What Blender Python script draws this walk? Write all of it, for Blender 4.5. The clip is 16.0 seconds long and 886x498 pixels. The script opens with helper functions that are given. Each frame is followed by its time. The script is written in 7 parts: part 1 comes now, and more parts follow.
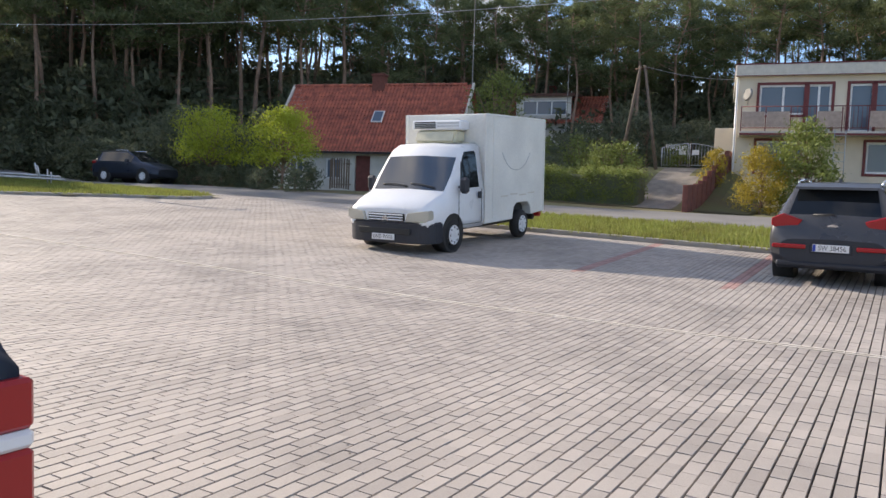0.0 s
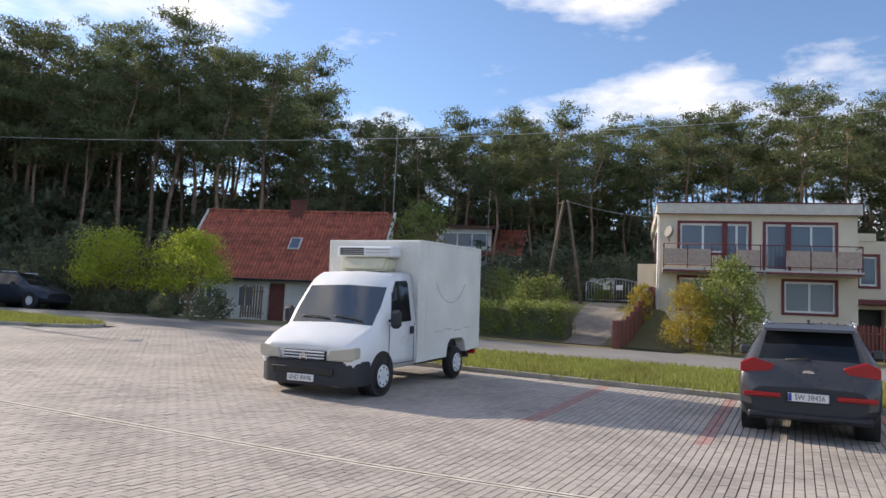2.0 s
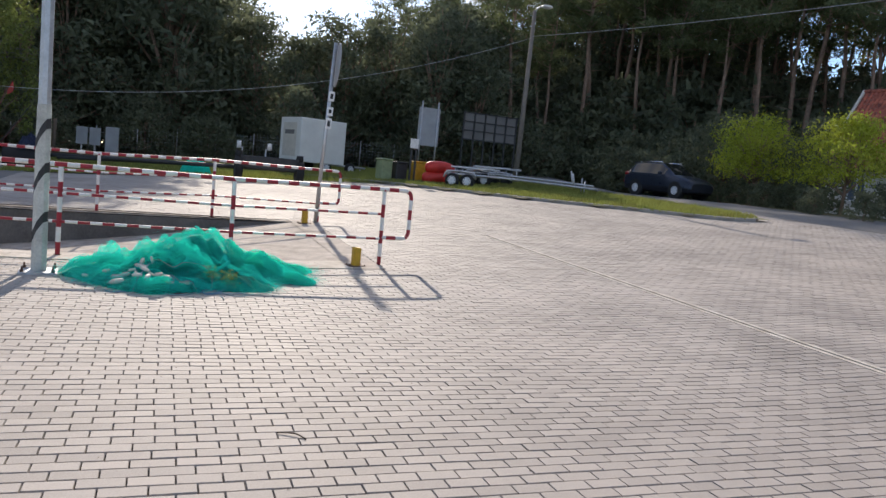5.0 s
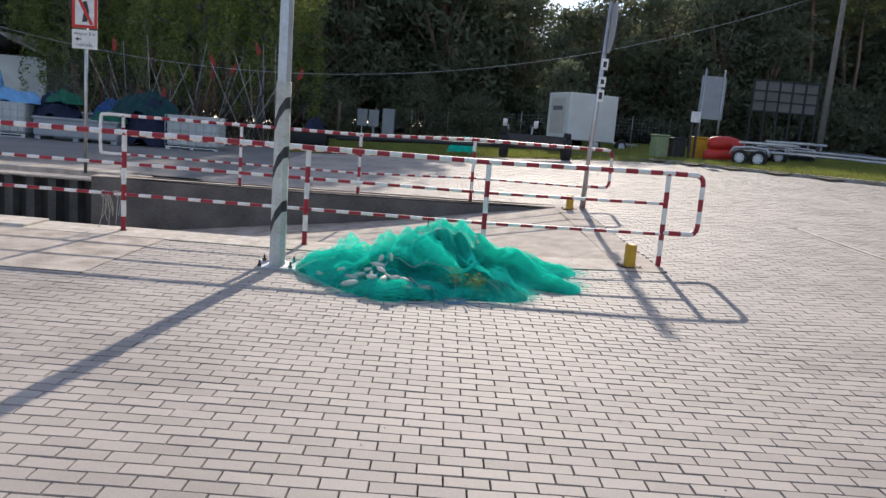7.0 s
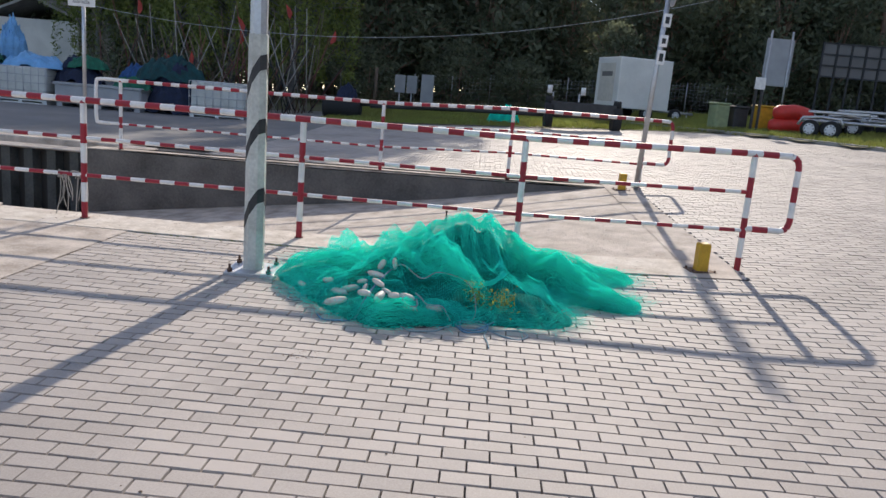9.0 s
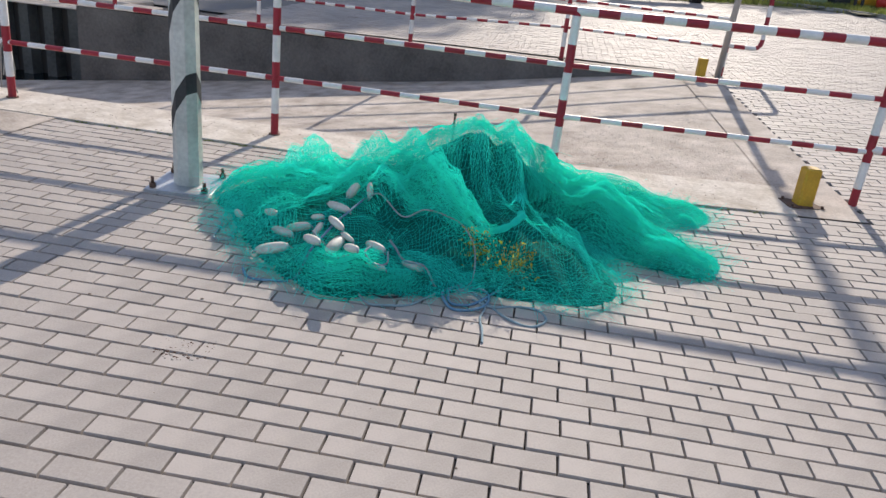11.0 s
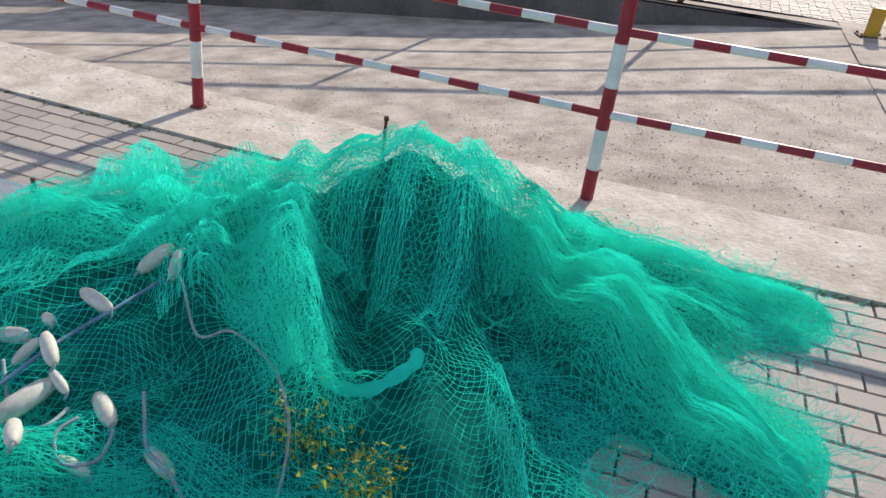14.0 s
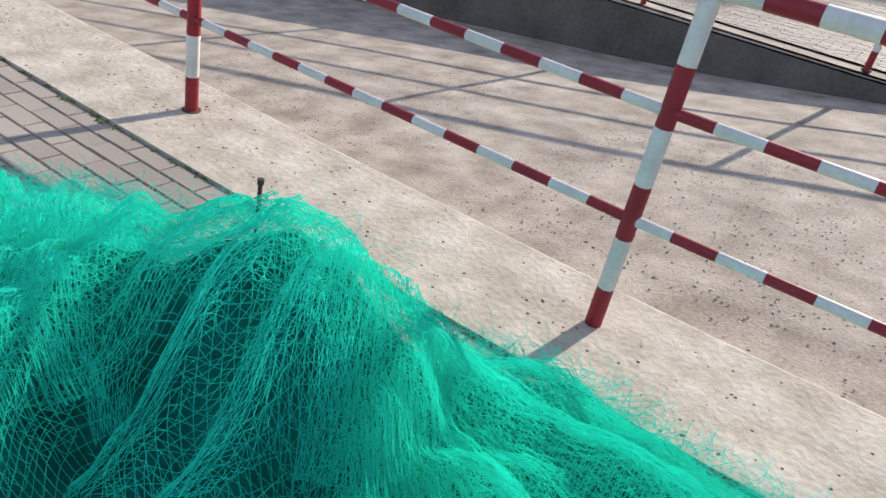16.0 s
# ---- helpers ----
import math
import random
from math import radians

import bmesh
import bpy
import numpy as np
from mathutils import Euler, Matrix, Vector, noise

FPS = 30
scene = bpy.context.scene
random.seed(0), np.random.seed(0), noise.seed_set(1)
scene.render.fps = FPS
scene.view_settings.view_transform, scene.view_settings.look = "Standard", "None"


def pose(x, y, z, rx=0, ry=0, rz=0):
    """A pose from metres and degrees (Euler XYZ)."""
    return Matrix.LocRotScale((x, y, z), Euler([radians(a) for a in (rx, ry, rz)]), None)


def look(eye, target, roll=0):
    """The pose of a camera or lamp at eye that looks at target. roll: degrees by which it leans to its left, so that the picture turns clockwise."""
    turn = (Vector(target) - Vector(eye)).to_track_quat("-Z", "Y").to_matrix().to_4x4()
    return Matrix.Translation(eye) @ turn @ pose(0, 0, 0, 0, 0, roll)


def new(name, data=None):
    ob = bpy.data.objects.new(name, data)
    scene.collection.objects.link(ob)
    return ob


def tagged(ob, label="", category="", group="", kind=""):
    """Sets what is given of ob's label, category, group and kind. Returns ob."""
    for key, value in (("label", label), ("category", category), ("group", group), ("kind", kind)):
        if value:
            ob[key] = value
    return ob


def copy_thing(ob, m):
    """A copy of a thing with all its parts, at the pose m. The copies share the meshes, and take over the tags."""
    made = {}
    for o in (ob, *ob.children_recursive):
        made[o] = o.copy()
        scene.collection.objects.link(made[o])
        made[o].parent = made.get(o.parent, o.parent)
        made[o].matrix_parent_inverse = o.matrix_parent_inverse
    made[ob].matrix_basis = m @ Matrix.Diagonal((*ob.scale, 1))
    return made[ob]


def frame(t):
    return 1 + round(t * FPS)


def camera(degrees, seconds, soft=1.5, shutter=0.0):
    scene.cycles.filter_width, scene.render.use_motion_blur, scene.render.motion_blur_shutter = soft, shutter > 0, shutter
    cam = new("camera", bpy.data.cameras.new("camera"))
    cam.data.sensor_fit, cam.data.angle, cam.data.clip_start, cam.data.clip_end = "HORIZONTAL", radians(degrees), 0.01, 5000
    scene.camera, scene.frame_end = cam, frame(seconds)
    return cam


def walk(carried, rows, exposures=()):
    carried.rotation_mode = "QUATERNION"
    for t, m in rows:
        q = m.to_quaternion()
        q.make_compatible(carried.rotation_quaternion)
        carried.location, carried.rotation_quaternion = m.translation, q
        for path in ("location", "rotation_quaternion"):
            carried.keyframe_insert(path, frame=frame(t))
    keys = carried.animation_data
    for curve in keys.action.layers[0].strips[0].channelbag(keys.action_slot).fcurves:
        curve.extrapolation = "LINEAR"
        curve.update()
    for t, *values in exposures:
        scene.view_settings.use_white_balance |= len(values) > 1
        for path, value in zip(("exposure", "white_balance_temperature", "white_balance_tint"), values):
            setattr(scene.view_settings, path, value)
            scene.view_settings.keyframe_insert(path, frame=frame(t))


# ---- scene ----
cam = camera(61.0, 16.0)
METRES, EYE, TILT, LEAN, TURN = 13.0, 1.444, 0.0, 0.0, 31.5
ROWS = [
    (0.0, 0.0, 0.0, 0.0, 0.14, -4.17, -1.93),
    (0.5, -0.0031, 0.0344, 0.0056, -4.59, 2.51, -2.65),
    (1.0, -0.0066, 0.0689, 0.0077, -8.3, 5.39, -2.37),
    (1.5, -0.0113, 0.1003, 0.0073, -8.79, 6.24, -2.29),
    (2.0, -0.0199, 0.1314, 0.0057, -6.38, 6.0, -2.83),
    (2.5, -0.0341, 0.1608, 0.0074, -1.32, 4.81, -3.41),
    (3.0, -0.0511, 0.1905, 0.0062, 5.48, 3.13, -3.57),
    (3.5, -0.0706, 0.2184, 0.005, 13.03, 1.16, -3.86),
    (4.0, -0.0942, 0.2446, 0.0058, 21.28, -1.02, -4.32),
    (4.5, -0.1177, 0.2727, 0.0049, 29.98, -3.35, -4.99),
    (5.0, -0.1452, 0.2956, 0.0022, 38.44, -5.55, -5.48),
    (7.5, -0.2721, 0.4072, 0.0042, 60.66, -9.45, -4.39),
    (8.0, -0.2995, 0.427, 0.0028, 61.78, -10.01, -4.3),
    (8.5, -0.3254, 0.4457, 0.0036, 62.04, -10.63, -4.45),
    (9.0, -0.3504, 0.4654, 0.0053, 61.93, -11.75, -4.69),
    (9.5, -0.3783, 0.4859, 0.0042, 62.14, -13.93, -5.1),
    (12.0, -0.4987, 0.5875, 0.0001, 70.83, -25.89, -5.85),
    (12.5, -0.5202, 0.6053, -0.0011, 72.95, -26.76, -5.97),
    (13.0, -0.5397, 0.6249, -0.0017, 74.92, -27.62, -6.12),
    (13.5, -0.5568, 0.6455, -0.0007, 76.49, -28.24, -6.26),
    (14.0, -0.575, 0.6631, -0.0018, 77.97, -28.67, -6.53),
    (14.5, -0.5915, 0.6789, -0.0004, 79.5, -28.81, -7.07),
    (15.0, -0.6055, 0.6974, -0.0016, 82.02, -28.98, -7.87),
    (15.5, -0.6177, 0.7143, -0.0024, 85.96, -29.35, -9.18),
    (16.0, -0.6362, 0.7279, -0.0018, 94.35, -30.29, -11.13),
]
EXPOSURES = [(0.0, 0.66, 6900, 14), (1.5, 0.52, 6900, 14), (3.0, 0.44, 6850, 14), (5.0, 0.22, 6700, 14), (9.0, 0.30, 6600, 14), (13.0, 0.32, 6650, 14), (16.0, 0.28, 6700, 12)]
walk(cam, [(t, pose(0, 0, EYE, TILT, LEAN, TURN) @ pose(METRES * x, METRES * y, METRES * z, 90 + pitch, roll, yaw)) for t, x, y, z, yaw, pitch, roll in ROWS], EXPOSURES)

# ---- world, sun ----
SUN = Vector((-0.895, 0.10, 0.43)).normalized()
world = bpy.data.worlds.new("world")
scene.world = world
world.use_nodes = True
wn, wl = world.node_tree.nodes, world.node_tree.links
wn.clear()
sky = wn.new("ShaderNodeTexSky")
sky.sky_type, sky.sun_disc = "NISHITA", False
sky.sun_elevation = math.asin(SUN.z)
sky.sun_rotation = math.atan2(SUN.x, SUN.y)
sky.air_density, sky.dust_density, sky.ozone_density = 0.9, 0.3, 4.0
geo = wn.new("ShaderNodeTexCoord")
flat = wn.new("ShaderNodeMapping")
flat.inputs["Scale"].default_value = (1.0, 1.0, 2.6)
flat.inputs["Location"].default_value = (0.0, 0.35, 0.1)
cn = wn.new("ShaderNodeTexNoise")
cn.inputs["Scale"].default_value, cn.inputs["Detail"].default_value, cn.inputs["Roughness"].default_value = 3.1, 9, 0.58
ramp = wn.new("ShaderNodeValToRGB")
ramp.color_ramp.elements[0].position, ramp.color_ramp.elements[1].position = 0.49, 0.66
mixc = wn.new("ShaderNodeMixRGB")
mixc.inputs["Color2"].default_value = (6.2, 6.2, 6.3, 1)
bg = wn.new("ShaderNodeBackground")
bg.inputs["Strength"].default_value = 0.15
wo = wn.new("ShaderNodeOutputWorld")
wl.new(geo.outputs["Generated"], flat.inputs["Vector"])
wl.new(flat.outputs["Vector"], cn.inputs["Vector"])
wl.new(cn.outputs["Fac"], ramp.inputs["Fac"])
wl.new(ramp.outputs["Color"], mixc.inputs["Fac"])
wl.new(sky.outputs["Color"], mixc.inputs["Color1"])
wl.new(mixc.outputs["Color"], bg.inputs["Color"])
wl.new(bg.outputs["Background"], wo.inputs["Surface"])
sun = new("sun", bpy.data.lights.new("sun", "SUN"))
sun.data.energy, sun.data.angle, sun.data.color = 4.4, radians(0.6), (1.0, 0.925, 0.80)
sun.matrix_world = look((0, 0, 60), Vector((0, 0, 60)) - SUN)

# ---- materials ----
def material(name, base, rough=0.7, metal=0.0, spread=0.25, scale=6.0, fine=90.0, bump=0.25, depth=0.01, tint=None, island=0.0, obrand=0.0, trans=0.0, gloss=0.5):
    """A painted, stained or grained surface: two sizes of noise on the colour, fine relief."""
    m = bpy.data.materials.new(name)
    m.use_nodes = True
    n, l = m.node_tree.nodes, m.node_tree.links
    b = n["Principled BSDF"]
    b.inputs["Metallic"].default_value = metal
    b.inputs["Specular IOR Level"].default_value = gloss
    pos = n.new("ShaderNodeTexCoord")
    big, small = n.new("ShaderNodeTexNoise"), n.new("ShaderNodeTexNoise")
    big.inputs["Scale"].default_value, big.inputs["Detail"].default_value = scale, 6
    small.inputs["Scale"].default_value, small.inputs["Detail"].default_value = fine, 4
    for t in (big, small):
        l.new(pos.outputs["Object"], t.inputs["Vector"])
    add = n.new("ShaderNodeMath")
    add.operation = "MULTIPLY_ADD"
    add.inputs[1].default_value = 0.45
    l.new(small.outputs["Fac"], add.inputs[0])
    l.new(big.outputs["Fac"], add.inputs[2])
    fac = add.outputs[0]
    for on, sock, node in ((island, "Random Per Island", "ShaderNodeNewGeometry"), (obrand, "Random", "ShaderNodeObjectInfo")):
        if on:
            r, ma = n.new(node), n.new("ShaderNodeMath")
            ma.operation, ma.inputs[1].default_value = "MULTIPLY_ADD", on
            l.new(r.outputs[sock], ma.inputs[0])
            l.new(fac, ma.inputs[2])
            fac = ma.outputs[0]
    rampn = n.new("ShaderNodeValToRGB")
    lo = tint if tint else tuple(c * (1 - spread) for c in base)
    hi = tuple(min(1, c * (1 + spread)) for c in base)
    rampn.color_ramp.elements[0].position, rampn.color_ramp.elements[1].position = 0.45, 1.0 + 0.5 * (island + obrand)
    rampn.color_ramp.elements[0].color, rampn.color_ramp.elements[1].color = (*lo, 1), (*hi, 1)
    l.new(fac, rampn.inputs["Fac"])
    l.new(rampn.outputs["Color"], b.inputs["Base Color"])
    rr = n.new("ShaderNodeMapRange")
    rr.inputs["To Min"].default_value, rr.inputs["To Max"].default_value = max(0.02, rough - 0.1), min(1, rough + 0.12)
    l.new(big.outputs["Fac"], rr.inputs["Value"])
    l.new(rr.outputs["Result"], b.inputs["Roughness"])
    if bump:
        bp = n.new("ShaderNodeBump")
        bp.inputs["Strength"].default_value, bp.inputs["Distance"].default_value = bump, depth
        l.new(add.outputs[0], bp.inputs["Height"])
        l.new(bp.outputs["Normal"], b.inputs["Normal"])
    if trans:
        tr, mx = n.new("ShaderNodeBsdfTranslucent"), n.new("ShaderNodeMixShader")
        mx.inputs["Fac"].default_value = trans
        l.new(rampn.outputs["Color"], tr.inputs["Color"])
        l.new(b.outputs[0], mx.inputs[1])
        l.new(tr.outputs[0], mx.inputs[2])
        l.new(mx.outputs[0], n["Material Output"].inputs["Surface"])
    return m


def plain(name, base, rough=0.5, metal=0.0, trans=0.0, coat=0.0, emit=0.0):
    m = bpy.data.materials.new(name)
    m.use_nodes = True
    b = m.node_tree.nodes["Principled BSDF"]
    b.inputs["Base Color"].default_value, b.inputs["Roughness"].default_value, b.inputs["Metallic"].default_value = (*base, 1), rough, metal
    b.inputs["Transmission Weight"].default_value, b.inputs["Coat Weight"].default_value = trans, coat
    return m


PAVER = material("grey_concrete_paver", (0.345, 0.304, 0.268), 0.76, spread=0.30, scale=0.7, fine=130, island=0.22, bump=0.35, depth=0.004, gloss=0.5)
PAVER_RED = material("red_concrete_paver", (0.34, 0.205, 0.18), 0.85, spread=0.25, scale=1.5, fine=60, island=0.3, bump=0.35, depth=0.004)
PAVER_ONE = material("grey_concrete_paver_near", (0.345, 0.304, 0.268), 0.76, spread=0.30, scale=4, fine=130, obrand=0.22, bump=0.35, depth=0.004, gloss=0.5)
JOINT = material("sandy_joint", (0.11, 0.095, 0.08), 0.95, spread=0.35, scale=8, fine=150)
STRIP = material("pale_kerb_concrete", (0.62, 0.57, 0.50), 0.9, spread=0.2, scale=5, fine=38, bump=0.9, depth=0.015, tint=(0.40, 0.34, 0.27), gloss=0.25)
CONCRETE = material("weathered_concrete", (0.45, 0.395, 0.34), 0.9, spread=0.45, scale=3.4, fine=60, bump=0.8, depth=0.014, tint=(0.25, 0.205, 0.165), gloss=0.25)
WALLCON = material("dark_mottled_concrete", (0.115, 0.105, 0.095), 0.85, spread=0.5, scale=1.6, fine=30, bump=0.5, depth=0.02)
ASPHALT = material("worn_asphalt", (0.19, 0.18, 0.17), 0.9, spread=0.25, scale=0.5, fine=80, bump=0.3)
KERB = material("kerb_concrete", (0.33, 0.31, 0.28), 0.9, spread=0.25, scale=3, fine=60)
SOIL = material("grassy_soil", (0.10, 0.105, 0.04), 1.0, spread=0.5, scale=0.6, fine=20, tint=(0.12, 0.09, 0.05), bump=0.6, depth=0.05)
GRASS = material("grass_blade", (0.19, 0.215, 0.05), 0.8, spread=0.5, scale=0.8, fine=5, tint=(0.19, 0.16, 0.05), island=0.3, bump=0, trans=0.35)
RED = material("chipped_red_paint", (0.30, 0.014, 0.027), 0.5, spread=0.25, scale=9, fine=70, bump=0.15, depth=0.003)
WHITE = material("chipped_white_paint", (0.72, 0.71, 0.68), 0.5, spread=0.15, scale=9, fine=70, bump=0.15, depth=0.003)
STEEL = material("galvanised_steel", (0.50, 0.51, 0.52), 0.45, 0.8, spread=0.2, scale=5, fine=40, bump=0.1, depth=0.002)
POLE = material("painted_grey_pole", (0.54, 0.54, 0.48), 0.55, 0.0, spread=0.35, scale=4, fine=40, bump=0.15, depth=0.003)
BLACK = material("black_paint", (0.035, 0.035, 0.035), 0.6, spread=0.4, scale=6, fine=50)
YELLOW = material("yellow_paint", (0.55, 0.31, 0.02), 0.55, spread=0.25, scale=7, fine=60)
RUST = material("rusty_steel", (0.12, 0.07, 0.05), 0.9, 0.2, spread=0.4, scale=4, fine=40)
WATER = plain("harbour_water", (0.012, 0.018, 0.018), 0.05)
BARK = material("pine_bark", (0.27, 0.175, 0.125), 0.95, spread=0.5, scale=1.2, fine=9, bump=0.8, depth=0.05)
NEEDLE = material("pine_needles", (0.105, 0.125, 0.055), 0.8, spread=0.5, scale=0.5, fine=3, island=0.4, bump=0, trans=0.42)
LEAF = material("dark_broad_leaves", (0.115, 0.13, 0.078), 0.7, spread=0.5, scale=0.5, fine=3, island=0.4, bump=0, trans=0.48)
LEAF_Y = material("yellow_green_leaves", (0.30, 0.34, 0.04), 0.7, spread=0.45, scale=0.8, fine=3, island=0.4, bump=0, trans=0.45)
LEAF_G = material("fresh_green_leaves", (0.16, 0.19, 0.05), 0.7, spread=0.45, scale=0.8, fine=3, island=0.4, bump=0, trans=0.4)
LEAF_GOLD = material("golden_leaves", (0.32, 0.25, 0.035), 0.7, spread=0.3, scale=0.8, fine=3, island=0.4, bump=0, trans=0.4)
TILE = material("red_clay_tile", (0.37, 0.108, 0.066), 0.8, spread=0.5, scale=2.5, fine=12, tint=(0.12, 0.036, 0.03), island=0.2, bump=0.3)
RENDER = material("cream_render", (0.76, 0.66, 0.51), 0.9, spread=0.12, scale=0.8, fine=40, bump=0.3)
RENDER_W = material("whitewashed_render", (0.62, 0.60, 0.54), 0.9, spread=0.2, scale=0.9, fine=30, bump=0.3)
MAROON = material("maroon_trim_paint", (0.17, 0.035, 0.035), 0.6, spread=0.2)
FASCIA = material("cream_fascia", (0.62, 0.58, 0.50), 0.7, spread=0.12)
WFRAME = material("white_window_frame", (0.78, 0.78, 0.77), 0.4, spread=0.06, bump=0.05)
# Blue-grey base paints in reflected sky and pale net curtains.
GLASS = plain("sky_tinted_glass", (0.13, 0.16, 0.20), 0.04)
DARKGLASS = plain("tinted_car_glass", (0.012, 0.014, 0.016), 0.03)
SCREEN = plain("sky_reflecting_windscreen", (0.03, 0.035, 0.04), 0.03)
SCREEN.node_tree.nodes["Principled BSDF"].inputs["IOR"].default_value = 2.1
TUB_GREY = material("mottled_arc_grey", (0.46, 0.46, 0.45), 0.6, spread=0.2, scale=5)
VANWHITE = material("white_van_paint", (0.74, 0.75, 0.76), 0.3, spread=0.06, scale=2, fine=30, bump=0.03, depth=0.002)
VANBOX = material("off_white_box_panel", (0.74, 0.73, 0.68), 0.45, spread=0.12, scale=1.3, fine=20, bump=0.05, depth=0.003)
CARPAINT = material("dark_grey_car_paint", (0.075, 0.075, 0.08), 0.28, 0.35, spread=0.1, scale=2, fine=60, bump=0.02, depth=0.001)
PLASTIC = material("black_plastic", (0.018, 0.021, 0.030), 0.5, spread=0.3, scale=5, fine=60, bump=0.1, depth=0.002)
RUBBER = material("tyre_rubber", (0.02, 0.02, 0.02), 0.85, spread=0.3, scale=8, fine=60)
RIM = material("wheel_rim_metal", (0.66, 0.67, 0.68), 0.45, 0.0, spread=0.2, scale=8, fine=50)
TAIL = plain("red_tail_lens", (0.32, 0.0, 0.004), 0.3, coat=0.25)
LENS = plain("headlamp_lens", (0.45, 0.43, 0.36), 0.12, coat=1.0)
CHROME = plain("chrome", (0.7, 0.7, 0.72), 0.15, 1.0)
PLATE = plain("number_plate_white", (0.75, 0.75, 0.75), 0.4)
INK = plain("black_ink", (0.02, 0.02, 0.02), 0.5)
WOOD = material("weathered_wood", (0.16, 0.12, 0.09), 0.9, spread=0.35, scale=3, fine=40)
WOOD_RED = material("red_stained_wood", (0.17, 0.055, 0.045), 0.8, spread=0.3, scale=3, fine=40)
REDPLASTIC = material("red_inflated_fabric", (0.55, 0.03, 0.02), 0.5, spread=0.15)


# ---- small helpers ----
def ground_z(x, y):
    """Height of the gently rising yard: level by the slipway, higher towards the road."""
    ye = min(y, 18) + 0.82 * max(0, y - 18)
    z = 0.028 * -x + 0.055 * ye - 0.60
    z = 0.5 * (z + math.sqrt(z * z + 0.0036))
    if z > 1.0:
        z = 1.5 - 0.5 * ((1.5 - z) + math.sqrt((1.5 - z) ** 2 + 0.01))
    rise = max(0.0, math.hypot(x + 4, y + 4) - 57)
    return z + min(11.0, 0.27 * rise) * min(1, max(0, (y - 12) / 20))


def mesh(name, verts, faces, mats, index=None, smooth=False):
    me = bpy.data.meshes.new(name)
    me.from_pydata(verts, [], faces)
    for m in mats if isinstance(mats, (list, tuple)) else [mats]:
        me.materials.append(m)
    if index is not None:
        me.polygons.foreach_set("material_index", index)
    if smooth:
        me.polygons.foreach_set("use_smooth", [True] * len(faces))
    me.update()
    return me


def part(name, bm, mat, parent=None, label="", smooth=False):
    """Links a bmesh as one mesh object under a thing or a part."""
    me = bpy.data.meshes.new(name)
    bm.to_mesh(me)
    bm.free()
    for m in mat if isinstance(mat, (list, tuple)) else [mat]:
        me.materials.append(m)
    if smooth:
        me.polygons.foreach_set("use_smooth", [True] * len(me.polygons))
    ob = new(name, me)
    ob.parent = parent
    return tagged(ob, label)


def thing(name, label, category, m=None, group="", kind=""):
    ob = new(name)
    ob.empty_display_size = 0.2
    if m is not None:
        ob.matrix_basis = m
    return tagged(ob, label, category, group, kind)


def box(bm, x0, x1, y0, y1, z0, z1, bevel=0.0, m=None, mi=0):
    r = bmesh.ops.create_cube(bm, size=1)
    vs = r["verts"]
    for v in vs:
        v.co = Vector(((x0 + x1) / 2 + v.co.x * (x1 - x0), (y0 + y1) / 2 + v.co.y * (y1 - y0), (z0 + z1) / 2 + v.co.z * (z1 - z0)))
    fs = list({f for v in vs for f in v.link_faces})
    for f in fs:
        f.material_index = mi
    if bevel:
        es = list({e for v in vs for e in v.link_edges})
        out = bmesh.ops.bevel(bm, geom=es, offset=bevel, segments=1, affect="EDGES", profile=0.5)
        vs = list({v for f in out["faces"] for v in f.verts} | {v for v in vs if v.is_valid})
        for f in out["faces"]:
            f.material_index = mi
    if m is not None:
        bmesh.ops.transform(bm, matrix=m, verts=vs)
    return bm


def rod(bm, a, b, r0, r1=None, seg=10, caps=True, mi=0):
    a, b = Vector(a), Vector(b)
    d = b - a
    if d.length < 1e-6:
        return bm
    m = Matrix.Translation((a + b) / 2) @ d.to_track_quat("Z", "Y").to_matrix().to_4x4()
    r = bmesh.ops.create_cone(bm, cap_ends=caps, segments=seg, radius1=r0, radius2=r0 if r1 is None else r1, depth=d.length, matrix=m)
    for f in {f for v in r["verts"] for f in v.link_faces}:
        f.material_index = mi
        f.smooth = len(f.verts) == 4
    return bm


def tube(bm, pts, r, seg=6, closed=False, mi=0):
    """A bent round tube through points."""
    pts = [Vector(p) for p in pts]
    n = len(pts)
    rings = []
    side = None
    for i, p in enumerate(pts):
        t = (pts[(i + 1) % n] - pts[i - 1]) if closed else (pts[min(i + 1, n - 1)] - pts[max(i - 1, 0)])
        t.normalize()
        if side is None:
            side = t.orthogonal().normalized()
        side = (side - t * side.dot(t)).normalized()
        up = t.cross(side)
        rr = r[i] if isinstance(r, (list, tuple)) else r
        rings.append([bm.verts.new(p + rr * (math.cos(2 * math.pi * k / seg) * side + math.sin(2 * math.pi * k / seg) * up)) for k in range(seg)])
    for i in range(n if closed else n - 1):
        a, b = rings[i], rings[(i + 1) % n]
        for k in range(seg):
            f = bm.faces.new((a[k], a[(k + 1) % seg], b[(k + 1) % seg], b[k]))
            f.smooth, f.material_index = True, mi
    if not closed:
        bm.faces.new(rings[0][::-1]).material_index = mi
        bm.faces.new(rings[-1]).material_index = mi
    return bm


def smoothpath(pts, n=6):
    pts = [Vector(p) for p in pts]
    out = []
    for i in range(len(pts) - 1):
        p0, p1, p2, p3 = pts[max(i - 1, 0)], pts[i], pts[i + 1], pts[min(i + 2, len(pts) - 1)]
        for k in range(n):
            t = k / n
            out.append(0.5 * ((2 * p1) + (p2 - p0) * t + (2 * p0 - 5 * p1 + 4 * p2 - p3) * t * t + (3 * p1 - p0 - 3 * p2 + p3) * t ** 3))
    return out + [pts[-1]]


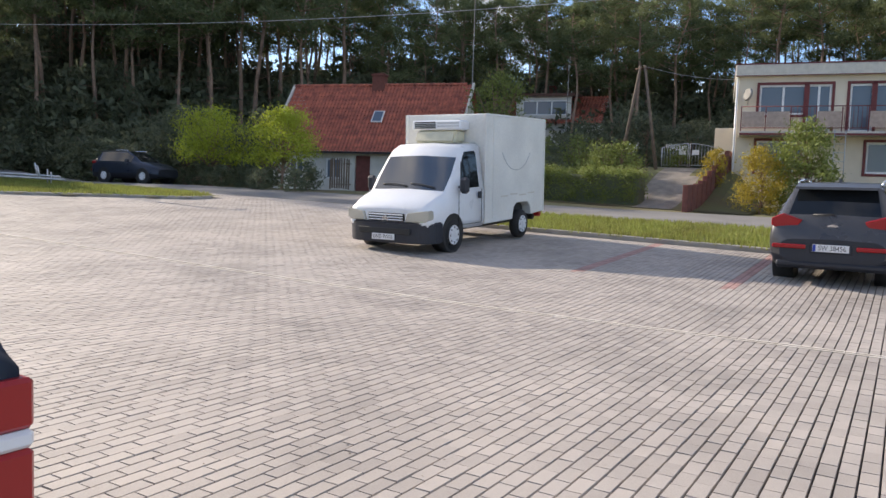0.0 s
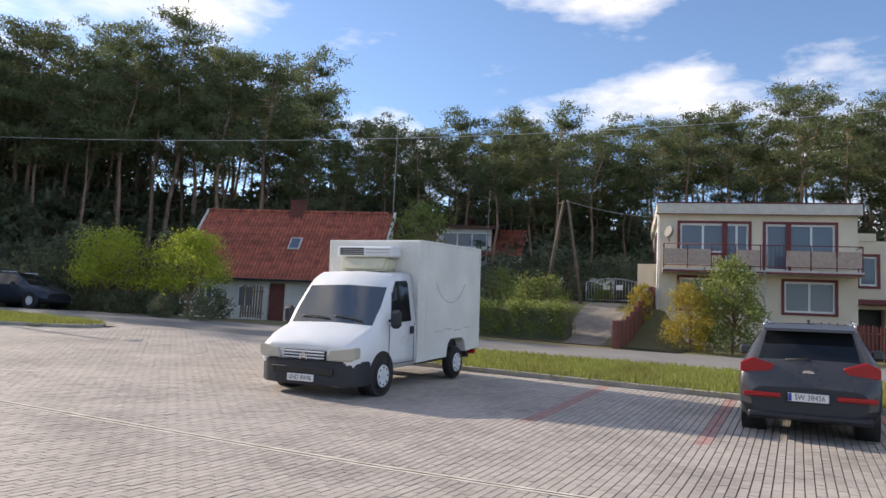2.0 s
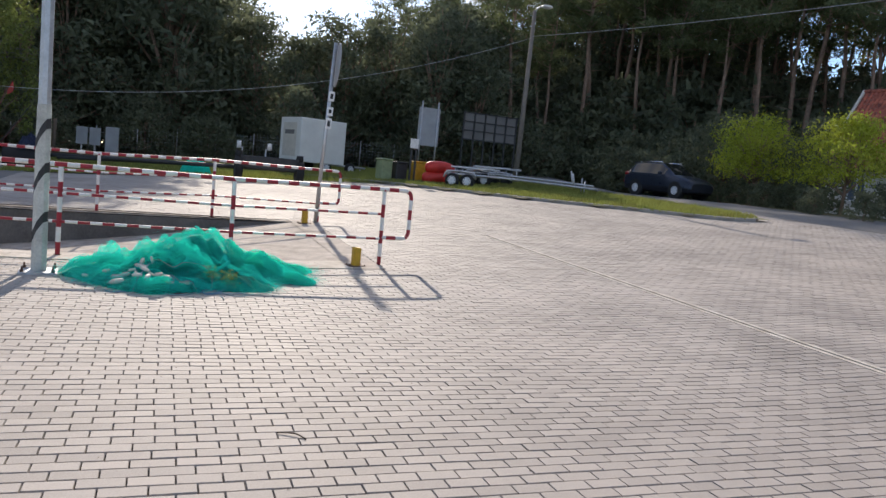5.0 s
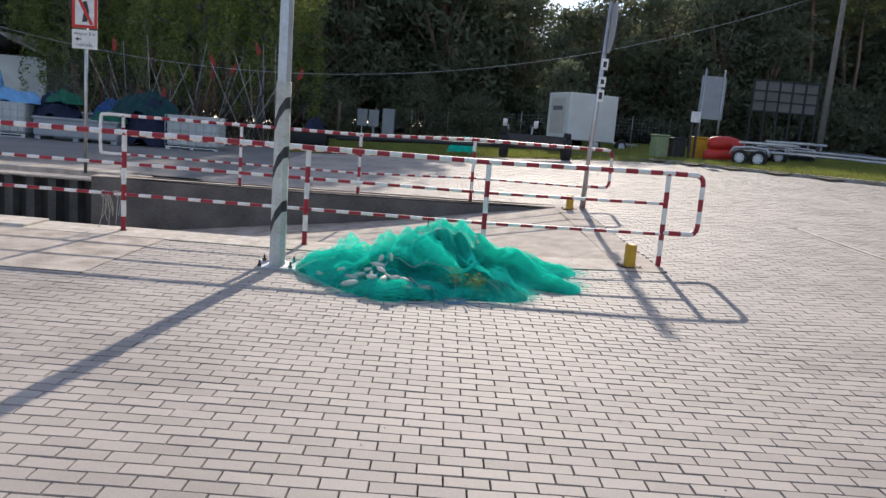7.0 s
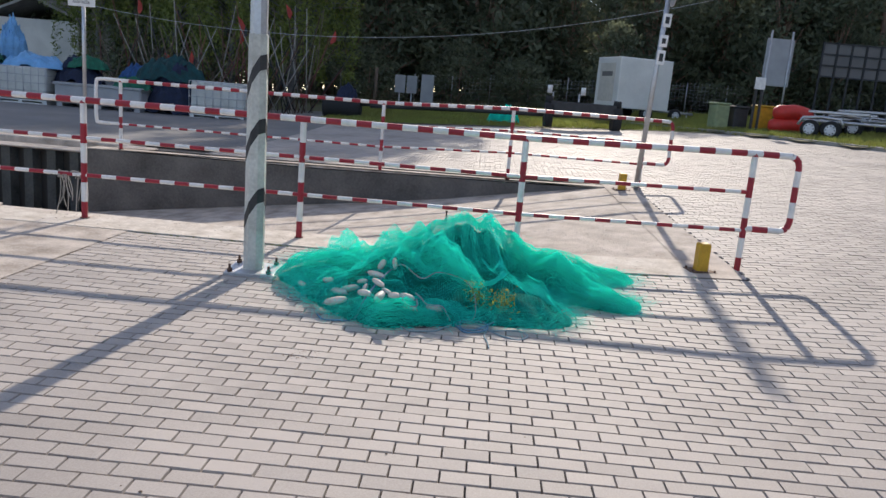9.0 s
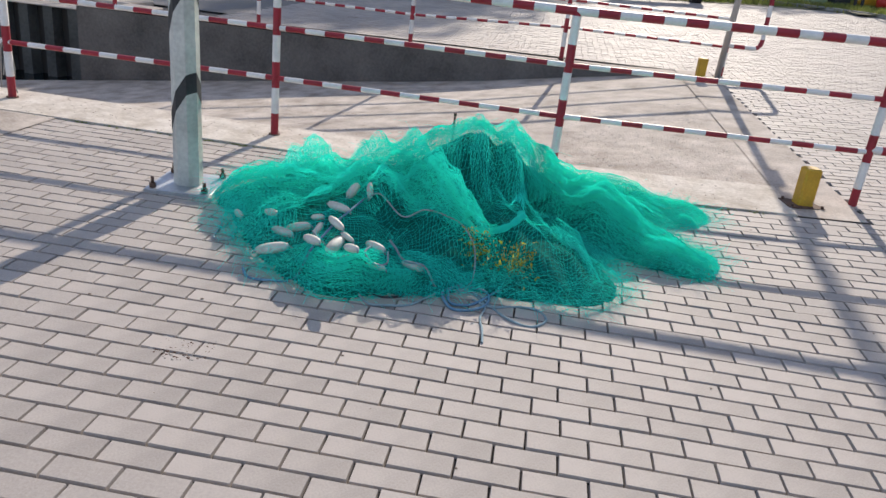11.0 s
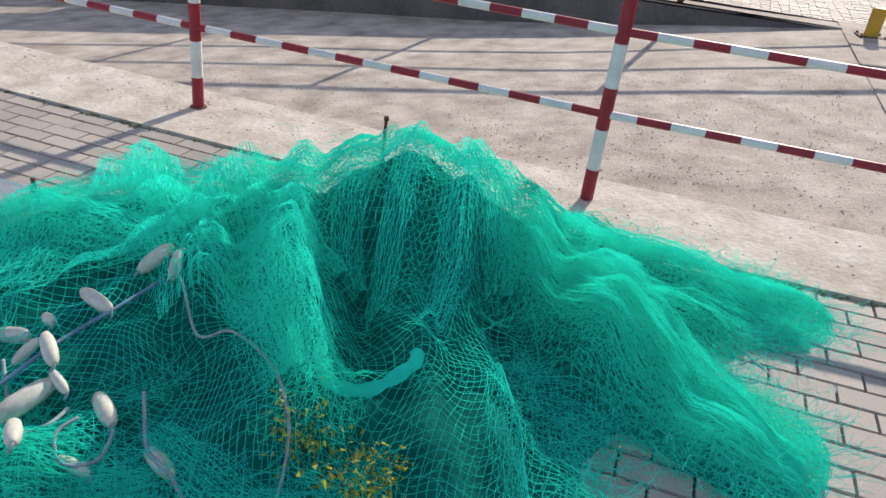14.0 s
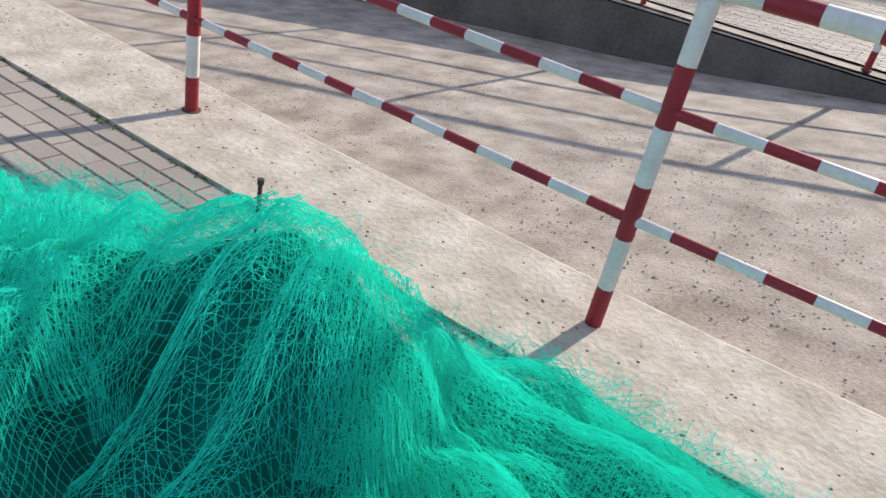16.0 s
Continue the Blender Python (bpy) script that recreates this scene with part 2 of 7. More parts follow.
def prism(bm, poly, d0, d1, axis="x", mi=0):
    """A polygon of (a, b) pairs pushed along an axis."""
    def co(p, d):
        return {"x": (d, p[0], p[1]), "y": (p[0], d, p[1]), "z": (p[0], p[1], d)}[axis]
    A = [bm.verts.new(co(p, d0)) for p in poly]
    B = [bm.verts.new(co(p, d1)) for p in poly]
    fs = [bm.faces.new(A), bm.faces.new(B[::-1])]
    for i in range(len(poly)):
        j = (i + 1) % len(poly)
        fs.append(bm.faces.new((A[j], A[i], B[i], B[j])))
    for f in fs:
        f.material_index = mi
    bmesh.ops.recalc_face_normals(bm, faces=fs)
    return bm


def write(name, words, size, mat, parent, m, extrude=0.001, squeeze=1.0):
    cu = bpy.data.curves.new(name, "FONT")
    cu.body, cu.size, cu.extrude, cu.align_x, cu.align_y = words, size, extrude, "CENTER", "CENTER"
    tmp = bpy.data.objects.new(name, cu)
    scene.collection.objects.link(tmp)
    me = bpy.data.meshes.new_from_object(tmp.evaluated_get(bpy.context.evaluated_depsgraph_get()))
    bpy.data.objects.remove(tmp)
    me.materials.clear()
    me.materials.append(mat)
    me.transform(Matrix.Diagonal((squeeze, 1, 1, 1)))
    ob = new(name, me)
    ob.parent, ob.matrix_basis = parent, m
    return ob


N = Vector
rng = random.Random(7)

# ---- the ground ----
SLIP = (-19.45, -14.45)          # the slipway between its two kerbs, x
RAMP_TOP = 4.75                  # where the ramp leaves the yard, y
QUAY = -3.9                      # the harbour wall beyond the ramp, y


def in_basin(x, y):
    return (SLIP[0] < x < -14.15 and y < RAMP_TOP) or (y < -14) or (x < SLIP[0] and x > -21.0 and y < QUAY)


def ground_sheet():
    xs = [-600, -300, -160, -120, -100] + [v for v in np.arange(-90, -22, 2.5)] + [-21.0, SLIP[0], -17.5, -16, -14.15, -13.78] + list(np.arange(-12, 8, 2.0)) + [12, 20, 30, 45, 70, 120, 300, 600]
    ys = [-600, -300, -120, -60, -30, -14] + list(np.arange(-12, -4.5, 2.0)) + [QUAY, -2, 0, 2, 3.5, RAMP_TOP] + list(np.arange(6, 24, 1.5)) + list(np.arange(24, 100, 3.0)) + [110, 130, 180, 300, 600]
    verts = [(x, y, ground_z(x, y) - 0.03) for y in ys for x in xs]
    w = len(xs)
    faces, idx = [], []
    for j in range(len(ys) - 1):
        for i in range(w - 1):
            cx, cy = (xs[i] + xs[i + 1]) / 2, (ys[j] + ys[j + 1]) / 2
            if in_basin(cx, cy):
                continue
            faces.append((j * w + i, j * w + i + 1, (j + 1) * w + i + 1, (j + 1) * w + i))
            yard = (-34 < cx < 12 and cy < 17.2) or (-29 < cx < -13 and cy < 21) or (cx < -30 and cy < -1.5 and cx > -40)
            idx.append(0 if yard else 1)
    return tagged(new("ground", mesh("ground", verts, faces, [JOINT, SOIL], idx)), "sandy bedding and grassy soil of the yard", "ground", kind="structure")


ground_sheet()

# water of the basin
tagged(new("water", mesh("water", [(-600, -600, -1.35), (600, -600, -1.35), (600, 6, -1.35), (-600, 6, -1.35)], [(0, 1, 2, 3)], WATER)), "dark still harbour water in the basin", "water", kind="structure")


def sheet(name, rows, mat, label, category, off=0.0, kind="structure", cols=24):
    """A strip of ground between two lines of (x, y), laid off metres above the yard."""
    verts, faces = [], []
    for (ax, ay), (bx, by) in rows:
        for k in range(cols + 1):
            t = k / cols
            x, y = ax + (bx - ax) * t, ay + (by - ay) * t
            verts.append((x, y, ground_z(x, y) + off))
    for j in range(len(rows) - 1):
        for k in range(cols):
            a = j * (cols + 1) + k
            faces.append((a, a + 1, a + cols + 2, a + cols + 1))
    ob = new(name, mesh(name, verts, faces, mat))
    return tagged(ob, label, category, kind=kind)


# slipway: ramp, kerb strip, retaining wall
RY = [RAMP_TOP + 0.09, 3.5, 2.2, 1.0, -0.5, -2.0, -4.0, -8.0, -14.0]
RZ = [0.002, -0.11, -0.24, -0.38, -0.56, -0.75, -1.0, -1.5, -2.2]
RX = [-14.45 - 0.3125 * k for k in range(17)]
verts = [(x, y, z + 0.01 * noise.noise((x * 1.3, y * 1.3, 0)) + (ground_z(x, y) if y > RAMP_TOP - 0.1 else ground_z(x, RAMP_TOP) * max(0, 1 - (RAMP_TOP - y) / 3))) for y, z in zip(RY, RZ) for x in RX]
faces = [(j * 17 + i, j * 17 + i + 1, (j + 1) * 17 + i + 1, (j + 1) * 17 + i) for j in range(len(RY) - 1) for i in range(16)]
tagged(new("slipway_ramp", mesh("slipway_ramp", verts, [f[::-1] for f in faces], CONCRETE)), "worn pale concrete slipway ramp going down into the water", "ramp", kind="structure")
bm = bmesh.new()
KY = [-14.0, -8, -4, -2, 0, 1, 2, 3, 3.6, 4.2, RAMP_TOP + 0.05]
row = [[bm.verts.new((x, y, (ground_z(x, y) if z else -2.4) + z)) for x, z in ((-14.45, 0), (-14.45, 0.004), (-14.43, 0.012), (-13.79, 0.012), (-13.78, 0.0), (-13.78, 0))] for y in KY]
for a, b in zip(row, row[1:]):
    for k in range(5):
        bm.faces.new((a[k], a[k + 1], b[k + 1], b[k]))
for e in (row[0], row[-1]):
    bm.faces.new(e)
bmesh.ops.recalc_face_normals(bm, faces=bm.faces)
part("slipway_kerb", bm, STRIP, None)
tagged(bpy.data.objects["slipway_kerb"], "rough pale concrete kerb strip along the slipway", "kerb", kind="structure")
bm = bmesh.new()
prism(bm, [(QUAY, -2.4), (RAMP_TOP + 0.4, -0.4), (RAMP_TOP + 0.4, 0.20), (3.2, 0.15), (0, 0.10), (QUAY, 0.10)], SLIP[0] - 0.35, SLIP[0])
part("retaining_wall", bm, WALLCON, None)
tagged(bpy.data.objects["retaining_wall"], "mottled dark concrete retaining wall of the slipway", "wall", kind="structure")
bm = bmesh.new()
prism(bm, [(QUAY, 0.104), (RAMP_TOP + 0.4, 0.204), (RAMP_TOP + 0.4, 0.225), (3.2, 0.17), (0, 0.118), (QUAY, 0.118)], SLIP[0] - 0.38, SLIP[0] + 0.012)
part("wall_coping", bm, CONCRETE, None)
tagged(bpy.data.objects["wall_coping"], "pale concrete coping on the retaining wall", "coping", kind="structure")

APRON = [((-13.78, RAMP_TOP + 0.045), (-19.83, RAMP_TOP + 0.045)), ((-13.78, RAMP_TOP + 0.5), (-19.83, RAMP_TOP + 0.5))]
sheet("slipway_apron", APRON, CONCRETE, "pale worn concrete at the head of the slipway", "concrete apron", 0.006)

def curve2(pts, n=8):
    return [(p.x, p.y) for p in smoothpath([(x, y, 0) for x, y in pts], n)]


EAST = [(x, 17.25) for x in np.arange(-12.4, 20, 1.2)] + [(x, 21.6 + 0.13 * (x + 12)) for x in np.arange(20, -12.6, -1.2)]
EAST = curve2([(-12.6, 21.4), (-13.3, 20.0), (-13.3, 18.6), (-12.4, 17.4)], 4) + EAST
WEST = curve2([(-37, 8.0), (-33.0, 11.0), (-30.2, 12.4), (-26.5, 14.3), (-23.6, 16.2), (-21.4, 17.5), (-21.2, 18.6), (-22.6, 19.4), (-26, 19.6), (-31, 19.4), (-38, 20)], 4)


def poly_has(poly, x, y):
    hit = False
    for (ax, ay), (bx, by) in zip(poly, poly[1:] + poly[:1]):
        if (ay > y) != (by > y) and x < (bx - ax) * (y - ay) / (by - ay) + ax:
            hit = not hit
    return hit


# ---- paving ----
PL, PW, GAP, COURSE = 0.2055, 0.1027, 0.0040, 0.0085


def paved(x, y):
    if y > (17.23 if x > -13.2 else 20.9) or y < -9 or x > 8 or x < -33.5:
        return False
    if y > 7 and (poly_has(WEST, x, y) or (x < -12.3 and poly_has(EAST, x, y))):
        return False
    if -19.86 < x < -13.80 and y < RAMP_TOP + 0.45:
        return False
    if x < -20.4 and y < QUAY + 1.4:
        return False
    if -14.0 < x < -11.9 and y < -0.55:
        return False
    if abs(y - 8.42) < 0.02 and x > -17.55:
        return False
    return True


def is_red(x, y):
    return y > 12.1 and any(abs(x - c) < 0.105 for c in (-4.72, -2.25, 0.25, 2.7))


def near_patch(x, y):
    return -12.15 < x < -10.35 and 1.2 < y < 4.6


def paving():
    prng = np.random.RandomState(3)
    verts, faces, idx = [], [], []
    singles = []
    for i in range(int(41.5 / PW)):
        x0 = -33.5 + i * PW
        shift = (i % 2) * PL / 2 + prng.uniform(-0.012, 0.012)
        for j in range(int(30.0 / PL)):
            y0 = -9 + j * PL + shift
            lo, hi = y0, y0 + PL
            if x0 > -17.6:
                if lo < 8.343 < hi:
                    hi = 8.343
                elif lo < 8.497 < hi:
                    lo = 8.497
            if x0 > -13.2:
                hi = min(hi, 17.235)
            if hi - lo < 0.03:
                continue
            cx, cy = x0 + PW / 2, (lo + hi) / 2
            if not paved(cx, cy):
                continue
            if near_patch(cx, cy) and len(singles) < 296:
                singles.append((cx, cy))
                continue
            dz, tx, ty = prng.uniform(-0.002, 0.002, 3)
            z = ground_z(cx, cy)
            sx, sy = ground_z(cx + 0.5, cy) - ground_z(cx - 0.5, cy), ground_z(cx, cy + 0.5) - ground_z(cx, cy - 0.5)
            hx, hy = PW / 2 - COURSE / 2, (hi - lo) / 2 - GAP / 2
            b = len(verts)
            for inset, up in ((0.0, -0.016), (0.003, 0.0)):
                for ax, ay in ((-1, -1), (1, -1), (1, 1), (-1, 1)):
                    ox, oy = ax * (hx - inset), ay * (hy - inset)
                    verts.append((cx + ox, cy + oy, z + ox * sx + oy * sy + up + dz + (tx * ax + ty * ay) * 0.5))
            faces.append((b + 4, b + 5, b + 6, b + 7))
            for k in range(4):
                faces.append((b + k, b + (k + 1) % 4, b + 4 + (k + 1) % 4, b + 4 + k))
            idx += [1 if is_red(cx, cy) else 0] * 5
    ob = new("pavement", mesh("pavement", verts, faces, [PAVER, PAVER_RED], idx))
    tagged(ob, "grey concrete block paving in running bond with red bay lines", "pavement", kind="structure")
    hx, hy = PW / 2 - COURSE / 2, PL / 2 - GAP / 2
    v, f = [], [(4, 5, 6, 7)] + [(k, (k + 1) % 4, 4 + (k + 1) % 4, 4 + k) for k in range(4)]
    for inset, up in ((0.0, -0.016), (0.003, 0.0)):
        for ax, ay in ((-1, -1), (1, -1), (1, 1), (-1, 1)):
            v.append((ax * (hx - inset), ay * (hy - inset), up))
    one = mesh("paver", v, f, PAVER_ONE)
    for cx, cy in singles:
        p = new("paver", one)
        p.parent = ob
        p.matrix_basis = pose(cx, cy, ground_z(cx, cy) + prng.uniform(-0.002, 0.002), prng.uniform(-0.5, 0.5), prng.uniform(-0.5, 0.5), prng.uniform(-0.6, 0.6))


paving()
# concrete patch by the quay, drain channel
sheet("concrete_apron", [((-13.79, -0.46), (-11.82, -0.46)), ((-13.79, -9), (-11.82, -9))], CONCRETE, "patch of broken exposed-aggregate concrete beside the paving", "concrete patch", 0.007)
DX = [-17.5 + 0.5 * k for k in range(58)]
drain = thing("drain_channel", "narrow drainage channel with pale concrete lips across the paving", "drain", kind="structure")
for nm, y0, y1, dz, mt in (("lip", 8.345, 8.398, 0.005, STRIP), ("grating", 8.398, 8.442, -0.012, RUST), ("lip", 8.442, 8.495, 0.005, STRIP)):
    bm = bmesh.new()
    row = [[bm.verts.new((x, y, ground_z(x, y) + z)) for y, z in ((y0, -0.05), (y0, dz), (y1, dz), (y1, -0.05))] for x in DX]
    for a, b in zip(row, row[1:]):
        for k in range(3):
            bm.faces.new((a[k], a[k + 1], b[k + 1], b[k]))
    for e in (row[0], row[-1]):
        bm.faces.new(e)
    bmesh.ops.recalc_face_normals(bm, faces=bm.faces)
    part(nm, bm, mt, drain)


# ---- kerbed islands, road ----
def island(name, outline, label, seed):
    """A kerbed grass bed from a closed outline of (x, y)."""
    top = thing(name, label, "grass bed", kind="structure")
    bm = bmesh.new()
    n = len(outline)
    c = Vector((sum(p[0] for p in outline) / n, sum(p[1] for p in outline) / n))
    inner = [Vector(p) + (c - Vector(p)).normalized() * 0.14 for p in outline]
    rows = []
    for ring, dz in ((outline, -0.05), (outline, 0.10), (inner, 0.11), (inner, 0.06)):
        rows.append([bm.verts.new((p[0], p[1], ground_z(p[0], p[1]) + dz)) for p in ring])
    for a, b in zip(rows, rows[1:]):
        for i in range(n):
            bm.faces.new((a[i], a[(i + 1) % n], b[(i + 1) % n], b[i]))
    bmesh.ops.recalc_face_normals(bm, faces=bm.faces)
    part("kerb", bm, KERB, top, "weathered concrete kerb")
    return inner


def grass(name, inside, x0, x1, y0, y1, count, size, label, off=0.08, mat=None, zf=None):
    r = np.random.RandomState(len(name) * 7)
    verts, faces = [], []
    while count > 0:
        count -= 1
        x, y = r.uniform(x0, x1), r.uniform(y0, y1)
        if not inside(x, y):
            continue
        z = ground_z(x, y) + off
        for _ in range(3):
            a, h = r.uniform(0, 6.283), size * r.uniform(0.4, 1.3)
            dx, dy = math.cos(a) * 0.012 * (1 + size * 4), math.sin(a) * 0.012 * (1 + size * 4)
            lx, ly = r.normal(0, 0.35, 2) * h
            ox, oy = r.normal(0, 0.04, 2)
            b = len(verts)
            verts += [(x + ox - dx, y + oy - dy, z - 0.02), (x + ox + dx, y + oy + dy, z - 0.02), (x + ox + lx, y + oy + ly, z + h)]
            faces.append((b, b + 1, b + 2))
    return tagged(new(name, mesh(name, verts, faces, mat or GRASS)), label, "grass", kind="stuff")


for nm, line, lab in (("grass_verge_east", EAST, "kerbed grass verge between the parking bays and the road"), ("grass_verge_west", WEST, "kerbed grass island with a rounded tip")):
    inner = island(nm, line, lab, 1)
    xs, ys = [p[0] for p in line], [p[1] for p in line]
    bm = bmesh.new()
    grid = 0.8
    cells = {}
    for i in range(int((max(xs) - min(xs)) / grid)):
        for j in range(int((max(ys) - min(ys)) / grid) + 1):
            x, y = min(xs) + i * grid, min(ys) + j * grid
            if poly_has(line, x + 0.4, y + 0.4):
                q = []
                for dx, dy in ((0, 0), (1, 0), (1, 1), (0, 1)):
                    k = (i + dx, j + dy)
                    if k not in cells:
                        px, py = min(xs) + k[0] * grid, min(ys) + k[1] * grid
                        cells[k] = bm.verts.new((px, py, ground_z(px, py) + 0.075))
                    q.append(cells[k])
                bm.faces.new(q)
    part("turf", bm, SOIL, bpy.data.objects[nm])
    grass("grass_" + nm[-4:], lambda x, y, L=line: poly_has(L, x, y), min(xs), min(12, max(xs)), min(ys), max(ys), 26000, 0.11, "rough sunlit grass with weeds and dry stalks", 0.09)

ROAD = [((-60, 23.0), (-60, 26.5)), ((-40, 21.2), (-40, 26.0)), ((-30, 20.7), (-30, 25.2)), ((-20, 20.8), (-20, 25.8)), ((-14.0, 20.9), (-14.0, 27.0)), ((-12.5, 21.6), (-12.5, 27.3)), ((-9, 22.1), (-9, 28.0)), ((0, 23.8), (0, 30.2)), ((20, 27.0), (20, 33.5)), ((60, 33), (60, 40))]
sheet("road", ROAD, ASPHALT, "worn grey asphalt road behind the verge", "road", 0.005)


# ---- rails, posts and bollards ----
def striped(name, pts, r, parent, step=0.135, first=0):
    """A steel tube with red and white bands along its bends."""
    bm = bmesh.new()
    pts = [Vector(p) for p in pts]
    s, band = 0.0, first
    for a, b in zip(pts, pts[1:]):
        d, run = (b - a), 0.0
        while run < d.length - 1e-4:
            e = min(d.length, run + step - s)
            rod(bm, a + d.normalized() * run, a + d.normalized() * e, r, seg=8, caps=False, mi=(band % 2))
            s += e - run
            run = e
            if s >= step - 1e-4:
                s, band = 0.0, band + 1
    bmesh.ops.remove_doubles(bm, verts=bm.verts, dist=0.004)
    return part(name, bm, [WHITE, RED], parent)


def railing(name, x, posts, end_y, start_y, label, zf):
    top = thing(name, label, "railing", group="slipway railings")
    zs = [zf(p) for p in posts]
    for p, z in zip(posts, zs):
        striped("post", [(x, p, z - 0.02), (x, p, z + 1.15)], 0.030, top, 0.19, 1)
        bm = bmesh.new()
        rod(bm, (x, p, z - 0.005), (x, p, z + 0.012), 0.045, seg=10)
        part("foot_plate", bm, RUST, top)
    z0, z1 = zf(start_y), zf(end_y)
    bend = [(x, end_y - 0.08, z1 + 1.15), (x, end_y - 0.02, z1 + 1.12), (x, end_y, z1 + 1.06), (x, end_y, z1 + 0.54), (x, end_y - 0.02, z1 + 0.48), (x, end_y - 0.08, z1 + 0.45)]
    path = [(x, start_y, z0 + 1.15)] + [(x, p, z + 1.15) for p, z in zip(posts, zs) if start_y < p < end_y] + bend + [(x, posts[-1], zs[-1] + 0.45)]
    striped("top_rail", path, 0.030, top, 0.145)
    for h in (0.79, 0.43):
        striped("middle_rail" if h > 0.5 else "lower_rail", [(x, start_y, z0 + h)] + [(x, p, z + h) for p, z in zip(posts, zs) if p > start_y], 0.019, top, 0.145, 1 if h > 0.5 else 0)
    return top


railing("slipway_railing", -14.16, [-9.5, -7.4, -5.3, -3.2, -1.08, 1.06, 3.165, 5.27], 5.68, -9.6, "red and white banded tubular steel railing beside the slipway", lambda y: 0.012 if y < 4 else 0.05)
railing("slipway_railing", -19.6, [-3.38, -1.17, 1.07, 3.21, 5.37], 5.80, -3.38, "red and white banded steel railing on the retaining wall", lambda y: 0.118 if y < 2.5 else 0.20)
bm = bmesh.new()
tube(bm, smoothpath([(-19.6, -3.38, 1.268), (-19.6, -3.72, 1.268), (-19.6, -3.80, 1.19), (-19.6, -3.80, 0.62), (-19.6, -3.72, 0.55), (-19.6, -3.38, 0.55)], 4), 0.03, 8)
part("return_bend", bm, WHITE, bpy.data.objects["slipway_railing.001"])


def hanging_cord():
    """A tangle of frayed cord tied round the lower rail."""
    r = random.Random(17)
    top = thing("cord_tangle", "tangle of frayed grey-green cord hanging from the railing", "cord")
    for k in range(11):
        y = -1.30 + r.uniform(-0.04, 0.05) + (0.18 if k > 6 else 0)
        ln = r.uniform(0.15, 0.40)
        bm = bmesh.new()
        tube(bm, smoothpath([(-14.135, y, 0.40), (-14.16, y + 0.01, 0.465), (-14.185, y, 0.42), (-14.18, y + r.uniform(-0.04, 0.04), 0.42 - ln * 0.5), (-14.18 + r.uniform(-0.02, 0.02), y + r.uniform(-0.05, 0.05), 0.42 - ln)], 4), 0.005, 5)
        part("strand", bm, KERB, top)
    bm = bmesh.new()
    tube(bm, smoothpath([(-14.16, -1.34, 0.467), (-14.18, -1.26, 0.44), (-14.15, -1.18, 0.468), (-14.18, -1.10, 0.44)], 4), 0.012, 6)
    part("knot", bm, KERB, top)


hanging_cord()
bm = bmesh.new()
box(bm, -14.42, -13.86, -3.6, -2.08, 0.008, 0.045, 0.008)
tagged(part("concrete_slab", bm, STRIP, None), "loose pale concrete slab lying on the kerb strip", "slab")


def bollard(x, y):
    top = thing("bollard", "short yellow steel bollard bolted to the paving", "bollard", pose(x, y, ground_z(x, y), 0, 0, 8), group="slipway bollards")
    bm = bmesh.new()
    box(bm, -0.055, 0.055, -0.055, 0.055, 0.0, 0.27, 0.012)
    part("post", bm, YELLOW, top)
    bm = bmesh.new()
    box(bm, -0.10, 0.10, -0.13, 0.13, 0.0, 0.012, 0.003)
    part("base_plate", bm, RUST, top)
    for sx in (-1, 1):
        for sy in (-1, 1):
            bm = bmesh.new()
            rod(bm, (sx * 0.08, sy * 0.105, 0.01), (sx * 0.08, sy * 0.105, 0.03), 0.011, seg=6)
            part("bolt", bm, RUST, top)


bollard(-14.05, 4.90)
bollard(-19.2, 5.03)


def mooring_pole():
    """A square-sectioned tapered mast with black slanting bands."""
    top = thing("lamp_post", "tall pale steel post with slanting black bands", "post", pose(-12.77, 1.045, 0.0, 0.3, 0.6, 4))
    bm = bmesh.new()
    seg = 8
    def ring(z, r):
        return [bm.verts.new((r * math.cos(math.pi * (k + 0.5) * 2 / seg), r * math.sin(math.pi * (k + 0.5) * 2 / seg), z)) for k in range(seg)]
    levels = [(0.0, 0.082), (1.82, 0.074), (1.825, 0.066), (7.5, 0.055)]
    rs = [ring(z, r) for z, r in levels]
    for li, (a, b) in enumerate(zip(rs, rs[1:])):
        for k in range(seg):
            f = bm.faces.new((a[k], a[(k + 1) % seg], b[(k + 1) % seg], b[k]))
            f.material_index = 1 if li == 2 else 0
    bm.faces.new(rs[-1])
    part("shaft", bm, [POLE, STEEL], top)
    for z in (0.42, 0.95, 1.42):
        bm = bmesh.new()
        lo, hi = [], []
        for k in range(seg + 1):
            a = math.pi * (k + 0.5) * 2 / seg
            zz = z + 0.10 * math.cos(a - 0.9) * 1.6
            r = 0.0835 - zz * 0.0044
            lo.append(bm.verts.new((r * math.cos(a), r * math.sin(a), zz)))
            hi.append(bm.verts.new((r * math.cos(a), r * math.sin(a), zz + 0.11)))
        for k in range(seg):
            bm.faces.new((lo[k], lo[k + 1], hi[k + 1], hi[k]))
        part("black_band", bm, BLACK, top)
    bm = bmesh.new()
    box(bm, -0.19, 0.19, -0.19, 0.19, 0.002, 0.03, 0.004)
    part("base_plate", bm, STEEL, top)
    for sx in (-1, 1):
        for sy in (-1, 1):
            bm = bmesh.new()
            rod(bm, (sx * 0.15, sy * 0.15, 0.02), (sx * 0.15, sy * 0.15, 0.055), 0.02, seg=6)
            rod(bm, (sx * 0.15, sy * 0.15, 0.05), (sx * 0.15, sy * 0.15, 0.09), 0.010, seg=6)
            part("anchor_bolt", bm, RUST, top)


mooring_pole()

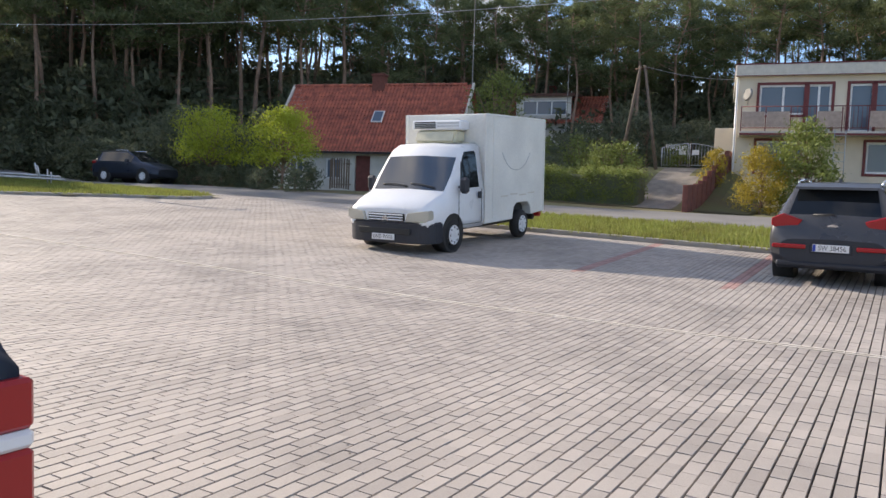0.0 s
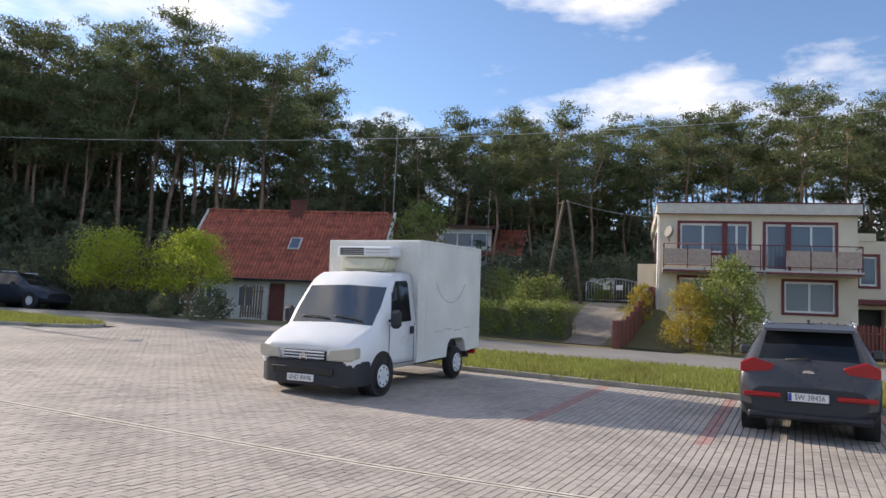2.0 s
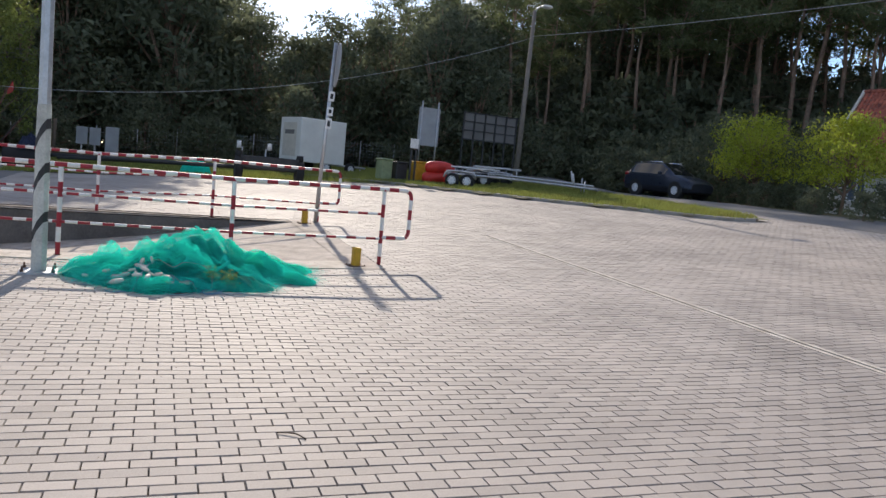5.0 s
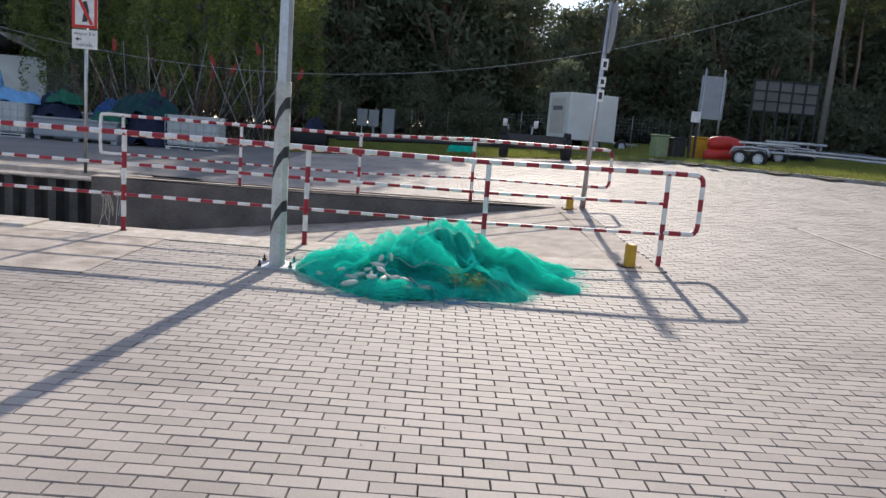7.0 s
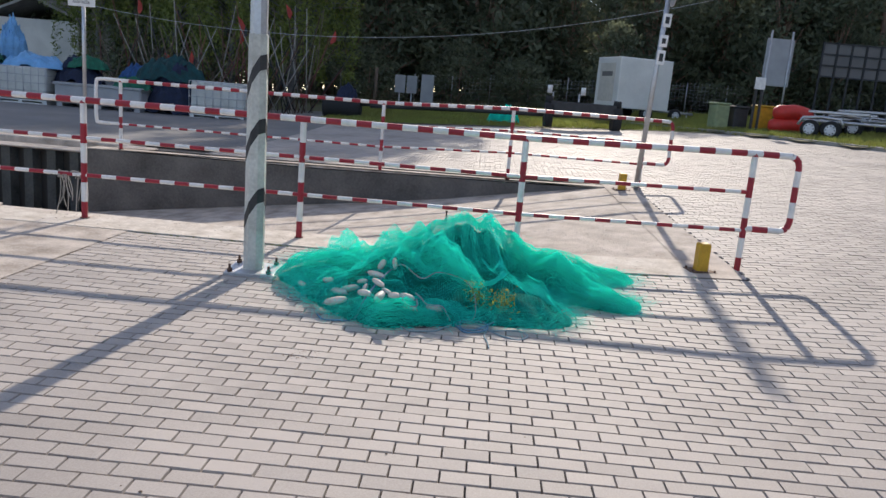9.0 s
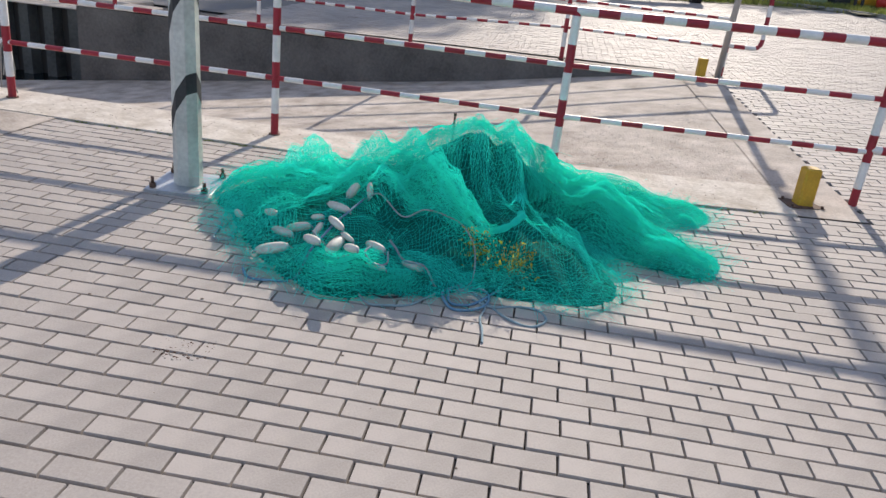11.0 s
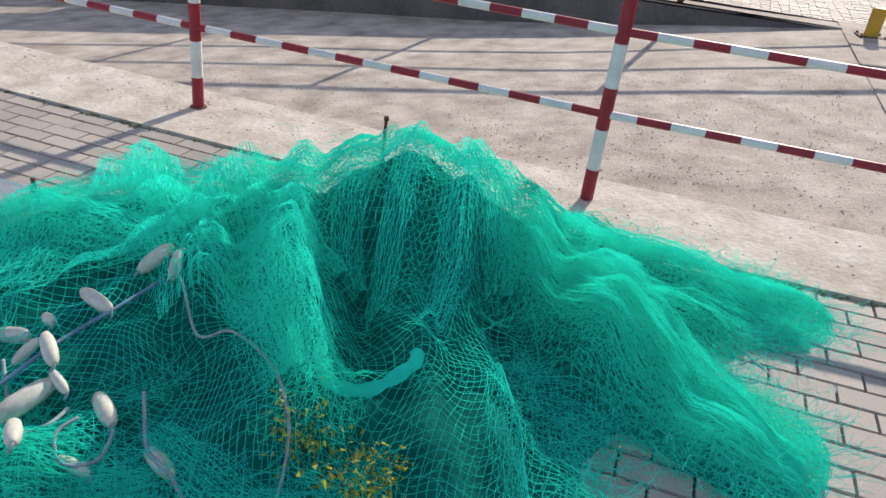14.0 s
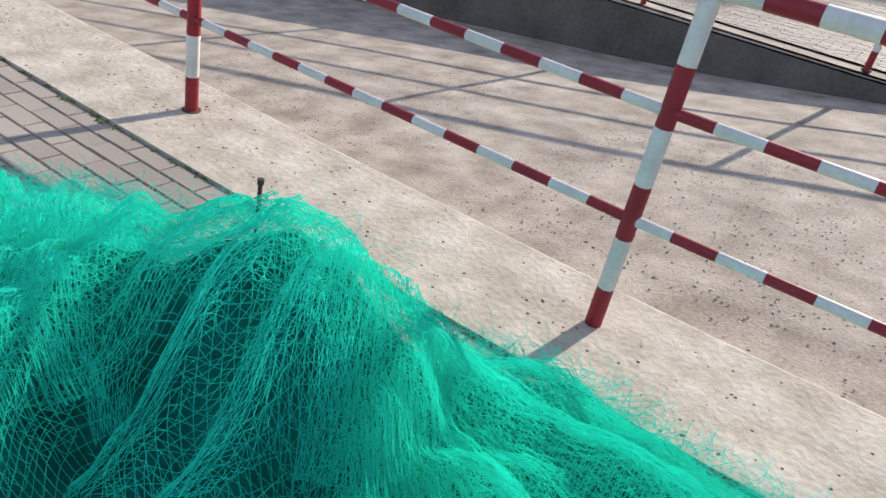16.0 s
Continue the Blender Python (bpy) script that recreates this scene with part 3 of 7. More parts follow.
# ---- the heap of fishing net ----
NET = material("green_net_twine", (0.018, 0.92, 0.80), 0.8, spread=0.10, scale=3, fine=40, bump=0, tint=(0.012, 0.84, 0.72), trans=0.76, gloss=0.1)
# Same twine, darkened: shade deep inside the heap is put into this colour.
NET_SHADE = material("shaded_net_green", (0.004, 0.25, 0.21), 0.95, spread=0.2, scale=9, fine=140, bump=0.8, depth=0.02, tint=(0.002, 0.12, 0.10), trans=0.4, gloss=0.05)
FLOAT = material("scuffed_white_float", (0.66, 0.64, 0.56), 0.6, spread=0.2, scale=12, fine=70, tint=(0.42, 0.40, 0.33))
ROPE = material("grey_green_rope", (0.25, 0.34, 0.36), 0.9, spread=0.3, scale=30, fine=300)
ROPE_B = material("blue_rope", (0.13, 0.26, 0.37), 0.9, spread=0.3, scale=30, fine=300)

# lobes of the heap: x, y, half width across, half length, turn in degrees, height
LOBES = [(-13.12, 2.68, 0.50, 0.56, 8, 0.505), (-12.70, 2.78, 0.74, 0.54, 0, 0.22), (-12.62, 1.95, 0.86, 0.58, 20, 0.20), (-12.74, 1.55, 0.34, 0.32, 0, 0.15),
         (-12.28, 3.0, 0.42, 0.46, 5, 0.17), (-12.05, 2.15, 0.38, 0.42, 0, 0.11), (-11.97, 2.45, 0.24, 0.40, 0, 0.10), (-11.78, 2.22, 0.15, 0.20, 0, 0.10),
         (-13.38, 3.35, 0.44, 0.62, 10, 0.17), (-13.52, 3.88, 0.30, 0.36, 8, 0.07), (-12.95, 3.45, 0.42, 0.36, 20, 0.14), (-12.26, 3.22, 0.40, 0.34, 15, 0.13), (-12.62, 3.24, 0.34, 0.34, 0, 0.12)]

# folds of the draped net: two ends, height, half width
FOLDS_LEFT = [(-13.02, 2.32, -12.72, 2.42, 0.06, 0.06), (-12.72, 2.42, -12.39, 2.66, 0.06, 0.06), (-12.39, 2.66, -12.16, 2.80, 0.05, 0.05), (-12.62, 2.30, -12.30, 2.52, -0.08, 0.05),
              (-12.55, 2.22, -12.22, 2.42, 0.07, 0.05), (-12.95, 1.82, -12.80, 1.66, 0.22, 0.05), (-12.80, 1.9, -12.55, 1.62, 0.07, 0.08), (-12.55, 1.62, -12.40, 1.40, 0.05, 0.06),
              (-12.7, 2.1, -12.35, 1.95, 0.07, 0.06), (-12.35, 1.95, -11.95, 1.72, 0.05, 0.05), (-12.15, 2.45, -11.85, 2.62, 0.05, 0.04), (-12.2, 2.4, -11.85, 2.2, -0.06, 0.06),
              (-11.82, 2.12, -11.76, 2.45, 0.06, 0.05), (-13.1, 2.2, -12.85, 2.05, 0.09, 0.06)]
FOLDS_RIGHT = [(-12.80, 2.62, -12.38, 2.86, -0.12, 0.08), (-12.84, 3.02, -12.40, 3.36, -0.05, 0.07), (-13.2, 3.0, -13.62, 4.1, 0.05, 0.08), (-13.12, 2.72, -12.62, 2.80, 0.06, 0.05),
               (-13.12, 2.86, -12.62, 3.0, 0.07, 0.05), (-13.2, 3.0, -12.85, 3.10, -0.10, 0.06), (-12.45, 2.98, -12.05, 3.2, 0.06, 0.06), (-12.45, 3.2, -12.02, 3.36, 0.06, 0.04),
               (-12.35, 3.0, -12.0, 2.92, -0.05, 0.05), (-13.1, 3.45, -13.0, 3.9, -0.07, 0.07), (-13.15, 2.55, -12.75, 2.56, -0.06, 0.05), (-13.0, 3.3, -13.3, 4.0, 0.04, 0.05)]
FOLDS = FOLDS_LEFT + FOLDS_RIGHT

# ridges that fall steeply to one side: two ends with heights, reach to either side
RIDGES = [(-13.16, 2.98, 0.31, -12.84, 3.42, 0.18, 0.50, 0.22), (-12.84, 3.42, 0.18, -12.62, 3.90, 0.06, 0.40, 0.17), (-13.0, 2.28, 0.32, -12.55, 2.50, 0.30, 0.12, 0.42), (-12.55, 2.50, 0.30, -12.18, 2.80, 0.21, 0.10, 0.34)]


def heap(x, y, k=1.0):
    total = 0.0
    for cx, cy, a, b, turn, h in LOBES:
        c, s = math.cos(radians(turn)), math.sin(radians(turn))
        dx, dy = x - cx, y - cy
        u, v = (c * dx + s * dy) / (a * k), (-s * dx + c * dy) / (b * k)
        r = u * u + v * v
        if r < 1:
            total += (h * (1 - r) ** 0.85) ** 3
    for ax, ay, az, bx, by, bz, wl, wr in RIDGES:
        ex, ey = bx - ax, by - ay
        m = math.hypot(ex, ey)
        t = ((x - ax) * ex + (y - ay) * ey) / (m * m)
        d = (-(x - ax) * ey + (y - ay) * ex) / m
        q = (d / wl if d > 0 else -d / wr) / k
        past = max(0.0, t - 1, -t) * m / 0.18
        r = q * q + past * past
        if r < 1:
            t = 0.0 if t < 0 else 1.0 if t > 1 else t
            total += ((az + (bz - az) * t) * (1 - r) ** (1.0 if d > 0 else 0.7)) ** 3
    z = total ** (1 / 3)
    if z > 0:
        fold = noise.noise((x * 2.2 + 3, y * 4.5, 1.0)) * 0.10 + (0.35 - abs(noise.noise((x * 5 + 1, y * 7, 4.0)))) * 0.048 + noise.noise((x * 13, y * 15, 2.0)) * 0.022
        ang = math.atan2(y - 2.62, x + 13.15)
        pleat = 0.62 - abs(math.sin(ang * 8.5 + 1.6 * noise.noise((x * 2, y * 2, 7.0)))) + 0.35 * math.sin(ang * 31 + 4 * noise.noise((x * 3, y * 3, 2.0)))
        crease = 0.0
        for ax, ay, bx, by, fh, fw in FOLDS:
            ex, ey = bx - ax, by - ay
            t = ((x - ax) * ex + (y - ay) * ey) / (ex * ex + ey * ey)
            t = 0.0 if t < 0 else 1.0 if t > 1 else t
            q = ((x - ax - t * ex) ** 2 + (y - ay - t * ey) ** 2) / (fw * fw)
            if q < 10:
                crease += fh * (math.exp(-q) - 0.30 * math.exp(-q / 4))
        far = min(1.0, math.hypot(x + 13.15, y - 2.62) * 2.2)
        z = max(0.0, z + min(1, z * 6) * (fold * 0.7 + pleat * 0.022 * far + crease))
    return z


# gathered net, many layers thick to brighten its lit parts: two ends, half width
THICK = [(-13.2, 2.95, -12.62, 4.0, 0.26), (-13.4, 3.1, -13.6, 4.1, 0.30), (-13.0, 2.25, -12.5, 2.5, 0.14), (-12.5, 2.5, -12.2, 2.8, 0.10), (-12.9, 2.0, -12.6, 1.6, 0.30), (-13.15, 2.35, -13.2, 3.0, 0.2), (-11.85, 2.1, -11.8, 2.5, 0.10)]


def dense(x, y):
    best = 0.0
    for ax, ay, bx, by, w in THICK:
        ex, ey = bx - ax, by - ay
        t = min(1.0, max(0.0, ((x - ax) * ex + (y - ay) * ey) / (ex * ex + ey * ey)))
        best = max(best, math.exp(-((x - ax - t * ex) ** 2 + (y - ay - t * ey) ** 2) / (w * w)))
    return best


def gathered(top, a, b, c, wide, narrow=0.05, strands=22, lift=0.03, seed=0):
    """A strip of netting pulled long: strands that meet and part along a bent line from a over b to c."""
    r = np.random.RandomState(seed)
    A, B, C = Vector(a), Vector(b), Vector(c)
    length = (B - A).length + (C - B).length
    n = max(6, int(length / 0.026))
    strands = int(strands * 1.6)
    verts, faces = [], []
    line = []
    for i in range(n + 1):
        t = i / n
        q = A * (1 - t) * (1 - t) + (B * 2 - (A + C) * 0.5) * 2 * t * (1 - t) + C * t * t
        d = ((B * 2 - (A + C) * 0.5 - A) * (1 - t) + (C - B * 2 + (A + C) * 0.5) * t).normalized()
        line.append((q, Vector((-d.y, d.x)), narrow + (wide - narrow) * math.sin(math.pi * min(1.0, 0.15 + 0.75 * t))))
    for k in range(strands):
        u = 2 * (k + 0.5) / strands - 1 + r.uniform(-0.05, 0.05)
        prev = None
        sway = r.uniform(0, 6.28)
        for i, (q, side, w) in enumerate(line):
            o = w * (u + (0.5 if (i + k) % 2 else -0.5) * 2.2 / strands + 0.07 * math.sin(i * 0.5 + sway))
            x, y = q.x + side.x * o, q.y + side.y * o
            h = heap(x, y, 1.02)
            z = h + min(1.0, h * 9) * (0.012 + lift * max(0.0, 1 - (o / w) ** 2)) + 0.005 + r.uniform(0, 0.004)
            p = Vector((x, y, z))
            if prev is not None:
                across = (p - prev).cross(Vector((0, 0, 1))).normalized() * 0.0008
                e = len(verts)
                for v in (prev, p):
                    verts += [v + across, v - across, v + Vector((0, 0, 0.0014))]
                faces += [(e, e + 3, e + 5, e + 2), (e + 2, e + 5, e + 4, e + 1)]
            prev = p
    ob = new("gathered_net", mesh("gathered_net", verts, faces, NET))
    ob.parent = top
    return tagged(ob, "bright green netting pulled into long folds")


def net_heap():
    top = thing("fishing_net", "heap of bright green fishing net with ropes and floats", "fishing net")
    x0, x1, y0, y1, d = -14.0, -11.5, 0.95, 4.5, 0.024
    nx, ny = int((x1 - x0) / d), int((y1 - y0) / d)
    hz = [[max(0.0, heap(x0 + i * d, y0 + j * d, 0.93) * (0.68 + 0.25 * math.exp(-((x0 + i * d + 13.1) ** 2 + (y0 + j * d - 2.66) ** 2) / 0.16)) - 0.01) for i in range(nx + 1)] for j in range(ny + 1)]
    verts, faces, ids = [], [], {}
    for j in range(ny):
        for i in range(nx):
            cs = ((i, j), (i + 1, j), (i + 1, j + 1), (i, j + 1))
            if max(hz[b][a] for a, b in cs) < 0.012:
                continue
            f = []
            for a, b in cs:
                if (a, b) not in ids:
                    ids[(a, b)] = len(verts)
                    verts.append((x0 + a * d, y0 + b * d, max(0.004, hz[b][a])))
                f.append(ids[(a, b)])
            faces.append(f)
    # Inner mass in the darkened green, for the shade between the twine layers.
    body = new("net_mass", mesh("net_mass", verts, faces, NET_SHADE, smooth=True))
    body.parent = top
    # draped layers of knotted mesh: real twine, cell by cell
    for layer, (turn, cell, lift, k, amp, fall) in enumerate(((18, 0.021, 0.004, 1.0, 0.01, 1.0), (52, 0.022, 0.009, 1.0, 0.012, 1.0), (-8, 0.023, 0.014, 1.01, 0.02, 1.0), (33, 0.024, 0.020, 1.02, 0.03, 1.0), (71, 0.025, 0.026, 1.04, 0.045, 1.0), (5, 0.024, 0.0, 0.98, 0.02, 0.86), (40, 0.026, 0.0, 0.94, 0.02, 0.73))):
        c, s = math.cos(radians(turn)), math.sin(radians(turn))
        n = int(3.9 / cell)
        pts = {}
        for j in range(n):
            for i in range(n):
                u, v = (i - n / 2) * cell, (j - n / 2) * cell
                wob = Vector((noise.noise((u * 3, v * 3, layer * 5.0)), noise.noise((u * 3, v * 3, layer * 5.0 + 9)))) * 0.09
                x, y = -12.8 + c * u - s * v + wob.x, 2.7 + s * u + c * v + wob.y
                x += 0.0015 * noise.noise((u * 40, v * 40, 2.0))
                y += 0.0015 * noise.noise((u * 40, v * 40, 5.0))
                h = heap(x, y, k)
                if h > 0.006 and (layer < 1 or dense(x, y) + 0.45 * noise.noise((x * 2.6, y * 2.6, layer * 7.0)) > (0.16 * layer if fall == 1 else 0.4)):
                    up = lift + amp * max(0, noise.noise((x * 3.5, y * 3.5, layer * 3.0 + 1)))
                    pts[(i, j)] = (x, y, h * fall + min(1.0, h * 9) * up + 0.004)
        verts, faces = [], []
        w = 0.00085
        for (i, j), p in pts.items():
            for q in ((i + 1, j), (i, j + 1)):
                if q not in pts:
                    continue
                a, b = p, pts[q]
                if abs(a[2] - b[2]) > 0.12:
                    continue
                o = len(verts)
                dx, dy = b[0] - a[0], b[1] - a[1]
                m = math.hypot(dx, dy) or 1
                px, py = -dy / m * w, dx / m * w
                for e in (a, b):
                    verts += [(e[0] + px, e[1] + py, e[2]), (e[0] - px, e[1] - py, e[2]), (e[0], e[1], e[2] + w * 1.8)]
                faces += [(o, o + 3, o + 5, o + 2), (o + 2, o + 5, o + 4, o + 1)]
        lay = new("net_layer", mesh("net_layer", verts, faces, NET))
        lay.parent = top
        tagged(lay, "loose knotted green mesh")
    # frayed edges: hair-fine twine fluff standing off the outline
    r = np.random.RandomState(5)
    verts, faces = [], []
    tries = 0
    while len(faces) < 14000 and tries < 120000:
        tries += 1
        x, y = r.uniform(x0, x1), r.uniform(y0, y1)
        h = heap(x, y, 1.04)
        if not 0.004 < h < 0.6 or (h > 0.10 and r.rand() < 0.93):
            continue
        a, ln = r.uniform(0, 6.283), r.uniform(0.03, 0.10)
        p0 = Vector((x, y, h + 0.01))
        p1 = p0 + Vector((math.cos(a) * ln, math.sin(a) * ln, r.uniform(0.0, 0.6) * ln))
        p2 = p1 + Vector((math.cos(a + 0.7) * ln, math.sin(a + 0.7) * ln, r.uniform(-0.5, 0.3) * ln))
        p2.z, p1.z = max(0.004, p2.z), max(0.004, p1.z)
        for e, f in ((p0, p1), (p1, p2)):
            dvec = (f - e).cross(Vector((0.3, 0.2, 1))).normalized() * 0.0007
            o = len(verts)
            verts += [e + dvec, e - dvec, f - dvec, f + dvec]
            faces.append((o, o + 1, o + 2, o + 3))
    fl = new("frayed_twine", mesh("frayed_twine", verts, faces, NET))
    fl.parent = top
    bm = bmesh.new()
    tube(bm, smoothpath([(-12.35, 2.72, 0.20), (-12.25, 2.80, 0.19), (-12.22, 2.92, 0.23), (-12.30, 3.00, 0.28), (-12.36, 2.99, 0.27)], 6), [0.013 + 0.007 * abs(math.sin(i * 0.9)) for i in range(25)], 7)
    part("gathered_roll", bm, NET, top)
    bm = bmesh.new()
    rod(bm, (-13.20, 2.51, 0.05), (-13.20, 2.52, 0.555), 0.006, seg=6)
    rod(bm, (-13.20, 2.52, 0.545), (-13.20, 2.52, 0.56), 0.009, seg=6)
    part("stake", bm, RUST, top, "thin steel stake poking out of the net")
    return top


heap_of_net = net_heap()
# the sweep over the floats
gathered(heap_of_net, (-12.95, 2.12), (-12.37, 2.62), (-12.14, 2.77), 0.09, 0.04, 26, 0.05, 1)
gathered(heap_of_net, (-12.86, 2.02), (-12.45, 2.44), (-12.13, 2.75), 0.09, 0.04, 26, 0.05, 2)
gathered(heap_of_net, (-12.86, 1.70), (-12.76, 1.94), (-12.31, 2.32), 0.10, 0.05, 24, 0.05, 3)
gathered(heap_of_net, (-12.98, 1.62), (-12.65, 2.13), (-12.39, 2.54), 0.09, 0.05, 24, 0.06, 4)
gathered(heap_of_net, (-12.54, 1.61), (-12.59, 1.85), (-12.56, 2.10), 0.10, 0.06, 22, 0.04, 5)
gathered(heap_of_net, (-12.74, 1.25), (-12.45, 1.62), (-12.02, 1.85), 0.14, 0.06, 24, 0.03, 6)
gathered(heap_of_net, (-12.36, 2.31), (-12.34, 2.50), (-12.17, 2.73), 0.06, 0.03, 18, 0.04, 7)
gathered(heap_of_net, (-12.90, 2.15), (-12.72, 2.38), (-12.64, 2.64), 0.08, 0.04, 22, 0.04, 8)
# pleats down the dome
gathered(heap_of_net, (-13.23, 2.54), (-12.84, 2.56), (-12.66, 2.70), 0.06, 0.02, 16, 0.04, 9)
gathered(heap_of_net, (-13.21, 2.66), (-12.84, 2.72), (-12.50, 2.82), 0.05, 0.02, 14, 0.05, 10)
gathered(heap_of_net, (-13.20, 2.76), (-12.86, 2.92), (-12.45, 2.98), 0.06, 0.02, 16, 0.05, 11)
gathered(heap_of_net, (-13.28, 2.80), (-13.05, 2.99), (-12.86, 3.08), 0.07, 0.03, 20, 0.04, 12)
gathered(heap_of_net, (-13.24, 2.45), (-12.98, 2.27), (-12.76, 2.24), 0.09, 0.04, 22, 0.03, 13)
# the long arms
gathered(heap_of_net, (-13.35, 2.85), (-12.98, 3.25), (-12.74, 3.66), 0.10, 0.07, 34, 0.05, 14)
gathered(heap_of_net, (-13.06, 3.06), (-12.76, 3.51), (-12.60, 4.00), 0.09, 0.06, 34, 0.05, 15)
gathered(heap_of_net, (-12.97, 3.12), (-12.74, 3.39), (-12.58, 3.75), 0.07, 0.05, 26, 0.04, 16)
gathered(heap_of_net, (-13.20, 3.05), (-13.38, 3.53), (-13.70, 4.18), 0.17, 0.08, 34, 0.03, 17)
gathered(heap_of_net, (-13.12, 3.09), (-13.12, 3.54), (-13.38, 4.06), 0.14, 0.08, 34, 0.03, 18)
gathered(heap_of_net, (-12.95, 3.27), (-12.80, 3.64), (-12.66, 3.97), 0.10, 0.07, 34, 0.04, 19)
gathered(heap_of_net, (-13.05, 3.16), (-13.02, 3.47), (-13.22, 3.80), 0.13, 0.08, 30, 0.04, 20)
# the front edge
gathered(heap_of_net, (-11.98, 2.49), (-11.92, 2.68), (-11.94, 2.87), 0.05, 0.03, 14, 0.03, 21)
gathered(heap_of_net, (-11.80, 2.04), (-11.67, 2.21), (-11.76, 2.42), 0.06, 0.04, 18, 0.04, 22)
gathered(heap_of_net, (-12.45, 3.18), (-12.20, 3.29), (-12.03, 3.40), 0.04, 0.02, 12, 0.03, 23)
gathered(heap_of_net, (-11.72, 2.12), (-11.72, 2.31), (-11.86, 2.55), 0.06, 0.04, 16, 0.03, 24)
gathered(heap_of_net, (-12.44, 3.58), (-12.58, 3.76), (-12.57, 4.00), 0.05, 0.03, 14, 0.02, 25)


def net_float(x, y, turn, tilt, size=1.0, z=0.0):
    h = heap(x, y) + z - 0.03
    top = thing("net_float", "scuffed white cigar-shaped net float lying on the green net", "float", pose(x, y, h + 0.035, 0, tilt, turn), group="net floats")
    bm = bmesh.new()
    prof = [(-0.105, 0.013), (-0.10, 0.019), (-0.075, 0.031), (-0.03, 0.037), (0.03, 0.037), (0.075, 0.031), (0.10, 0.019), (0.105, 0.013)]
    tube(bm, [(a * size, 0, 0) for a, b in prof], [b * size for a, b in prof], 12)
    part("shell", bm, FLOAT, top)
    bm = bmesh.new()
    tube(bm, smoothpath([(-0.125 * size, 0.01, -0.01), (-0.11 * size, 0.0, 0), (-0.10 * size, 0, 0)], 3), 0.004, 6)
    tube(bm, smoothpath([(0.10 * size, 0, 0), (0.11 * size, 0, 0), (0.128 * size, -0.01, -0.012)], 3), 0.004, 6)
    tagged(part("float_line", bm, ROPE, top), kind="stuff")


BARE_FLOATS = [(-12.49, 2.10, 173, -12, 0.66), (-12.45, 2.20, 197, -37, 0.46), (-11.88, 1.88, 115, -8, 0.72), (-11.88, 2.07, 51, -7, 0.58), (-11.91, 2.17, 170, -5, 0.76), (-12.03, 2.14, 53, 13, 0.52),
               (-11.78, 2.28, 46, -14, 0.52), (-11.98, 2.21, 69, 20, 0.36)]
HELD_FLOATS = [(-12.11, 1.93, 86, -17, 0.62), (-12.05, 1.87, 71, 2, 0.58), (-12.04, 2.05, 175, -19, 0.42), (-11.97, 2.35, 55, -1, 0.60), (-12.19, 1.76, 50, -13, 0.52), (-12.29, 1.55, 41, -1, 0.48),
               (-12.25, 2.09, 77, 6, 0.58), (-12.16, 2.01, 59, -18, 0.42), (-12.60, 1.25, 181, 0, 0.50), (-11.82, 2.39, 91, 10, 0.42), (-11.92, 2.54, 65, -1, 0.56)]
for fx, fy, ft, fl, fs in BARE_FLOATS:
    net_float(fx, fy, ft, fl, fs, 0.045)
for fx, fy, ft, fl, fs in HELD_FLOATS:
    net_float(fx, fy, ft, fl, fs, 0.005)


def rope(label, pts, r, mat):
    bm = bmesh.new()
    tube(bm, smoothpath(pts, 8), r, 6)
    ob = part("rope", bm, mat, None, label)
    return tagged(ob, label, "rope", "ropes in the net")


def onheap(x, y, up=0.012):
    return (x, y, heap(x, y) + up + 0.035 * min(1, heap(x, y) * 9))


G = 0.008


def over(pts, up=0.0):
    """A line laid over the net, point by point."""
    return [onheap(x, y, up) for x, y in pts]


def down(pts, z=G):
    return [(x, y, z + 0.006 * (k % 2)) for k, (x, y) in enumerate(pts)]


rope("thin grey rope running over the net from a float", over([(-12.42, 2.19), (-12.38, 2.27), (-12.24, 2.42), (-12.23, 2.53), (-12.18, 2.66), (-12.11, 2.75), (-12.03, 2.81), (-11.94, 2.82)]) + [(-11.86, 2.77, 0.02)], 0.0042, ROPE)
rope("thin grey rope trailing down the net onto the paving", over([(-12.05, 2.40), (-12.00, 2.44), (-11.93, 2.50), (-11.88, 2.60)]) + down([(-11.87, 2.68), (-11.90, 2.76), (-11.89, 2.84), (-11.78, 2.90), (-11.67, 2.89), (-11.55, 2.91), (-11.45, 2.92)]), 0.0055, ROPE)
rope("thin pale rope looped on the paving", down([(-11.93, 2.75), (-11.89, 2.85), (-11.78, 2.94), (-11.69, 3.01), (-11.66, 3.10), (-11.70, 3.16), (-11.78, 3.17), (-11.83, 3.12), (-11.83, 3.02), (-11.78, 2.92), (-11.84, 2.84)]), 0.0065, ROPE)
rope("coil of blue rope on the paving beside the net", down([(-11.98, 2.78), (-11.93, 2.75), (-11.86, 2.70), (-11.76, 2.72), (-11.70, 2.77), (-11.72, 2.86), (-11.82, 2.91), (-11.92, 2.89), (-11.95, 2.80), (-11.90, 2.73), (-11.77, 2.74), (-11.74, 2.80), (-11.80, 2.86), (-11.95, 2.95), (-12.0, 3.05)], 0.014), 0.0065, ROPE_B)
rope("dark thin rope lying along the edge of the net", down([(-11.90, 2.70), (-11.76, 2.63), (-11.68, 2.57), (-11.63, 2.47), (-11.64, 2.40), (-11.73, 2.33), (-11.80, 2.34)]), 0.006, ROPE)
rope("black line half under the edge of the net", down([(-11.90, 2.66), (-11.78, 2.56), (-11.72, 2.46), (-11.73, 2.38)]), 0.006, BLACK)
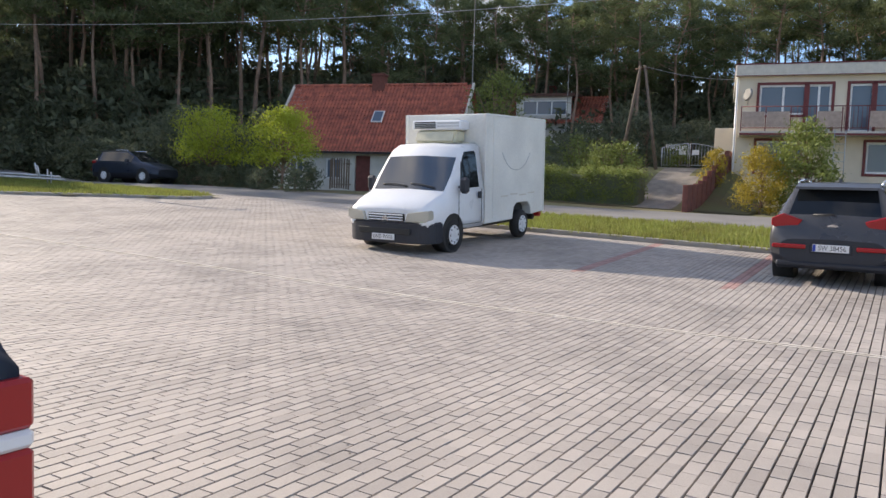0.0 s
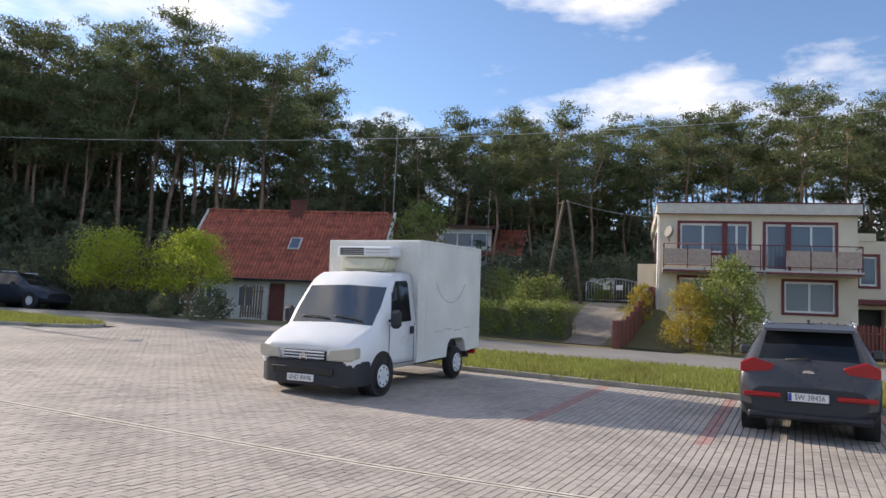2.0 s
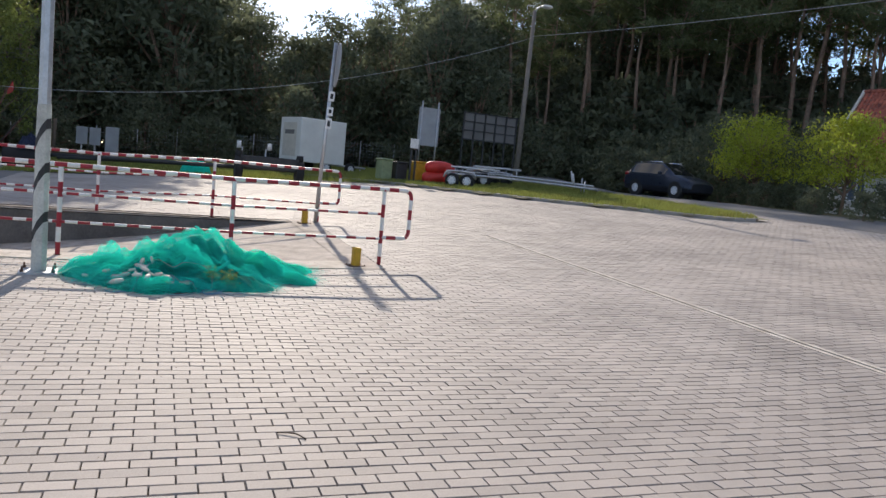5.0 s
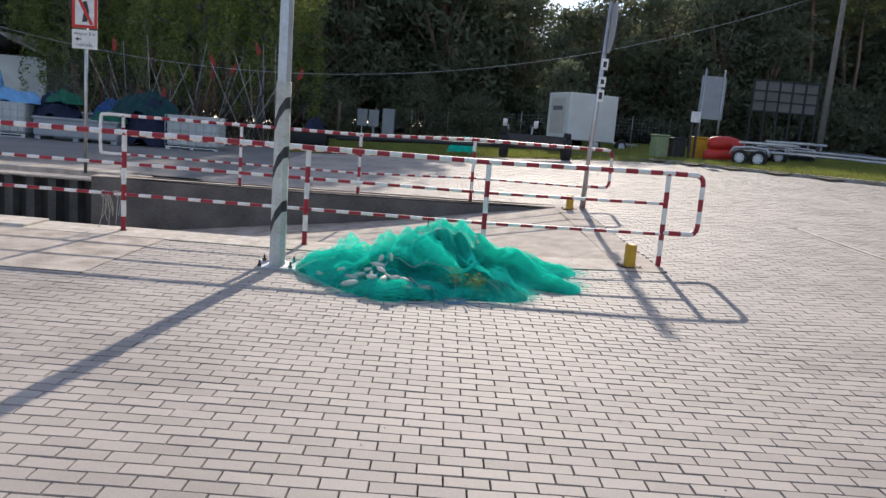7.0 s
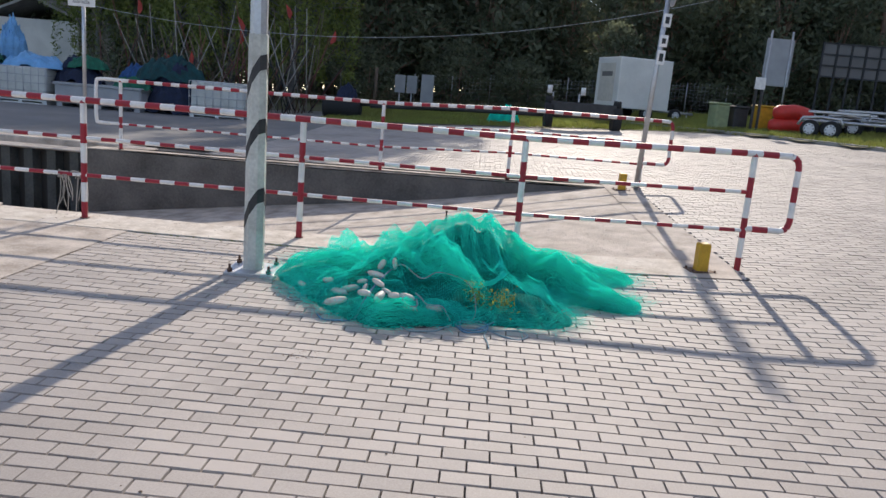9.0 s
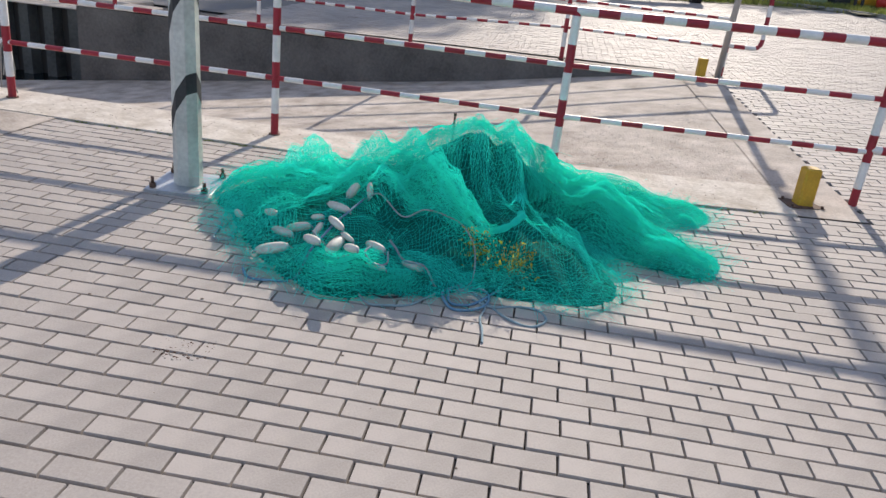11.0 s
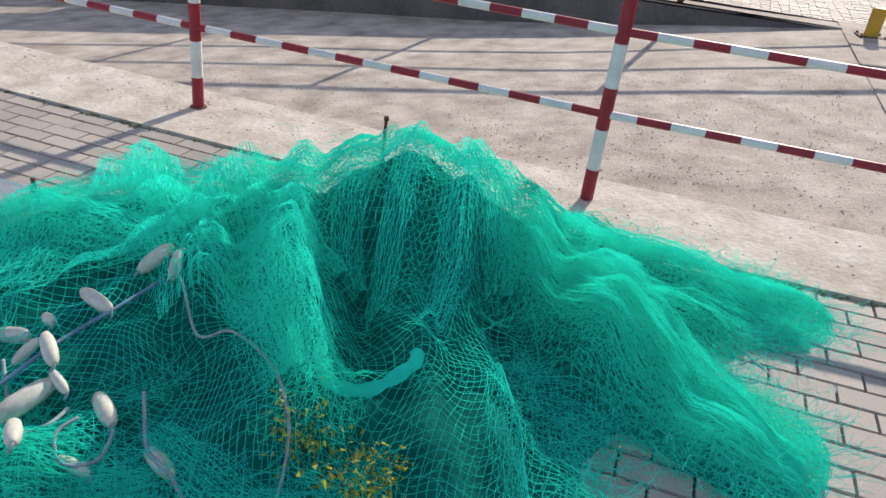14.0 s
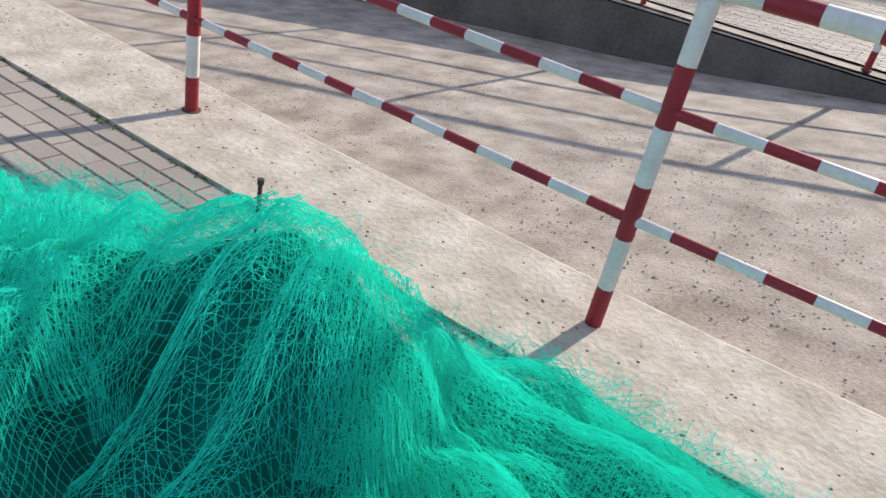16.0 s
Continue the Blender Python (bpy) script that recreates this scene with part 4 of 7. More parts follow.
rope("frayed pale rope knotted at the end of the net", down([(-12.63, 4.00), (-12.76, 4.06), (-12.70, 4.08), (-12.56, 4.04), (-12.57, 3.99), (-12.66, 4.02), (-12.60, 4.08), (-12.52, 4.05)], 0.016), 0.007, ROPE)
rope("tangle of thin grey rope at the edge of the net", down([(-13.28, 3.80), (-13.23, 3.83), (-13.35, 3.91), (-13.23, 3.94), (-13.12, 3.84), (-13.04, 3.86), (-13.10, 3.97), (-13.18, 3.90), (-13.25, 3.88), (-13.28, 3.95), (-13.20, 4.0), (-13.08, 3.98), (-13.05, 4.05), (-13.12, 4.15), (-13.21, 4.14), (-13.15, 4.05), (-13.06, 4.1)], 0.014), 0.007, ROPE)
rope("tangle of dark line at the edge of the net", down([(-13.30, 3.72), (-13.18, 3.76), (-13.10, 3.80), (-13.16, 3.88), (-13.24, 3.84), (-13.14, 3.78), (-13.04, 3.80), (-13.02, 3.92), (-13.12, 3.92)], 0.012), 0.005, BLACK)
rope("thin blue line running through the net and its floats", over([(-12.42, 2.18), (-12.25, 2.15), (-12.08, 2.13), (-11.95, 2.11), (-11.84, 2.08)]) + down([(-11.76, 2.03), (-11.70, 1.95), (-11.70, 1.84), (-11.78, 1.78)]), 0.006, ROPE_B)
rope("loop of pale line at the end of the net", down([(-12.36, 1.42), (-12.26, 1.47), (-12.14, 1.49), (-12.06, 1.52), (-12.09, 1.59), (-12.17, 1.57), (-12.22, 1.62)]), 0.006, ROPE)
rope("loop of grey line among the floats", over([(-11.90, 2.34), (-11.84, 2.33), (-11.80, 2.38), (-11.85, 2.43), (-11.92, 2.42)]), 0.005, ROPE)
rope("loop of grey line hanging between the floats", over([(-11.98, 2.04), (-11.90, 2.13), (-11.84, 2.20), (-11.86, 2.28), (-11.94, 2.27)]), 0.005, ROPE)
rope("black lead line along the edge of the net", [(-13.74, 3.15, 0.03), (-13.80, 3.32, 0.03), (-13.74, 3.5, 0.02), (-13.76, 3.75, 0.02), (-13.72, 4.0, 0.015), (-13.70, 4.2, 0.012)], 0.008, BLACK)


# ---- leaves ----
def leaf_mesh(name, clumps, per, size, spread, mat, seed, flat=0.6, slim=0.45):
    """Many small pointed leaves scattered round the clump centres."""
    r = np.random.RandomState(seed)
    c = np.repeat(np.array(clumps, float), per, axis=0)
    n = len(c)
    c += r.normal(0, 1, (n, 3)) * np.array([spread, spread, spread * flat])
    a = r.normal(0, 1, (n, 3))
    a /= np.linalg.norm(a, axis=1)[:, None]
    b = np.cross(a, r.normal(0, 1, (n, 3)))
    b /= np.linalg.norm(b, axis=1)[:, None]
    s = size * r.uniform(0.5, 1.4, (n, 1))
    v = np.stack([c - a * s - b * s * slim, c - a * s + b * s * slim, c + a * s], axis=1).reshape(-1, 3)
    f = np.arange(n * 3).reshape(-1, 3)
    return mesh(name, v.tolist(), f.tolist(), mat)


def pine_proto(seed, height, bare, lean=0.4, per=95, leaf=0.145):
    """A tall pine: a bare stem, crooked limbs, and needles in flat ragged plates that round off the top."""
    r = random.Random(seed)
    bm = bmesh.new()
    pts = [Vector((lean * noise.noise((seed, k * 0.3, 0)) * k / 3, lean * noise.noise((seed, 5, k * 0.3)) * k / 3, height * k / 9 * 0.97)) for k in range(10)]
    pts[0].z = -0.5
    tube(bm, pts, [0.21 * (1 - 0.85 * k / 9) for k in range(10)], 6)
    clumps = []
    z = bare * height
    while z < height:
        t = (z - bare * height) / (height * (1 - bare))
        reach = (0.7 + 2.2 * math.sin(math.pi * min(1, 0.22 + 0.74 * t)) ** 0.7) * r.uniform(0.6, 1.15) * height / 17
        a = r.uniform(0, 6.283)
        base = pts[min(9, int(z / height * 9))].copy()
        base.z = z
        tip = base + Vector((math.cos(a) * reach, math.sin(a) * reach, r.uniform(0.1, 0.55) * reach))
        tube(bm, [base, base.lerp(tip, 0.5) + Vector((0, 0, -0.08)), tip], [0.05, 0.035, 0.012], 3)
        for k in range(3):
            q = base.lerp(tip, (0.98, 0.72, 0.45)[k] + r.uniform(-0.1, 0.1))
            clumps.append((q.x + r.uniform(-0.4, 0.4), q.y + r.uniform(-0.4, 0.4), q.z + r.uniform(0.0, 0.3)))
        z += r.uniform(0.22, 0.52) * height / 17
    for k in range(5):
        z = bare * height * r.uniform(0.45, 0.98)
        a = r.uniform(0, 6.283)
        rod(bm, (0, 0, z), (math.cos(a) * 1.1, math.sin(a) * 1.1, z + 0.15), 0.03, 0.008, 4)
    top = thing("pine_tree", "tall pine with a bare trunk and a dark ragged crown", "tree", group="pine wood")
    part("trunk", bm, BARK, top)
    cr = new("crown", leaf_mesh("crown", clumps, per, leaf, 0.40, NEEDLE, seed, 0.42, 0.3))
    cr.parent = top
    return top


def broad_proto(name, seed, height, width, mat, label, leaf=0.13, per=26, n=70, trunk=0.35, low=0.12, category="tree", group=""):
    r = random.Random(seed)
    bm = bmesh.new()
    clumps = []
    tube(bm, [(0, 0, -0.3), (0.05, 0, height * 0.3), (0.1, 0.05, height * 0.7)], [0.02 * height, 0.014 * height, 0.005 * height], 6)
    for k in range(n):
        a, u = r.uniform(0, 6.283), r.uniform(0, 1)
        zz = low + (1 - low) * r.uniform(0, 1)
        prof = math.sin(math.pi * min(0.97, 0.18 + 0.80 * zz)) ** 0.6 * (0.92 + 0.75 * noise.noise((math.cos(a) * 1.4 + seed, math.sin(a) * 1.4, zz * 2.6)))
        rad = width / 2 * prof * (0.45 + 0.6 * math.sqrt(u)) * r.uniform(0.75, 1.15)
        tip = Vector((math.cos(a) * rad, math.sin(a) * rad, zz * height))
        clumps.append(tuple(tip))
        if k % 3 == 0:
            st = Vector((0.05, 0, max(0.02, zz * height * 0.5)))
            tube(bm, [st, st.lerp(tip, 0.5) + Vector((0, 0, 0.1)), tip], [0.008 * height, 0.005 * height, 0.002 * height], 4)
    top = thing(name, label, category, group=group)
    part("trunk", bm, BARK, top)
    cr = new("crown", leaf_mesh("crown", clumps, per, leaf * 1.15, width * 0.075 + 0.04, mat, seed))
    cr.parent = top
    return top


def at_ground(x, y, turn=0.0, scale=1.0, dz=0.0):
    return Matrix.Translation((x, y, ground_z(x, y) + dz)) @ Matrix.Rotation(turn, 4, "Z") @ Matrix.Scale(scale, 4)


def plant(proto, x, y, turn, scale):
    """A copy of a plant at a place, turned and grown."""
    ob = copy_thing(proto, Matrix())
    ob.matrix_basis = at_ground(x, y, turn, scale)
    return ob


def used_up(proto):
    for o in list(proto.children_recursive) + [proto]:
        bpy.data.objects.remove(o)


# pine wood on the rise behind the road
BARE = (0.55, 0.60, 0.50, 0.64, 0.57, 0.34, 0.38)
pines = [pine_proto(11 + i, 16 + i % 3 * 1.6, BARE[i]) for i in range(7)]
far_pines = [pine_proto(31 + i, 16 + i % 3 * 1.6, BARE[i], per=32, leaf=0.2) for i in range(7)]
woods = random.Random(21)
for ring in range(7):
    radius = 60 + ring * 5.2
    step = 3.0 + ring * 0.15
    ang = -22.0
    while ang < 69:
        ang += math.degrees(step / radius) * woods.uniform(0.75, 1.25) * (0.72 if ang < 18 else 1)
        rr = radius + woods.uniform(-2.4, 2.4) + (4 if ang < 12 else 0)
        x, y = -4 - rr * math.sin(radians(ang)), -4 + rr * math.cos(radians(ang))
        if ang > 66 and ring < 2 or (ang < 16 and ring > 4):
            continue
        tall = 0.80 if ang < 18 else (0.76 if ang < 31 else (1.02 if ang < 56 else (0.86 if ang < 62 else 0.70)))
        kinds = pines if ring < 3 else far_pines
        plant(woods.choice(kinds[:5] if ang < 4 or (ring < 2 and ang < 60) else kinds), x, y, woods.uniform(0, 6.28), tall * woods.uniform(0.84, 1.12))
for p in pines + far_pines:
    used_up(p)

# broadleaf edge of the wood, undergrowth
broad = [broad_proto("broadleaf_tree", 40 + i, 11, 7, LEAF, "dark broadleaf tree at the edge of the wood", 0.17, 46, 90, low=0.08, group="broadleaf trees") for i in range(3)]
for k in range(100):
    ang = woods.uniform(60, 126)
    rr = woods.uniform(52, 68)
    x, y = -4 - rr * math.sin(radians(ang)), -4 + rr * math.cos(radians(ang))
    plant(broad[k % 3], x, y, woods.uniform(0, 6.28), woods.uniform(0.75, 1.1) * (1.35 if ang > 83 else (0.8 if ang > 69 else 1)))
for k in range(56):
    ang = 44 + k * 1.0 + woods.uniform(-0.6, 0.6)
    rr = woods.uniform(76, 86)
    x, y = -4 - rr * math.sin(radians(ang)), -4 + rr * math.cos(radians(ang))
    plant(broad[k % 3], x, y, woods.uniform(0, 6.28), woods.uniform(1.0, 1.3) * (0.72 if 56 < ang < 82 else (1.3 if ang > 82 else 1)))
for p in broad:
    used_up(p)
under = [broad_proto("shrub", 60 + i, 3.2, 4.0, LEAF, "dark green undergrowth shrub at the foot of the wood", 0.15, 30, 50, low=0.02, category="shrub", group="undergrowth") for i in range(3)]
for k in range(95):
    ang = -20 + 105 * k / 95 + woods.uniform(-1, 1)
    rr = woods.uniform(54, 64)
    x, y = -4 - rr * math.sin(radians(ang)), -4 + rr * math.cos(radians(ang))
    plant(under[k % 3], x, y, woods.uniform(0, 6.28), woods.uniform(0.8, 1.5))
for k in range(150):
    ang = -24 + 106 * k / 150 + woods.uniform(-1, 1)
    rr = woods.uniform(62, 84)
    x, y = -4 - rr * math.sin(radians(ang)), -4 + rr * math.cos(radians(ang))
    plant(under[k % 3], x, y, woods.uniform(0, 6.28), woods.uniform(1.4, 2.4) * (0.75 if ang < 9 else 1))
# dark shrubs along the far side of the road
for k in range(26):
    x = -54 + k * 1.35 + woods.uniform(-0.4, 0.4)
    y = 29.0 + woods.uniform(-0.8, 1.6) - (0.10 * (x + 54) - 1.5)
    if x > -36:
        y -= 1.9
    if x < -22.6:
        plant(under[k % 3], x, y, woods.uniform(0, 6.28), woods.uniform(0.55, 0.95) * (0.42 if x > -36 else 1.0))
for p in under:
    used_up(p)


# ---- vehicles ----
def loft(stations, keys, mats, parent, prefix_labels=None):
    """Skins half sections (mirrored) along y; keys(i, k) names the part that a face belongs to."""
    bms = {}
    secs = []
    for y, half in stations:
        full = [(x, z) for x, z in half] + [(-x, z) for x, z in reversed(half) if abs(x) > 1e-6]
        secs.append((y, full))
    n = len(secs[0][1])
    h = len(stations[0][1])
    cache = {}
    def vert(key, i, k):
        if (key, i, k) not in cache:
            y, full = secs[i]
            cache[(key, i, k)] = bms[key].verts.new((full[k][0], y, full[k][1]))
        return cache[(key, i, k)]
    for i in range(len(secs) - 1):
        for k in range(n):
            k2 = (k + 1) % n
            kk = k if k < h - 1 else n - 1 - k
            key = keys(i, kk)
            if key not in bms:
                bms[key] = bmesh.new()
            f = bms[key].faces.new((vert(key, i, k), vert(key, i, k2), vert(key, i + 1, k2), vert(key, i + 1, k)))
            f.smooth = True
    key = keys(0, 0)
    for i in (0, len(secs) - 1):
        ky = keys(min(i, len(secs) - 2), 0)
        bms[ky].faces.new([vert(ky, i, k) for k in range(n)])
    out = {}
    for key, bm in bms.items():
        bmesh.ops.remove_doubles(bm, verts=bm.verts, dist=0.0005)
        bmesh.ops.recalc_face_normals(bm, faces=bm.faces)
        out[key] = part(key, bm, mats[key], parent)
    return out


def wheel(parent, x, y, r, w, out):
    bm = bmesh.new()
    prof = [(-w / 2 + 0.012, r * 0.60), (-w / 2 - 0.001, r * 0.66), (-w / 2 + 0.004, r * 0.9), (-w / 2 + 0.03, r * 0.985), (0, r), (w / 2 - 0.03, r * 0.985), (w / 2 - 0.004, r * 0.9), (w / 2 + 0.001, r * 0.66), (w / 2 - 0.012, r * 0.60)]
    tube(bm, [(x + a, y, r) for a, b in prof], [b for a, b in prof], 28)
    ty = part("tyre", bm, RUBBER, parent)
    bm = bmesh.new()
    s = 1 if out > 0 else -1
    rod(bm, (x + s * (w / 2 - 0.06), y, r), (x + s * (w / 2 + 0.012), y, r), r * 0.64, r * 0.58, 24)
    for k in range(8):
        a = k * math.pi / 4
        q = (y + math.cos(a) * r * 0.46, r + math.sin(a) * r * 0.46)
        rod(bm, (x + s * (w / 2 - 0.02), *q), (x + s * (w / 2 + 0.014), *q), 0.022, 0.022, 8, mi=1)
    rod(bm, (x + s * (w / 2 - 0.02), y, r), (x + s * (w / 2 + 0.026), y, r), 0.06, 0.05, 12)
    part("rim", bm, [RIM, INK], ty)


def section(*pairs):
    return list(pairs)


def delivery_van():
    top = thing("delivery_van", "white refrigerated box van with a dark front bumper", "van", pose(-8.54, 12.70, ground_z(-8.54, 12.70) - 0.005, 3.3, 0.3, 0))
    def S(y, zb, wb, z1, w1, zbelt, wbelt, zt, wt, ztop):
        return (y, [(0, zb), (wb, zb), (w1, z1), (wbelt, zbelt), (wt, zt), (wt - 0.075, ztop), (0, ztop + 0.03)])
    st = [S(-0.85, 0.50, 0.70, 0.58, 0.85, 0.74, 0.85, 0.80, 0.76, 0.825), S(-0.79, 0.45, 0.85, 0.58, 0.93, 0.80, 0.93, 0.88, 0.83, 0.90),
          S(-0.60, 0.42, 0.93, 0.58, 0.97, 0.86, 0.96, 0.975, 0.88, 1.0), S(-0.36, 0.42, 0.96, 0.6, 0.98, 0.93, 0.975, 1.065, 0.90, 1.09),
          S(-0.12, 0.42, 0.96, 0.6, 0.99, 1.00, 0.98, 1.14, 0.91, 1.175), S(0.14, 0.42, 0.96, 0.6, 0.99, 1.12, 0.98, 1.46, 0.92, 1.50),
          S(0.40, 0.42, 0.96, 0.6, 0.99, 1.15, 0.98, 1.79, 0.88, 1.835), S(0.57, 0.42, 0.96, 0.6, 0.99, 1.15, 0.98, 1.97, 0.855, 2.02),
          S(0.72, 0.42, 0.96, 0.6, 0.99, 1.15, 0.98, 2.03, 0.845, 2.09), S(1.24, 0.42, 0.96, 0.6, 0.99, 1.15, 0.98, 2.06, 0.845, 2.12)]
    def keys(i, k):
        return "windscreen" if 4 <= i <= 5 and k in (4, 5) and not (k == 4) else "body"
    loft(st, keys, {"body": VANWHITE, "windscreen": SCREEN}, top)
    # front bumper
    bm = bmesh.new()
    prism(bm, [(-0.90, -0.30), (0.90, -0.30), (0.995, -0.42), (0.975, -0.62), (0.89, -0.77), (0.74, -0.865), (0.50, -0.915), (0.25, -0.935), (-0.25, -0.935), (-0.50, -0.915), (-0.74, -0.865), (-0.89, -0.77), (-0.975, -0.62), (-0.995, -0.42)], 0.20, 0.605, "z")
    bmesh.ops.bevel(bm, geom=bm.edges[:], offset=0.025, segments=2, affect="EDGES")
    for v in bm.verts:
        v.co.x *= 1.022
        v.co.y -= 0.012
    bumper = part("front_bumper", bm, PLASTIC, top, "dark blue-black plastic bumper")
    bm = bmesh.new()
    box(bm, -0.60, 0.60, -0.955, -0.90, 0.37, 0.49, 0.01)
    part("air_intake", bm, INK, bumper)
    bm = bmesh.new()
    box(bm, -0.26, 0.26, -0.985, -0.96, 0.26, 0.375, 0.004)
    pl = part("number_plate", bm, PLATE, top)
    write("plate_text", "GND 9W06", 0.105, INK, pl, pose(0, -0.987, 0.317, 90, 0, 0), 0.0008, 0.86)
    # grille with slats
    bm = bmesh.new()
    box(bm, -0.42, 0.42, -0.885, -0.84, 0.612, 0.765, 0.01)
    gr = part("grille", bm, INK, top)
    for z in (0.64, 0.69, 0.738):
        bm = bmesh.new()
        box(bm, -0.40, 0.40, -0.90, -0.875, z - 0.012, z + 0.012, 0.005)
        part("slat", bm, VANWHITE, gr)
    bm = bmesh.new()
    for dz in (0.0, 0.045):
        prism(bm, [(-0.075, 0.63 + dz), (0, 0.69 + dz), (0.075, 0.63 + dz), (0.075, 0.605 + dz), (0, 0.662 + dz), (-0.075, 0.605 + dz)], -0.912, -0.90, "y")
    part("badge", bm, CHROME, gr)
    for s in (-1, 1):
        bm = bmesh.new()
        prism(bm, [(0.46 * s, 0.615), (0.86 * s, 0.615), (0.935 * s, 0.66), (0.93 * s, 0.84), (0.52 * s, 0.785)], -0.872, -0.64, "y")
        bmesh.ops.bevel(bm, geom=bm.edges[:], offset=0.012, segments=1, affect="EDGES")
        for v in bm.verts:
            v.co.y += max(0.0, abs(v.co.x) - 0.62) * 0.24 - 0.05
            v.co.x *= 1.02
        part("headlight", bm, LENS, top, "yellowed headlight lens")
        bm = bmesh.new()
        box(bm, 1.03, 1.23, 0.12, 0.26, 1.13, 1.45, 0.055, m=Matrix.Scale(s, 4, (1, 0, 0)))
        rod(bm, (s * 0.97, 0.24, 1.25), (s * 1.08, 0.22, 1.28), 0.025, seg=8)
        part("wing_mirror", bm, PLASTIC, top)
        # side window, in two panes
        bm = bmesh.new()
        prism(bm, [(0.30, 1.22), (0.44, 1.22), (0.44, 1.76), (0.42, 1.74)], s * 1.0, s * 0.80)
        for v in bm.verts:
            v.co.x = s * (0.996 - (v.co.z - 1.18) * 0.146 + (0.004 if abs(v.co.x) > 0.9 else -0.03))
        part("quarter_window", bm, DARKGLASS, top)
        bm = bmesh.new()
        prism(bm, [(0.48, 1.22), (1.02, 1.24), (1.02, 1.92), (0.96, 1.97), (0.60, 1.95), (0.48, 1.80)], s * 1.0, s * 0.80)
        for v in bm.verts:
            v.co.x = s * (0.996 - (v.co.z - 1.18) * 0.146 + (0.004 if abs(v.co.x) > 0.9 else -0.03))
        part("side_window", bm, DARKGLASS, top)
        bm = bmesh.new()
        box(bm, min(s * 0.985, s * 1.02), max(s * 0.985, s * 1.02), 0.98, 1.10, 1.00, 1.14, 0.01)
        part("door_handle", bm, PLASTIC, top)
        bm = bmesh.new()
        for a, b in (((0.20, 0.5), (0.20, 1.2)), ((1.12, 0.5), (1.12, 1.2)), ((0.20, 0.5), (1.12, 0.5))):
            rod(bm, (s * 1.001, a[0], a[1]), (s * 1.001, b[0], b[1]), 0.006, seg=5)
        part("door_seam", bm, INK, top)
        for wy in (0.0, 3.07):
            wheel(top, s * 0.91, wy, 0.325, 0.2, s)
        # black discs for the shade inside the wheel arches
        bm = bmesh.new()
        rod(bm, (s * 0.70, 0, 0.36), (s * 0.994, 0, 0.36), 0.39, seg=28)
        part("wheel_arch", bm, INK, top)
    for a, b, c in (((-0.04, -0.10, 1.26), (-0.35, -0.075, 1.295), (-0.66, -0.06, 1.285)), ((0.62, -0.10, 1.245), (0.30, -0.075, 1.295), (0.02, -0.06, 1.315))):
        bm = bmesh.new()
        tube(bm, smoothpath([a, b, c], 4), 0.012, 5)
        part("wiper", bm, INK, top)
    # chassis, tail
    bm = bmesh.new()
    box(bm, -0.45, 0.45, 0.2, 4.1, 0.30, 0.50)
    box(bm, -0.78, 0.78, 2.55, 3.60, 0.40, 0.90)
    box(bm, -0.80, 0.80, 4.06, 4.18, 0.34, 0.48, 0.02)
    part("chassis", bm, INK, top)
    # box body
    bm = bmesh.new()
    prism(bm, [(1.28, 0.44), (2.58, 0.46), (2.64, 0.72), (2.78, 0.82), (3.36, 0.82), (3.50, 0.72), (3.56, 0.52), (4.24, 0.56), (4.24, 2.74), (1.28, 2.74)], -1.0, 1.0)
    bmesh.ops.bevel(bm, geom=[e for e in bm.edges], offset=0.018, segments=1, affect="EDGES")
    cargo = part("cargo_box", bm, VANBOX, top)
    for s in (-1, 1):
        bm = bmesh.new()
        for y in (1.29, 4.21):
            box(bm, s * 0.985 - 0.03, s * 0.985 + 0.03, y - 0.03, y + 0.03, 0.56, 2.74, 0.01)
        box(bm, s * 0.99 - 0.022, s * 0.99 + 0.022, 1.30, 4.22, 2.695, 2.745, 0.01)
        box(bm, s * 0.995 - 0.015, s * 0.995 + 0.015, 1.60, 1.63, 0.56, 2.72)
        part("corner_profile", bm, VANBOX, cargo)
        bm = bmesh.new()
        arc = [math.radians(208 + 6.2 * k) for k in range(21)]
        tube(bm, [(s * 1.002, 2.72 + 0.78 * math.cos(a), 2.28 + 0.72 * math.sin(a)) for a in arc], 0.009, 5)
        part("faded_arc", bm, TUB_GREY, cargo, "faint grey arc on the side of the box")
        bm = bmesh.new()
        for k in range(4):
            box(bm, s * 1.001 - 0.002, s * 1.001 + 0.002, 2.0 + 0.45 * k, 2.35 + 0.45 * k, 0.98 + 0.03 * (k % 2), 1.01 + 0.03 * (k % 2))
        part("faded_lettering", bm, FASCIA, cargo)
    # cooling unit over the cab
    bm = bmesh.new()
    box(bm, -0.60, 0.60, 0.90, 1.29, 2.40, 2.60, 0.03)
    cu = part("cooling_unit", bm, VANWHITE, top)
    for k in range(4):
        bm = bmesh.new()
        box(bm, -0.52, 0.0, 0.888, 0.91, 2.435 + 0.038 * k, 2.457 + 0.038 * k)
        part("vent_slot", bm, INK, cu)
    bm = bmesh.new()
    box(bm, 0.05, 0.56, 0.89, 0.91, 2.53, 2.545)
    box(bm, 0.05, 0.56, 0.89, 0.91, 2.47, 2.485)
    part("trim_line", bm, STEEL, cu)
    bm = bmesh.new()
    prism(bm, [(0.80, 2.13), (1.29, 2.13), (1.29, 2.41), (0.94, 2.41)], -0.50, 0.50)
    bmesh.ops.bevel(bm, geom=bm.edges[:], offset=0.05, segments=2, affect="EDGES")
    part("fairing", bm, material("cream_plastic", (0.62, 0.58, 0.42), 0.5, spread=0.1), top)
